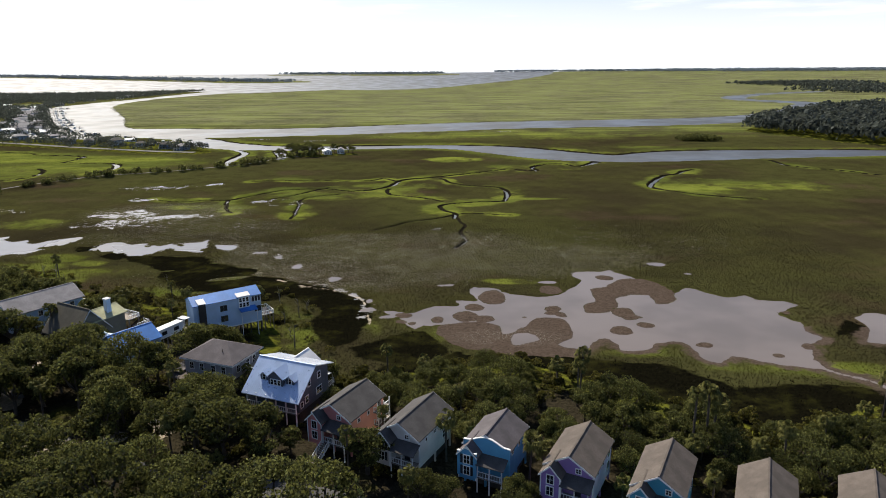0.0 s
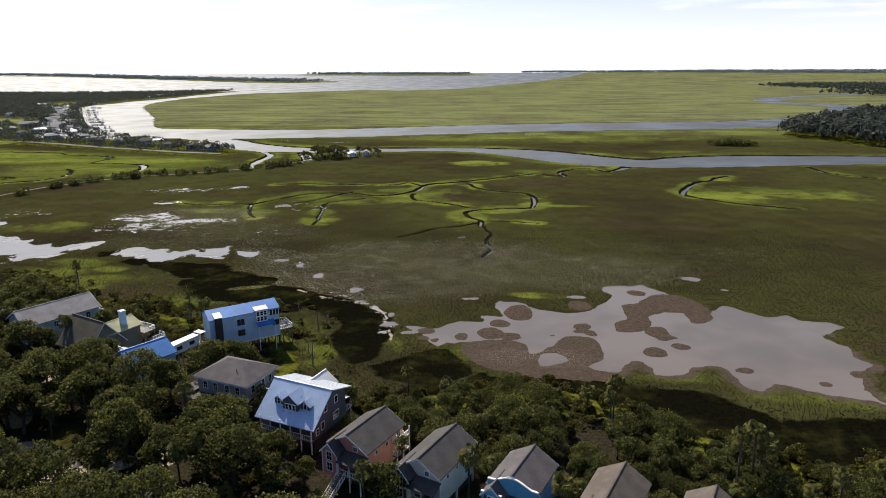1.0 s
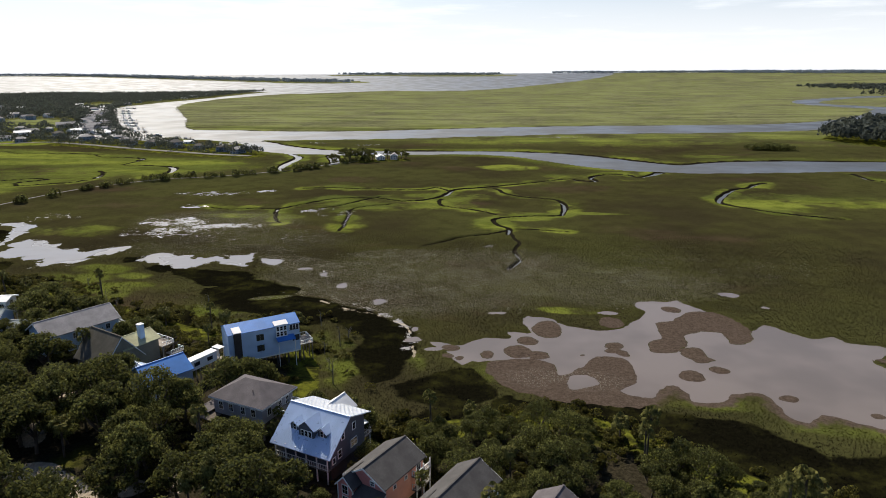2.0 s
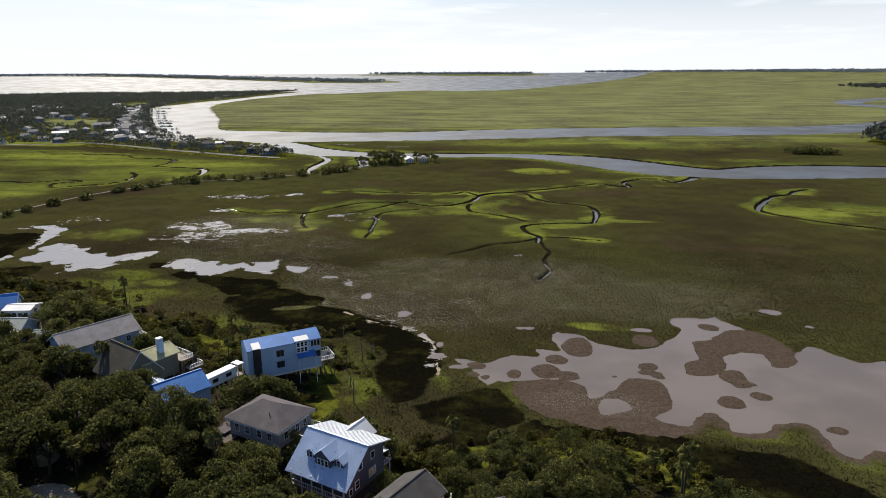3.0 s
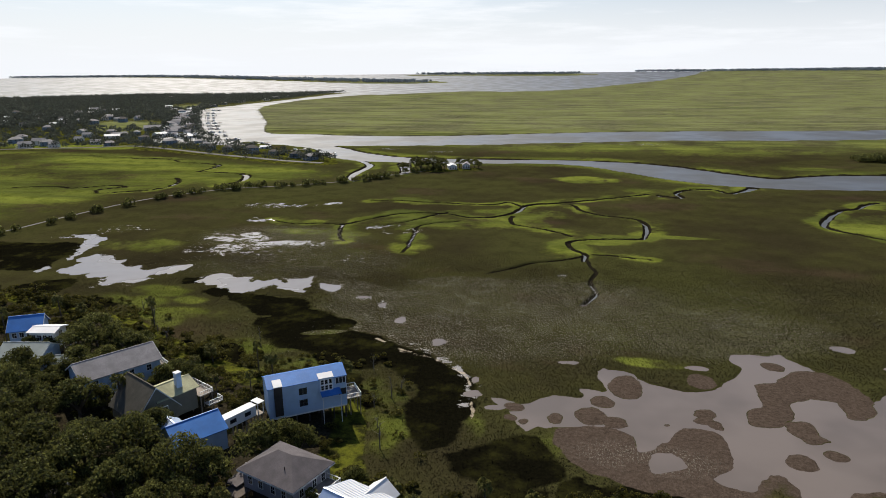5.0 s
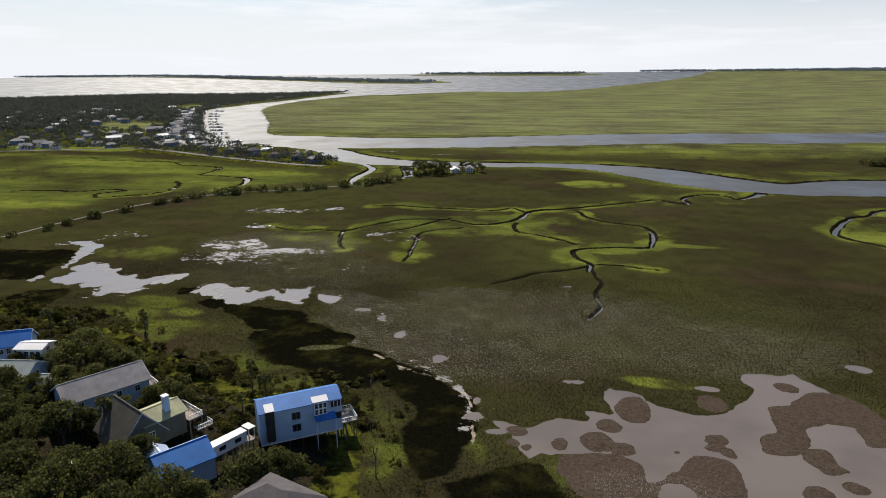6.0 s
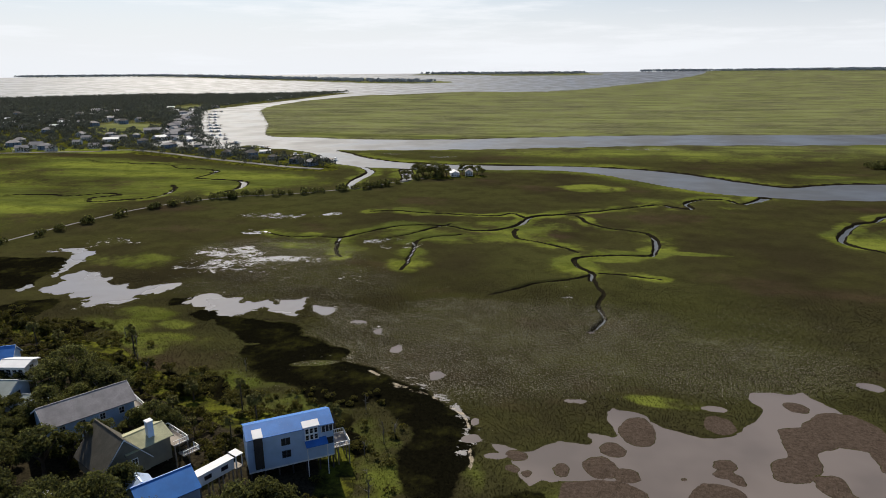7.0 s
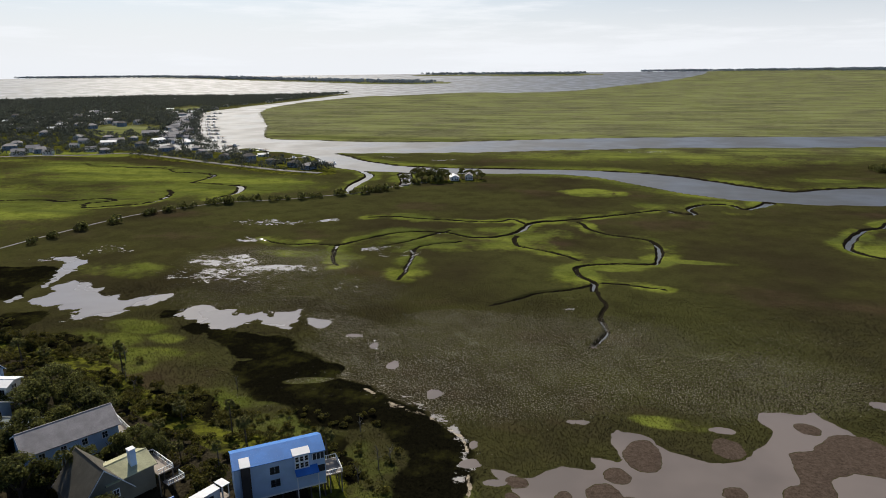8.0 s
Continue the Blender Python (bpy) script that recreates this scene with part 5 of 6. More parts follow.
    part("beam", boxes((-L / 2, L / 2, -d / 2 - 0.02, -d / 2 + 0.14, z0 - 0.25, z0 + 0.04)), white_paint, h)
    # deck towards the marsh
    part("deck", boxes((8.1, 11.4, -2.6, 2.6, 1.1, 1.25)), timber, h)
    stilts(h, (9.0, 11.2), (-2.4, 0, 2.4), -3.7, 1.12, timber, 0.1)
    railing(h, [(8.2, -2.55), (11.35, -2.55), (11.35, 2.55), (8.2, 2.55)], 1.25, white_paint)
    return h


def garage():
    h = empty("house", pose(-72.9, 129.6, HOUSE_Z, 0, 0, 56.6), "small garage with blue metal roof and white walls", "house")
    L, d, eave, ridge = 9.5, 7.4, 3.9, 6.2
    bm = bmesh.new()
    prism(bm, [(-L / 2, -d / 2, -0.4), (-L / 2, d / 2, -0.4), (-L / 2, d / 2, eave), (-L / 2, 0, ridge), (-L / 2, -d / 2, eave)], (L, 0, 0))
    part("wall", bm, pale_blue, h)
    turn = pose(-L / 2, 0, 0, 0, 0, -90)
    gable_roof(h, d, 0, L, eave, ridge, blue_metal, 0.35, 0.3, None, turn)
    bm = bmesh.new()
    gable_body(bm, 4.0, 0, 3.4, 1.0, 3.8, 5.0)
    bm.transform(pose(-L / 2 + 2.2, d / 2 - 1.0, 0))
    part("side_gable", bm, pale_blue, h)
    gable_roof(h, 4.0, 0, 3.4, 3.8, 5.0, metal_roof, 0.3, 0.3, None, pose(-L / 2 + 2.2, d / 2 - 1.0, 0))
    window(h, on_wall(L / 2, -0.6, 2.6, "+x"), 0.8, 1.8, shutter_paint, 0)
    window(h, on_wall(-1, -d / 2, 2.2, "-y"), 0.8, 1.2, shutter_paint, 0)
    return h


def bridge():
    h = empty("covered_bridge", pose(-68.4, 137.6, HOUSE_Z, 0, 0, 66.6), "white covered bridge on posts between garage and house", "bridge")
    part("wall", boxes((-3.8, 3.6, -0.9, 0.9, 1.7, 3.9)), white_paint, h)
    part("roof", boxes((-3.9, 3.7, -1.05, 1.05, 3.9, 4.02)), white_metal, h)
    part("landing_roof", boxes((3.8, 5.4, -1.4, 1.0, 4.2, 4.32)), white_metal, h)
    part("landing", boxes((3.65, 5.3, -1.3, 0.9, 1.5, 1.7)), timber, h)
    stilts(h, (-3.4, -1.0, 1.2, 3.3, 5.0), (-0.7, 0.7), FOOT, 1.7, timber, 0.1)
    stilts(h, (3.9, 5.2), (-1.1, 0.8), 1.7, 4.2, white_paint, 0.07)
    window(h, on_wall(-1.8, -0.9, 2.9, "-y"), 1.2, 0.6, shutter_paint, 0)
    window(h, on_wall(1.6, -0.9, 2.9, "-y"), 1.2, 0.6, shutter_paint, 0)
    return h


blue_house(), garage(), bridge()


# ---- houses farther along the marsh ----
def bronze_house():
    h = empty("house", pose(-84.4, 134.6, HOUSE_Z, 0, 0, 64.6), "brown house with bronze-green roof, chimney and white deck", "house")
    bm = bmesh.new()
    gable_body(bm, 8.6, 0, 10.5, 0.6, 3.6, 8.7)
    part("wall", bm, sage, h)
    # main gable takes the dark tone, painting in its shaded street slope
    gable_roof(h, 8.6, 0, 10.5, 3.6, 8.7, roof_bronze_shaded, 0.5, 0.5, white_metal)
    part("ground_floor", boxes((-3.6, 3.6, 0.6, 9.8, FOOT, 0.62)), dark_timber, h)
    mv = pose(0.5, 3.6, 0, 0, 0, -90)
    bm = bmesh.new()
    gable_body(bm, 6.8, 0, 8.2, 0.6, 5.5, 6.9)
    bm.transform(mv)
    part("side_wing", bm, sage, h)
    gable_roof(h, 6.8, 0, 8.2, 5.5, 6.9, roof_bronze, 0.5, 0.5, dark_timber, mv)
    ch = part("chimney", boxes((5.2, 6.3, 1.2, 2.3, 4.5, 9.2)), pale_blue, h, "white chimney stack")
    part("chimney_cap", boxes((5.1, 6.4, 1.1, 2.4, 9.2, 9.4)), white_metal, ch)
    part("deck", boxes((8.8, 11.8, -0.8, 6.8, 3.2, 3.36)), timber, h)
    part("deck", boxes((9.4, 12.6, -3.0, -0.9, 1.6, 1.76)), timber, h)
    railing(h, [(8.8, 6.75), (11.75, 6.75), (11.75, -0.75), (8.8, -0.75)], 3.36, white_paint)
    railing(h, [(9.45, -2.95), (12.55, -2.95), (12.55, -0.95)], 1.76, white_paint)
    stilts(h, (9.0, 11.6), (-0.6, 3.0, 6.6), FOOT, 3.22, timber, 0.1)
    bm = bmesh.new()
    prism(bm, [(12.0, -0.8, 3.3), (12.0, 3.0, 0.3), (12.0, 3.0, 0.05), (12.0, -0.8, 3.05)], (1.0, 0, 0))
    part("stair", bm, dark_timber, h)
    for y in (8.2, 9.6):
        window(h, on_wall(4.3, y, 3.2, "+x"), 1.0, 1.4, white_paint, 1)
    for x in (-2, 1.6):
        window(h, on_wall(x, 0, 3.2, "-y"), 1.0, 1.4, white_paint, 1)
    window(h, on_wall(8.7, 3.6, 3.4, "+x"), 1.4, 1.6, white_paint, 1)
    return h


def long_house(x, y, turn, w, l, eave, ridge, wall, roof, label, deck=True):
    h = empty("house", pose(x, y, HOUSE_Z, 0, 0, turn), label, "house")
    bm = bmesh.new()
    prism(bm, [(-l / 2, -w / 2, 0.8), (-l / 2, w / 2, 0.8), (-l / 2, w / 2, eave), (-l / 2, 0, ridge), (-l / 2, -w / 2, eave)], (l, 0, 0))
    part("wall", bm, wall, h)
    part("ground_floor", boxes((-l / 2 + 0.8, l / 2 - 0.8, -w / 2 + 0.8, w / 2 - 0.8, FOOT, 0.82)), dark_timber, h)
    gable_roof(h, w, 0, l, eave, ridge, roof, 0.5, 0.5, white_paint, pose(-l / 2, 0, 0, 0, 0, -90))
    for i in range(4):
        window(h, on_wall(-l / 2 + (i + 0.7) * l / 4.4, -w / 2, eave - 1.4, "-y"), 1.0, 1.3, white_paint, 1)
    window(h, on_wall(-l / 2, 0, eave - 1.2, "-x"), 1.2, 1.3, white_paint, 1)
    window(h, on_wall(l / 2, 0, eave - 1.2, "+x"), 1.4, 1.5, white_paint, 1)
    if deck:
        part("deck", boxes((l / 2 + 0.02, l / 2 + 2.4, -w / 2, w / 2, 2.3, 2.45)), timber, h)
        railing(h, [(l / 2 + 0.1, -w / 2), (l / 2 + 2.35, -w / 2), (l / 2 + 2.35, w / 2), (l / 2 + 0.1, w / 2)], 2.45, white_paint)
        stilts(h, (l / 2 + 2.2,), (-w / 2 + 0.2, 0, w / 2 - 0.2), FOOT, 2.32, white_paint, 0.09)
    return h


bronze_house()
long_house(-105.3, 148.2, 59, 9.0, 16.5, 5.6, 8.1, pale_blue, roof_slate, "long house with pale grey shingle roof and white deck")
long_house(-133, 152, 12, 7.6, 10.5, 4.4, 6.4, pale_blue, green_metal, "pale blue house with light green-grey metal roof", False)
long_house(-121, 152, 12, 4.6, 6.4, 3.0, 4.2, grey_siding, green_metal, "low shed with ribbed grey metal roof", False)
long_house(-146, 165, 30, 6.8, 7.4, 4.8, 7.4, pale_blue, blue_metal, "house with deep blue metal roof", False)
long_house(-138, 163, 12, 5.0, 6.5, 5.2, 5.8, white_paint, white_metal, "white-roofed annexe beside the marsh")

# ---- trees and scrub ----
def cards(name, centres, normals, sizes, material, seed, droop=0.0):
    """Many small leaf clumps: bent four-cornered pieces, each its own island."""
    r = np.random.default_rng(seed)
    n = len(centres)
    nor = normals + r.normal(0, 0.55, (n, 3))
    nor /= np.linalg.norm(nor, axis=1)[:, None] + 1e-9
    t = np.cross(nor, r.normal(0, 1, (n, 3)))
    t /= np.linalg.norm(t, axis=1)[:, None] + 1e-9
    b = np.cross(nor, t)
    s = sizes[:, None]
    q = np.stack([centres - t * s * r.uniform(0.6, 1.1, (n, 1)), centres - b * s * r.uniform(0.35, 0.8, (n, 1)) + nor * s * 0.25, centres + t * s * r.uniform(0.6, 1.1, (n, 1)), centres + b * s * r.uniform(0.35, 0.8, (n, 1)) - nor * s * 0.15], 1)
    q[:, :, 2] -= droop * s * r.uniform(0, 1, (n, 1))
    me = bpy.data.meshes.new(name)
    me.from_pydata(q.reshape(-1, 3).tolist(), [], np.arange(4 * n).reshape(-1, 4).tolist())
    me.materials.append(material)
    return me


def crown_points(r, lobes, per, rx, rz, cz, lobe_r, inner=0.25):
    """Points on the skins of many lobes set over a dome."""
    c, nn, ss = [], [], []
    for i in range(lobes):
        a, u = r.uniform(0, 2 * math.pi), r.uniform(-0.25, 1.0)
        k = math.sqrt(max(0.0, 1 - max(u, 0) ** 2)) * r.uniform(0.55, 1.0)
        mid = np.array([math.cos(a) * k * rx, math.sin(a) * k * rx, cz + u * rz * r.uniform(0.75, 1.05)])
        lr = lobe_r * r.uniform(0.65, 1.3)
        d = r.normal(0, 1, (per, 3))
        d[:, 2] = np.abs(d[:, 2]) * 0.9 + d[:, 2] * 0.35
        d /= np.linalg.norm(d, axis=1)[:, None]
        c.append(mid + d * lr * (1 - inner * r.uniform(0, 1, (per, 1)) ** 2) * np.array([1, 1, 0.72]))
        nn.append(d)
        ss.append(np.full(per, 1.0))
    return np.concatenate(c), np.concatenate(nn), np.concatenate(ss)


PARK = pose(0, -400, 0)     # originals stand behind the flight path among the rest of the wood


def oak(seed, rx, height, leaf=0.24, lobes=30, per=140):
    r = np.random.default_rng(seed)
    t = empty("oak_tree", PARK, "dark green live oak with a spreading crown", "tree", "live oaks")
    bm = bmesh.new()
    lean = r.normal(0, 0.5, 2)
    fork = height * 0.3
    tube(bm, [(0, 0, -0.6), (0, 0, 0.2), (lean[0] * 0.4, lean[1] * 0.4, fork)], [0.42, 0.34, 0.26])
    for i in range(6):
        a = i * 1.05 + r.uniform(-0.3, 0.3)
        k = r.uniform(0.5, 0.85) * rx
        tube(bm, [(lean[0] * 0.4, lean[1] * 0.4, fork - 0.2), (math.cos(a) * k * 0.5, math.sin(a) * k * 0.5, height * 0.5), (math.cos(a) * k, math.sin(a) * k, height * r.uniform(0.62, 0.85))], [0.2, 0.13, 0.05], 5)
    part("trunk", bm, bark, t)
    c, nn, ss = crown_points(r, lobes, per, rx * 0.86, height * 0.40, height * 0.54, rx * 0.30, 0.45)
    c = c + r.normal(0, 0.28, c.shape) * r.uniform(0, 1, (len(c), 1)) ** 2
    me = cards("crown", c, nn, ss * leaf * r.uniform(0.5, 1.3, len(c)), oak_leaf, seed)
    new("crown", me).parent = t
    return t


def bush(seed, rx, height, material, label, leaf=0.22, lobes=9, per=80):
    r = np.random.default_rng(seed)
    t = empty("shrub", PARK, label, "shrub", "marsh edge shrubs")
    bm = bmesh.new()
    for i in range(4):
        a = i * 1.6
        tube(bm, [(0, 0, -0.3), (math.cos(a) * rx * 0.3, math.sin(a) * rx * 0.3, height * 0.4), (math.cos(a) * rx * 0.5, math.sin(a) * rx * 0.5, height * 0.7)], [0.08, 0.06, 0.03], 4)
    part("stem", bm, bark, t)
    c, nn, ss = crown_points(r, lobes, per, rx * 0.7, height * 0.45, height * 0.42, rx * 0.42)
    new("crown", cards("crown", c, nn, ss * leaf * r.uniform(0.6, 1.3, len(c)), material, seed)).parent = t
    return t


def palm(seed, height):
    r = np.random.default_rng(seed)
    t = empty("palm_tree", PARK, "cabbage palm with a rough trunk and round head", "palm", "cabbage palms")
    bm = bmesh.new()
    lean = r.normal(0, 0.35, 2)
    tube(bm, [(0, 0, -0.5), (lean[0] * 0.3, lean[1] * 0.3, height * 0.5), (lean[0], lean[1], height)], [0.2, 0.16, 0.19], 7)
    part("trunk", bm, bark, t)
    top = Vector((lean[0], lean[1], height))
    for f in range(24):
        a, up = r.uniform(0, 2 * math.pi), r.uniform(-0.7, 1.2)
        d = Vector((math.cos(a) * math.cos(up), math.sin(a) * math.cos(up), math.sin(up)))
        side = d.cross(Vector((0, 0, 1))).normalized()
        stem = r.uniform(0.7, 1.1)
        bm = bmesh.new()
        root = top + d * stem
        tube(bm, [top, root], [0.03, 0.02], 3)
        for b in range(8):
            w = (b - 3.5) / 3.5 * 1.25
            v = d * math.cos(w) + side * math.sin(w)
            tip = root + v * r.uniform(0.75, 1.0) + Vector((0, 0, -0.35 - 0.25 * abs(w)))
            midp = root + v * 0.55 + Vector((0, 0, 0.04))
            q = side.cross(v).normalized() * 0.02 + v.cross(Vector((0, 0, 1))).normalized() * 0.13
            vs = [bm.verts.new(p) for p in (root, midp - q, tip, midp + q)]
            bm.faces.new(vs)
        part("frond", bm, palm_leaf, t)
    return t


def snag(seed, height):
    r = np.random.default_rng(seed)
    t = empty("dead_tree", PARK, "bare weathered dead tree at the marsh edge", "dead tree", "dead trees")
    bm = bmesh.new()
    tube(bm, [(0, 0, -0.4), (0.1, 0, height * 0.6), (0.25, 0.1, height)], [0.13, 0.09, 0.03], 5)
    for i in range(9):
        z = height * r.uniform(0.3, 0.9)
        a = r.uniform(0, 6.28)
        k = r.uniform(0.6, 1.6)
        tube(bm, [(0.1, 0, z), (math.cos(a) * k * 0.6, math.sin(a) * k * 0.6, z + 0.5), (math.cos(a) * k, math.sin(a) * k, z + r.uniform(0.4, 1.2))], [0.05, 0.03, 0.012], 4)
    part("trunk", bm, dead_wood, t)
    return t


oaks = [oak(100 + i, rx, hh) for i, (rx, hh) in enumerate(((5.2, 9.0), (4.4, 8.2), (6.0, 10.0), (3.6, 7.4), (5.0, 8.4), (4.0, 9.2)))]
bushes = [bush(200 + i, rx, hh, bush_leaf, "olive green wax myrtle shrub") for i, (rx, hh) in enumerate(((1.7, 2.2), (1.2, 1.6), (2.2, 2.9), (1.5, 2.6)))]
palms = [palm(300 + i, hh) for i, hh in enumerate((6.5, 4.8, 8.0, 3.6))]
snags = [snag(400 + i, hh) for i, hh in enumerate((4.5, 3.4, 5.2))]

# footprints to keep clear: x, y, radius
CLEAR = [(-24, 88, 3.2), (-12, 84.5, 3.2), (1, 80.5, 3.2), (13, 76.5, 3), (24.5, 72, 3), (-30, 99, 2.0), (-70, 128, 4.5), (-66, 131, 4.0), (-62.5, 135, 3.5), (-70, 95.5, 5), (-19.5, 98.5, 6.4), (-7.2, 95, 6.4), (5, 90, 6.4), (17.6, 86, 6.6), (29, 82, 6.6), (41, 77, 6.6), (53.5, 75, 6.6), (-33, 110.5, 7.6), (-36, 103, 2.2), (-49.6, 121.2, 7.6), (-55, 115, 4), (-59.6, 149.5, 5.5), (-65, 145.5, 5), (-54, 153.5, 5), (-73, 129.6, 5.5), (-69, 124, 3), (-69, 139, 3.4), (-87, 138, 6.5), (-80, 142, 6.0), (-105, 148, 7), (-102, 154, 5), (-108, 142, 5), (-133, 152, 7), (-121, 152, 4.5), (-146, 165, 6), (-138, 163, 4.5), (-74, 97, 7), (-80, 101, 4), (-55, 104, 3.0), (-22, 114, 4), (-97, 127.5, 4.5), (-46, 150, 7), (-42, 140, 7), (-66, 134.5, 3), (-62, 139, 3), (-58, 143, 3)]
STREET = [(-60, 91.5, 1.6), (-40, 88, 2.4), (-24, 84.5, 2.4), (-12, 80.5, 2.4), (2, 75, 2.4), (16, 69, 2.4), (40, 60, 2.4), (80, 46, 2.4), (150, 22, 2.4)]
put_rng = random.Random(7)


LANE = [tuple(p) for p in spline(STREET, 8)]


def free(x, y, r):
    """Whether a thing of that radius stands clear of houses and the lane."""
    return all((x - a) ** 2 + (y - b) ** 2 > (c + r) ** 2 for a, b, c in CLEAR) and all((x - a) ** 2 + (y - b) ** 2 > (w + 0.6 + r * 0.6) ** 2 for a, b, w in LANE)


def inside(x, y, pts):
    return float(area_field(np.array([x]), np.array([y]), pts, 1)[0]) < 0


def stand(proto, x, y, s=1.0):
    o = copy_thing(proto, pose(x, y, ground_z(x, y) - 0.05, 0, 0, put_rng.uniform(0, 360)) @ Matrix.Scale(s, 4))
    o.scale = (s, s, s * put_rng.uniform(0.95, 1.25))
    return o


OAK_WOOD = [(-190, 60), (-190, 160), (-150, 172), (-118, 168), (-100, 160), (-90, 152), (-70, 143), (-56, 136), (-40, 126), (-24, 118), (-8, 123), (6, 127), (18, 121), (34, 111), (48, 104), (70, 104), (110, 108), (150, 108), (150, 60)]
placed = []


def many(n, x0, x1, y0, y1, area):
    """Random places inside an outline, with their distance to it."""
    r = np.random.default_rng(n)
    X, Y = r.uniform(x0, x1, n), r.uniform(y0, y1, n)
    d = area_field(X, Y, area, 1)
    return [(float(a), float(b), float(c)) for a, b, c in zip(X, Y, d)]


SPREAD = (5.2, 4.4, 6.0, 3.6, 5.0, 4.0)
for x, y, d in many(6000, -175, 125, 66, 172, OAK_WOOD):
    if d > 0 or abs(x) > 0.78 * y + 18:
        continue
    k = put_rng.randrange(len(oaks))
    s = put_rng.uniform(0.75, 1.2) * (0.62 if x > -32 and (y > 92 or x > -14) else 1.0)
    rad = SPREAD[k] * s
    if not free(x, y, rad * 0.62) or any((x - a) ** 2 + (y - b) ** 2 < ((0.47 if x < -40 else 0.54) * (rad + c)) ** 2 for a, b, c in placed):
        continue
    if vnoise(np.array([x / 16.0]), np.array([y / 16.0]), 5)[0] > 0.84:
        continue
    placed.append((x, y, rad))
    stand(oaks[k], x, y, s)
for x, y, s in ((-23.6, 85.4, 0.85), (-18.0, 88.4, 0.9), (-3.2, 93.8, 1.0), (-8.1, 81.4, 0.8), (9.6, 87.4, 1.0), (12.0, 90.4, 0.9), (39.4, 98, 1.2), (41.1, 99.5, 1.2), (36.7, 96.4, 1.1), (45, 91, 1.0), (49, 91.5, 1.0), (-44.3, 93.6, 1.0), (-47.7, 92.6, 0.9), (-40.5, 114.5, 0.7), (-43.2, 117.5, 0.7), (-38.8, 87.7, 0.9), (47.4, 77.5, 0.9), (-26.5, 105.5, 0.6), (1.0, 96.5, 0.9), (22.8, 84, 0.8), (34.0, 80, 0.8), (-14.0, 98.5, 0.8), (-88, 152, 0.8), (-84, 154, 0.7), (-92, 158, 0.8), (-74, 152, 0.7), (-66, 157, 0.6)):
    stand(palms[put_rng.randrange(4)], x, y, s)
for x, y, k, s in ((-128.5, 146.5, 3, 0.8), (-125, 149.5, 5, 0.7), (-140, 158.5, 3, 0.75), (-135.5, 160, 1, 0.6), (-122, 147, 3, 0.7), (-116, 146, 1, 0.8)):
    stand(oaks[k], x, y, s)
    placed.append((x, y, 3.0))
n_palm = 0
for x, y, d in many(1400, -160, 90, 70, 190, UPLAND):
    if d > -1 or n_palm > 52 or not free(x, y, 0.4) or any((x - a) ** 2 + (y - b) ** 2 < (0.75 * c) ** 2 for a, b, c in placed):
        continue
    stand(palms[put_rng.randrange(4)], x, y, put_rng.uniform(0.8, 1.1))
    n_palm += 1
n_bush = 0
for x, y, d in many(5000, -200, 120, 84, 205, UPLAND):
    if d > 2.5 or d < -30 or n_bush > 285 or inside(x, y, RUSH[3]) or not free(x, y, 0.2) or any((x - a) ** 2 + (y - b) ** 2 < (0.65 * c) ** 2 for a, b, c in placed):
        continue
    if vnoise(np.array([x / 9.0]), np.array([y / 9.0]), 9)[0] > 0.62:
        continue
    stand(bushes[put_rng.randrange(4)], x, y, put_rng.uniform(0.6, 1.35))
    n_bush += 1
for x, y in ((-43.5, 166), (-45, 163), (-47.5, 158), (-44, 150), (-41, 143), (-54, 176), (-92, 188), (-122, 184), (-132, 196), (-116, 180), (-138, 199)):
    stand(snags[put_rng.randrange(3)], x, y, put_rng.uniform(0.7, 1.1))


def scrub(name, label, spots, seed):
    r = np.random.default_rng(seed)
    c, nn, ss = [], [], []
    for x, y, s in spots:
        a, b, w = crown_points(r, 4, 38, s * 0.75, s * 0.55, s * 0.35, s * 0.5)
        c.append(a + np.array([x, y, ground_z(x, y)])), nn.append(b), ss.append(w * 0.2)
    c, nn, ss = np.concatenate(c), np.concatenate(nn), np.concatenate(ss)
    return tagged(new(name, cards(name, c, nn, ss * r.uniform(0.6, 1.4, len(c)), bush_leaf, seed)), label, "scrub", kind="stuff")


low = [(x, y, put_rng.uniform(0.6, 1.7)) for x, y, d in many(7000, -200, 120, 84, 215, UPLAND) if -40 < d < (9.0 if x < -60 else 1.5) and free(x, y, 0.2) and vnoise(np.array([x / 7.0]), np.array([y / 7.0]), 12)[0] < 0.6]
low += [(x, y, put_rng.uniform(0.5, 1.5)) for x, y, d in many(900, -112, -30, 128, 196, [(-108, 170), (-84, 172), (-58, 192), (-36, 170), (-30, 140), (-44, 132), (-58, 152), (-74, 160)]) if d < 0 and not inside(x, y, RUSH[3]) and free(x, y, 0.2) and vnoise(np.array([x / 6.0]), np.array([y / 6.0]), 14)[0] < 0.55]
put_rng.shuffle(low)
scrub("scrub", "low olive green scrub at the edge of the marsh", low[:2300], 41)


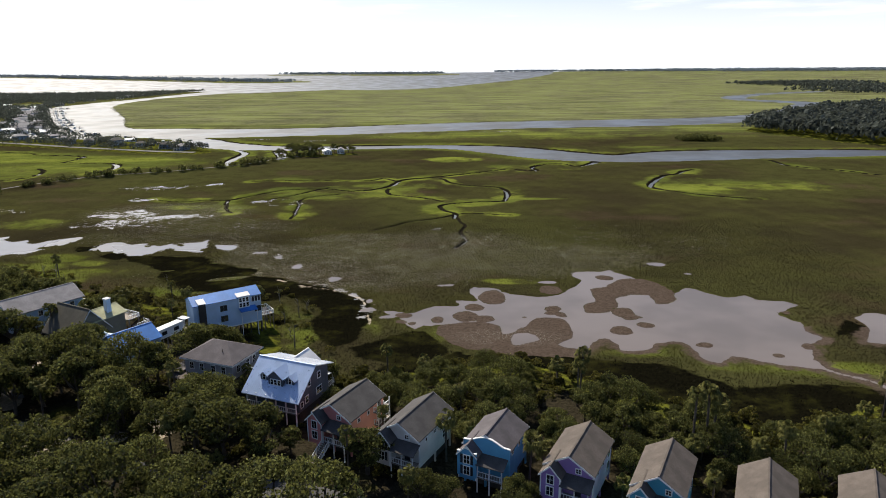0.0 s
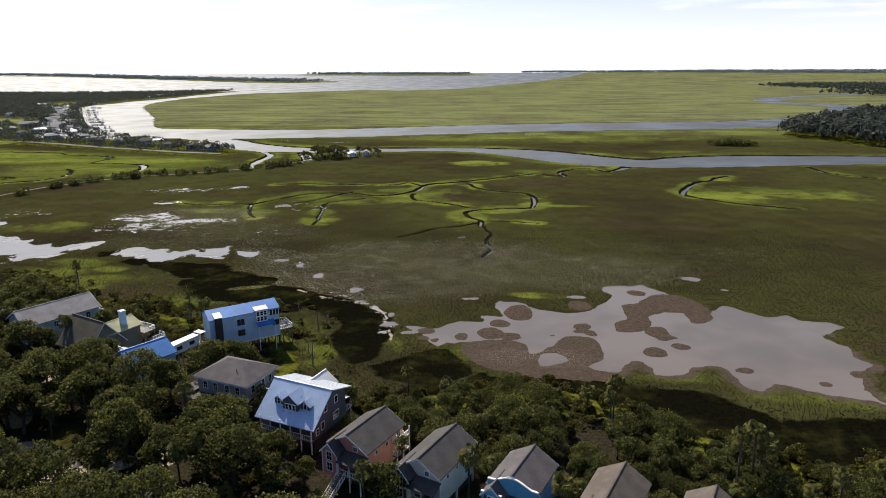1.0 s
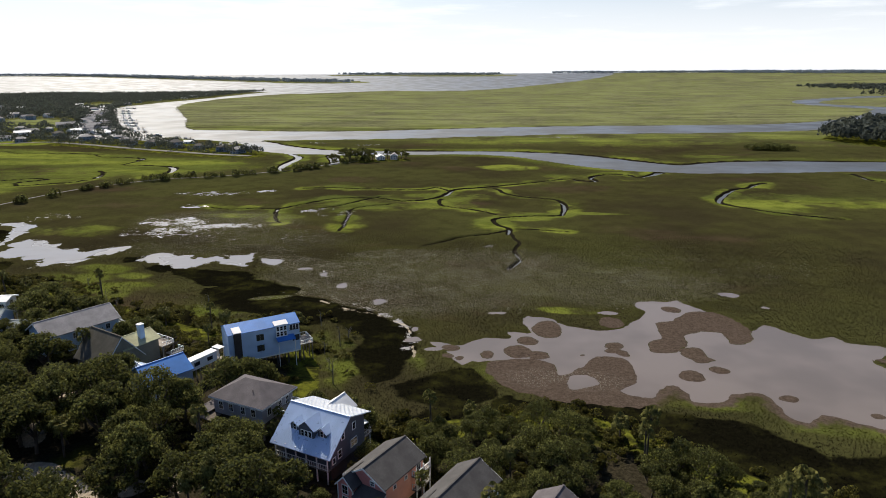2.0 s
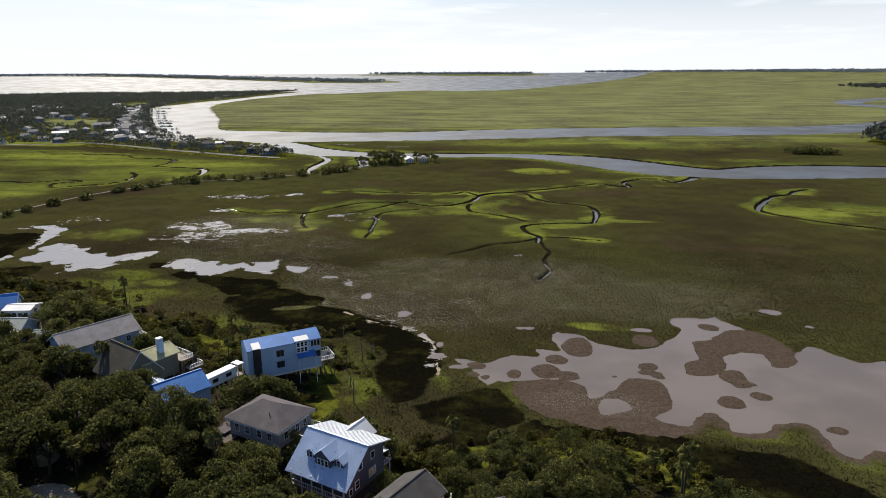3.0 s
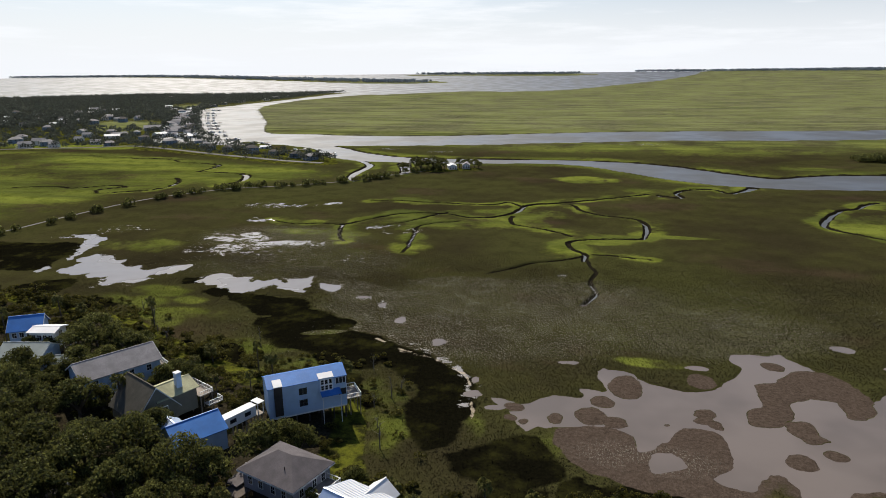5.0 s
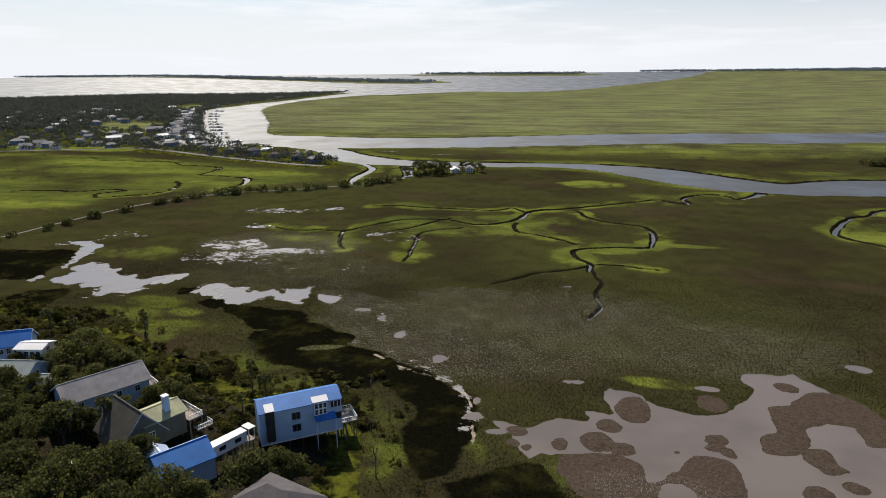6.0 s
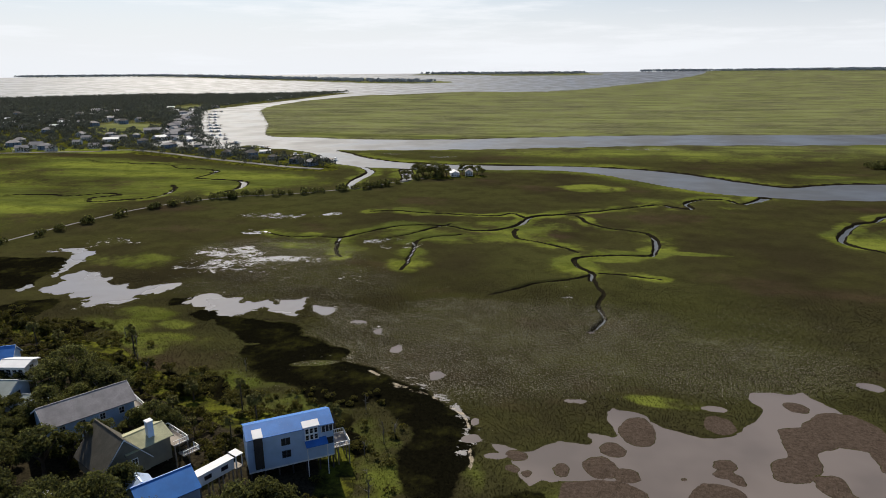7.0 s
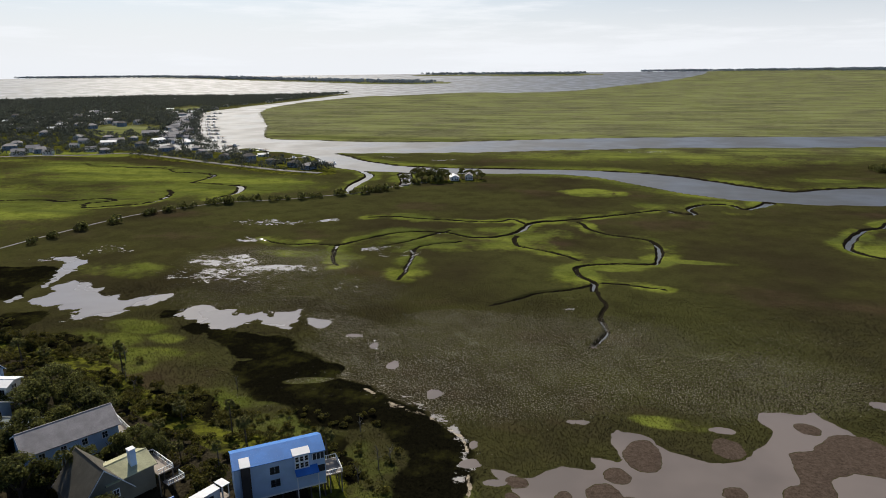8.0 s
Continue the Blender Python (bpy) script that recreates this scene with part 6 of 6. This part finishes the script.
# ---- standing marsh grass near the wood: one mesh ----
def marsh_grass(name, label, n, x0, x1, y0, y1, size, seed):
    r = np.random.default_rng(seed)
    x, y = r.uniform(x0, x1, n), r.uniform(y0, y1, n)
    h, z = plan(x[None, :], y[None, :])
    h = h[0]
    z = {k: v[0] for k, v in z.items()}
    keep = (h > PAN_Z + 0.01) & (z["land"] < 0.7) & (z["shaded_mud"] < 0.55) & (z["sand"] < 0.3) & (z["flats"] < 0.45) & (np.abs(x) < 0.95 * y + 20) & (r.uniform(0, 1, n) > 0.75 * z["wet"]) & (r.uniform(0, 1, n) > 0.92 * smooth(0.3, 0.7, z["rush"]))
    x, y, h, z = x[keep], y[keep], h[keep], {k: v[keep] for k, v in z.items()}
    n = len(x)
    thin = r.uniform(0, 1, n) < smooth(y1, y1 - 60, y) * smooth(x1, x1 - 30, x) * smooth(x0, x0 + 30, x)
    x, y, h, z = x[thin], y[thin], h[thin], {k: v[thin] for k, v in z.items()}
    n = len(x)
    tall = size * r.uniform(0.5, 1.2, n) * (1 + 0.5 * z["rush"] - 0.25 * z["lush"])
    wide = size * r.uniform(0.2, 0.5, n)
    a = r.uniform(0, 2 * math.pi, n)
    lean = r.normal(0, 0.7, (n, 2)) * tall[:, None]
    c, s = np.cos(a) * wide, np.sin(a) * wide
    q = np.stack([np.stack([x - c, y - s, h - 0.05], -1), np.stack([x + c, y + s, h - 0.05], -1),
                  np.stack([x + c * 0.7 + lean[:, 0], y + s * 0.7 + lean[:, 1], h + tall], -1), np.stack([x - c * 0.6 + lean[:, 0], y - s * 0.6 + lean[:, 1], h + tall * 0.85], -1)], 1)
    me = bpy.data.meshes.new(name)
    me.from_pydata(q.reshape(-1, 3).tolist(), [], np.arange(4 * n).reshape(-1, 4).tolist())
    clump = smooth(-0.12, 0.16, fbm(x, y, 5, 3, 241)) * smooth(-0.2, 0.12, fbm(x, y, 24, 3, 251))
    pale = (r.uniform(0, 1, n) < 0.68 * np.clip(z["pale"], 0, 1) * clump) * 0.9
    for k, v in (("lush", np.clip(z["lush"], 0, 1)), ("pale", pale), ("rush", smooth(0.35, 0.65, z["rush"] + r.normal(0, 0.12, n)))):
        me.attributes.new(k, "FLOAT", "POINT").data.foreach_set("value", np.repeat(v, 4).astype(np.float32))
    me.materials.append(grass_leaf)
    return tagged(new(name, me), label, "grass", kind="stuff")


marsh_grass("marsh_grass", "olive and straw marsh grass standing in tufts", 300000, -200, 140, 108, 310, 0.27, 31)

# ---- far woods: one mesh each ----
def far_wood(name, label, spots, seed, per=34, leaf=0.34, material=far_haze_leaf, lift=0.95):
    r = np.random.default_rng(seed)
    c, nn, ss = [], [], []
    for x, y, s in spots:
        d = r.normal(0, 1, (per, 3))
        d[:, 2] = np.abs(d[:, 2]) * 1.1 - 0.25
        d /= np.linalg.norm(d, axis=1)[:, None]
        lump = 1 + 0.35 * np.sin(d[:, :1] * 5 + x) * np.cos(d[:, 1:2] * 4 + y)
        c.append(np.array([x, y, LAND_Z + s * lift]) + d * lump * np.array([s, s, s * 0.85]))
        nn.append(d), ss.append(np.full(per, s * leaf))
    c, nn, ss = np.concatenate(c), np.concatenate(nn), np.concatenate(ss)
    ob = new(name, cards(name, c, nn, ss * r.uniform(0.6, 1.2, len(c)), material, seed))
    return tagged(ob, label, "trees", kind="stuff")


def scatter(area, gap, sizes, seed, keep=lambda x, y: True):
    r = random.Random(seed)
    xs, ys = [p[0] for p in area], [p[1] for p in area]
    out, cells = [], {}
    for _ in range(int((max(xs) - min(xs)) * (max(ys) - min(ys)) / gap / gap * 2.2)):
        x, y = r.uniform(min(xs), max(xs)), r.uniform(min(ys), max(ys))
        cell = (int(x / gap), int(y / gap))
        if cell in cells:
            continue
        out.append((x, y, r.uniform(*sizes)))
        cells[cell] = 1
    X = np.array([o[0] for o in out])
    Y = np.array([o[1] for o in out])
    ok = area_field(X, Y, area, 1) < -2
    return [o for o, k in zip(out, ok) if k and keep(o[0], o[1])]


# ---- streets and the causeway ----
def ribbon(name, pts, z, material, label, lift=0.12):
    q = spline(pts, 10)
    bm = bmesh.new()
    rows = []
    for i, p in enumerate(q):
        d = q[min(i + 1, len(q) - 1)][:2] - q[max(i - 1, 0)][:2]
        d = d / (np.linalg.norm(d) + 1e-9)
        s = np.array([-d[1], d[0]]) * p[2]
        rows.append([bm.verts.new((p[0] + k * s[0], p[1] + k * s[1], z + zz)) for k, zz in ((-1.12, -0.35), (-1, lift * 0.6), (0, lift), (1, lift * 0.6), (1.12, -0.35))])
    for a, b in zip(rows[:-1], rows[1:]):
        for i in range(4):
            bm.faces.new((a[i], b[i], b[i + 1], a[i + 1]))
    bmesh.ops.recalc_face_normals(bm, faces=bm.faces)
    return tagged(part(name, bm, material), label, "road", kind="structure")


ribbon("road", STREET, NEAR_Z, asphalt, "narrow dark asphalt lane under the trees")
ribbon("causeway_road", [(x, y, w * 0.38) for x, y, w in CAUSEWAY], 1.72, shell_road, "pale causeway road across the marsh", 0.16)
ribbon("town_road", TOWN_ROAD, LAND_Z, shell_road, "pale road along the edge of town", 0.2)


# ---- the far town ----
town_whites = paint("town_white_siding", (0.62, 0.62, 0.60), 0.6, 0.1)
town_roof = shingle("town_shingles", (0.26, 0.25, 0.25))
town_blues = paint("town_blue_siding", (0.16, 0.22, 0.30), 0.6, 0.1)


def town_house(w, l, eave, ridge, wall, roof, label, hip=False):
    h = empty("town_house", PARK, label, "house", "houses of the far town")
    bm = bmesh.new()
    if hip:
        part("wall", boxes((-w / 2, w / 2, -l / 2, l / 2, -0.5, eave)), wall, h)
        c = [Vector(p) for p in ((-w / 2 - 0.6, -l / 2 - 0.6, eave), (w / 2 + 0.6, -l / 2 - 0.6, eave), (w / 2 + 0.6, l / 2 + 0.6, eave), (-w / 2 - 0.6, l / 2 + 0.6, eave), (0, -l / 5, ridge), (0, l / 5, ridge))]
        for f in ((0, 1, 4), (1, 2, 5, 4), (2, 3, 5), (3, 0, 4, 5)):
            part("roof", prism(bmesh.new(), [c[i] for i in f], (0, 0, 0.2)), roof, h)
    else:
        gable_body(bm, w, -l / 2, l / 2, -0.5, eave, ridge)
        part("wall", bm, wall, h)
        gable_roof(h, w, -l / 2, l / 2, eave, ridge, roof, 0.6, 0.6)
    for z in (1.8, eave - 1.4):
        for u in (-0.3, 0.05, 0.32):
            part("window", boxes((u * w - 0.6, u * w + 0.6, -l / 2 - 0.06, -l / 2 + 0.02, z - 0.7, z + 0.7)), window_glass, h)
            part("window", boxes((w / 2 - 0.02, w / 2 + 0.06, u * l - 0.6, u * l + 0.6, z - 0.7, z + 0.7)), window_glass, h)
    part("porch_roof", boxes((-w / 2, w / 2, -l / 2 - 2.4, -l / 2 - 0.07, 2.9, 3.1)), roof, h)
    for u in (-0.45, 0, 0.45):
        part("porch_post", boxes((u * w - 0.1, u * w + 0.1, -l / 2 - 2.3, -l / 2 - 2.1, -0.5, 2.95)), white_paint, h)
    return h


town_kinds = [town_house(9, 13, 5.5, 8.5, town_whites, town_roof, "white two-storey town house with grey roof"),
              town_house(11, 15, 5.8, 8.8, town_blues, town_roof, "blue-grey town house with hipped roof", True),
              town_house(10, 18, 4.6, 7.0, town_whites, white_metal, "white shore house with white metal roof"),
              town_house(12, 12, 6.4, 9.6, town_blues, roof_dark, "tall dark town house with dark roof", True),
              town_house(12, 24, 5.0, 8.0, grey_siding, town_roof, "long grey waterfront building with gabled roof")]
town_spots = [(-576.1, 584.3, 8, 0), (-566.8, 605, 14, 1), (-565.8, 645.1, 10, 0), (-557.5, 698.7, 24, 4), (-494.9, 662, 30, 3), (-510.2, 717.5, 20, 2), (-737.5, 866.1, 30, 1), (-774.2, 933.6, 20, 0), (-810.1, 887.2, 12, 2), (-776.4, 881.3, 40, 1), (-822.1, 998.9, 10, 2), (-916.8, 1071.9, 5, 2), (-964.7, 1097.1, 15, 2), (-939.4, 1014.3, 25, 1), (-811.2, 811.2, 20, 0), (-783.6, 842.2, 10, 2), (-566.6, 800.5, 30, 2), (-657.6, 979.8, 30, 0), (-729, 1073.6, 10, 2), (-822.8, 1172.2, 10, 2), (-939.1, 1162.9, 20, 2), (-1241.7, 1749.9, 0, 2), (-595.4, 689.2, 20, 0), (-549.3, 683.3, -20, 2), (-548.4, 592.7, 10, 0), (-498, 611.5, 30, 1), (-521.6, 619.6, 15, 0), (-578.1, 607, 0, 0), (-619.1, 619.1, 12, 1), (-660.1, 608.6, 0, 0), (-701.1, 618.7, 20, 3), (-463, 661.2, 30, 3), (-439.4, 635.5, 40, 1), (-485.6, 722.8, 10, 2), (-516.4, 745.3, 40, 4), (-536.9, 768.8, 30, 2), (-393.1, 616.2, 35, 4), (-364.3, 599.8, 40, 3), (-341.7, 589.6, 50, 4), (-317, 579.4, 35, 4), (-294.3, 569.2, 30, 3), (-264.4, 557, 40, 4), (-240.7, 545.7, 30, 1), (-654.5, 963.4, 30, 4), (-625.9, 912.2, 20, 2), (-608.5, 876.4, 30, 0), (-588.1, 840.5, 10, 1), (-565.6, 815, 35, 0), (-680, 1009.4, 20, 2), (-710.7, 1050.2, 15, 4), (-736.2, 1091, 20, 0), (-1011.3, 1176.5, 0, 2), (-975.8, 1150.2, 20, 0), (-744.6, 926.7, 30, 0), (-721.1, 906.3, 10, 3), (-907.3, 1284, 0, 2), (-962.8, 1013.1, 0, 0), (-884.4, 987.1, 30, 0), (-782.4, 957.2, 10, 1), (-843.7, 925.9, 0, 3), (-761.7, 1131.8, 15, 4), (-792.2, 1193, 20, 2), (-822.7, 1264.5, 15, 0), (-837.9, 1336, 10, 4), (-863.2, 1417.6, 10, 1), (-873.2, 1519.8, 5, 4), (-867.3, 1621, 10, 2), (-890.5, 1718.9, 10, 4), (-907, 1833.8, 5, 1), (-911.7, 1974.9, 5, 4), (-936.9, 2095, 5, 1), (-577.9, 784, 30, 4), (-552.3, 727.6, 60, 1), (-629.2, 721.9, 40, 0), (-924.9, 1109.7, 10, 3), (-1037, 1037, 40, 0)]
shore = [(-249.9, 571.5), (-291.2, 597.1), (-363.3, 645.2), (-416.7, 683.1), (-454.8, 723), (-485.5, 762), (-516.3, 807.1), (-547, 852.1), (-577.8, 897.2), (-608.5, 942.2), (-644.2, 997.4), (-680, 1052.5), (-720.8, 1116.8), (-761.5, 1198.5)]
for i, (x, y) in enumerate(shore[4:]):
    town_spots += [(x - 18, y - 8, 20 + 7 * (i % 4), (2, 0, 4, 1)[i % 4]), (x - 44, y + 4, 35 - 9 * (i % 3), (0, 4, 1)[i % 3])]
town_rng = random.Random(91)
for x, y, _ in scatter(TOWN, 26.0, (1, 2), 92, lambda x, y: 600 < y < 1050 and x > -1.05 * y and not any(inside(x, y, a) for a in LAWNS)):
    if town_rng.random() < 0.22 and all((x - a) ** 2 + (y - b) ** 2 > 324 for a, b, *_ in town_spots):
        town_spots.append((x, y, town_rng.uniform(-40, 40), town_rng.randrange(4)))
for x, y, turn, k in town_spots:
    front = y < 660 and x > -470
    k = town_rng.randrange(4) if front and k == 4 else k
    x, y = x + town_rng.uniform(-5, 5), y + town_rng.uniform(-4, 4)
    o = copy_thing(town_kinds[k], pose(x, y, ground_z(x, y) - 0.1, 0, 0, turn - 60 + town_rng.uniform(-35, 35)))
    size = town_rng.uniform(0.55, 0.78) if front else town_rng.uniform(0.65, 0.95)
    o.scale = (size, size, size * town_rng.uniform(0.85, 1.0))

# shops on the islet at the causeway's end
for x, y, turn, k in ((-112.5, 514.3, 20, 2), (-102.2, 517.4, 10, 0)):
    o = copy_thing(town_kinds[k], pose(x, y, LAND_Z - 0.1, 0, 0, turn))
    o.scale = (0.6, 0.6, 0.55)


def pier(x, y, turn, l):
    h = empty("pier", pose(x, y, 0, 0, 0, turn), "grey wooden pier on posts over the river", "pier", "river piers")
    part("deck", boxes((-1.0, 1.0, 0, l, 1.7, 1.9)), timber, h)
    part("head", boxes((-4.0, 4.0, l, l + 5, 1.7, 1.9)), timber, h)
    for k in range(int(l / 6) + 2):
        for s in (-0.85, 0.85):
            part("post", boxes((s - 0.15, s + 0.15, k * 6 - 0.15, k * 6 + 0.15, -1.5, 2.6)), dark_timber, h)
    return h


def boat(x, y, turn, l):
    h = empty("boat", pose(x, y, 0, 0, 0, turn), "small white motor boat lying at the piers", "boat", "moored boats")
    bm = bmesh.new()
    prism(bm, [(-l * 0.16, -l / 2, -0.2), (l * 0.16, -l / 2, -0.2), (l * 0.17, l * 0.15, -0.2), (0, l / 2, -0.2), (-l * 0.17, l * 0.15, -0.2)], (0, 0, 1.3))
    part("hull", bm, white_paint, h)
    part("cabin", boxes((-l * 0.1, l * 0.1, -l * 0.2, l * 0.12, 1.1, 2.6)), white_paint, h)
    return h


for i, (x, y) in enumerate(shore):
    pier(x - 4, y - 3, -40 - 3 * (i % 5), 18 + 5 * (i % 3))
    boat(x + 12, y + 16, 30 + 37 * i, 8 + i % 4)
    boat(x + 2, y + 15, 120 + 29 * i, 7 + i % 3)

# ---- trees of the town, the islets and the far shores ----


def open_town(x, y):
    if x < -1.2 * (y - 30) or y > 2250:
        return False
    if any(abs(x + 0.55 * (y - b) - a) < 9 and -24 < y - b < 6 for a, b, *_ in town_spots):
        return False
    return not any(inside(x, y, a) for a in LAWNS)


spots = [(x, y, s * (0.60 if y < 740 else 0.85)) for x, y, s in scatter(TOWN, 9.5, (3.0, 6.6), 51, open_town)]
roadside = []
for p in spline(TOWN_ROAD, 22):
    if town_rng.random() < 0.45:
        roadside.append((p[0] + town_rng.uniform(-3, 8), p[1] + town_rng.uniform(5, 17), town_rng.uniform(1.8, 4.2)))
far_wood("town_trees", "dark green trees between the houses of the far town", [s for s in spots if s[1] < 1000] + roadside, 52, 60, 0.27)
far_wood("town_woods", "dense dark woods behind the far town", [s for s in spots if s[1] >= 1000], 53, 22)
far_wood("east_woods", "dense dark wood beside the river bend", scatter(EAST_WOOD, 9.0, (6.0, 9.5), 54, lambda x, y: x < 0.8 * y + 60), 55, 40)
far_wood("hammock_trees", "low dark clump of trees in the marsh", [(189.3 + 2.2 * (i % 17), 602.7 + 6.0 * (i // 17) + 2 * (i % 3), (3.4 + 0.5 * (i % 2)) * (1 - 0.4 * abs(i % 17 - 8) / 8)) for i in range(51)], 56, 120, 0.26, oak_leaf, 0.45)
edge = spline(CAUSEWAY, 9)
r_edge = random.Random(61)
far_wood("causeway_shrubs", "dark shrubs along the causeway", [(p[0] + r_edge.uniform(2, 7), p[1] + r_edge.uniform(1, 6), r_edge.uniform(1.4, 3.4)) for p in edge if r_edge.random() < (0.9 if -262 < p[0] < -215 else 0.45)], 62, 130, 0.30, oak_leaf, 0.4)
for x, y, s in ((-144.6, 498.6, 0.9), (-138.4, 504.8, 1.0), (-133.2, 499.7, 0.8), (-129.1, 507, 1.1), (-123.9, 503.9, 0.9), (-120.8, 512.2, 0.9), (-116.7, 507, 0.7), (-108.4, 521.5, 0.8), (-103.2, 524.7, 0.8), (-97, 522.6, 0.7), (-135.3, 511.1, 0.8), (-142.5, 492.4, 0.6), (-92.9, 518.5, 0.6)):
    stand(oaks[put_rng.randrange(6)], x, y, s)
lines = random.Random(71)
belts = []
for a, b, n, wide in (((-4300, 4200), (-2700, 3820), 130, 60), ((-2650, 3800), (-900, 3260), 170, 70), ((-1200, 4380), (-200, 4350), 90, 60), ((1050, 2540), (1400, 2560), 60, 120), ((1100, 2350), (1300, 1900), 60, 150), ((950, 1790), (1200, 1500), 60, 120), ((1150, 1700), (1700, 1500), 90, 260), ((1250, 4500), (2300, 3900), 170, 160), ((1700, 4300), (2900, 3500), 150, 200), ((200, 4700), (1500, 4500), 110, 60)):
    for _ in range(n * 5):
        u = lines.random()
        belts.append((a[0] + (b[0] - a[0]) * u + lines.uniform(-wide, wide), a[1] + (b[1] - a[1]) * u + lines.uniform(-wide, wide), lines.uniform(5, 8.5)))


def belt(name, label, some, seed):
    ob = far_wood(name, label, some, seed, 14, 0.75)
    co = np.empty(len(ob.data.vertices) * 3, np.float32)
    ob.data.vertices.foreach_get("co", co)
    co = co.reshape(-1, 3)
    co[:, 2] += swell(co[:, 0], co[:, 1])
    ob.data.vertices.foreach_set("co", co.ravel())
    # leaf colour with the distance haze already in it
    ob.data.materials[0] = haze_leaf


belt("distant_woods", "far shore woods coloured blue-grey for haze", [b for b in belts if b[0] < 600], 72)
belt("distant_pinewood", "woods beyond the marsh coloured blue-grey for haze", [b for b in belts if b[0] >= 600 and b[1] >= 2700], 73)
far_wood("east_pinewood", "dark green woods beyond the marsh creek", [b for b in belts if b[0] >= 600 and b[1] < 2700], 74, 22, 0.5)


# ---- cars by the houses ----
def car(x, y, turn, colour, label):
    h = empty("car", pose(x, y, NEAR_Z + 0.12, 0, 0, turn), label, "car")
    part("body", prism(bmesh.new(), [(-0.9, -2.2, 0.35), (-0.9, 2.2, 0.35), (-0.9, 2.25, 0.8), (-0.9, 1.2, 0.98), (-0.9, -2.2, 1.0)], (1.8, 0, 0)), colour, h)
    part("cabin", prism(bmesh.new(), [(-0.8, -1.9, 0.98), (-0.8, 1.0, 0.98), (-0.8, 0.35, 1.5), (-0.8, -1.5, 1.5)], (1.6, 0, 0)), window_glass, h)
    part("roof", boxes((-0.78, 0.78, -1.5, 0.36, 1.5, 1.56)), colour, h)
    for sx in (-0.9, 0.9):
        for sy in (-1.4, 1.4):
            part("wheel", tube(bmesh.new(), [(sx - 0.1, sy, 0.33), (sx + 0.1, sy, 0.33)], [0.33, 0.33], 12), shutter_paint, h)
    return h


car(-96.7, 128.2, 70, white_paint, "white car parked on a sandy drive")
car(-88.0, 113.5, 40, slate_siding, "dark car parked under the oaks")
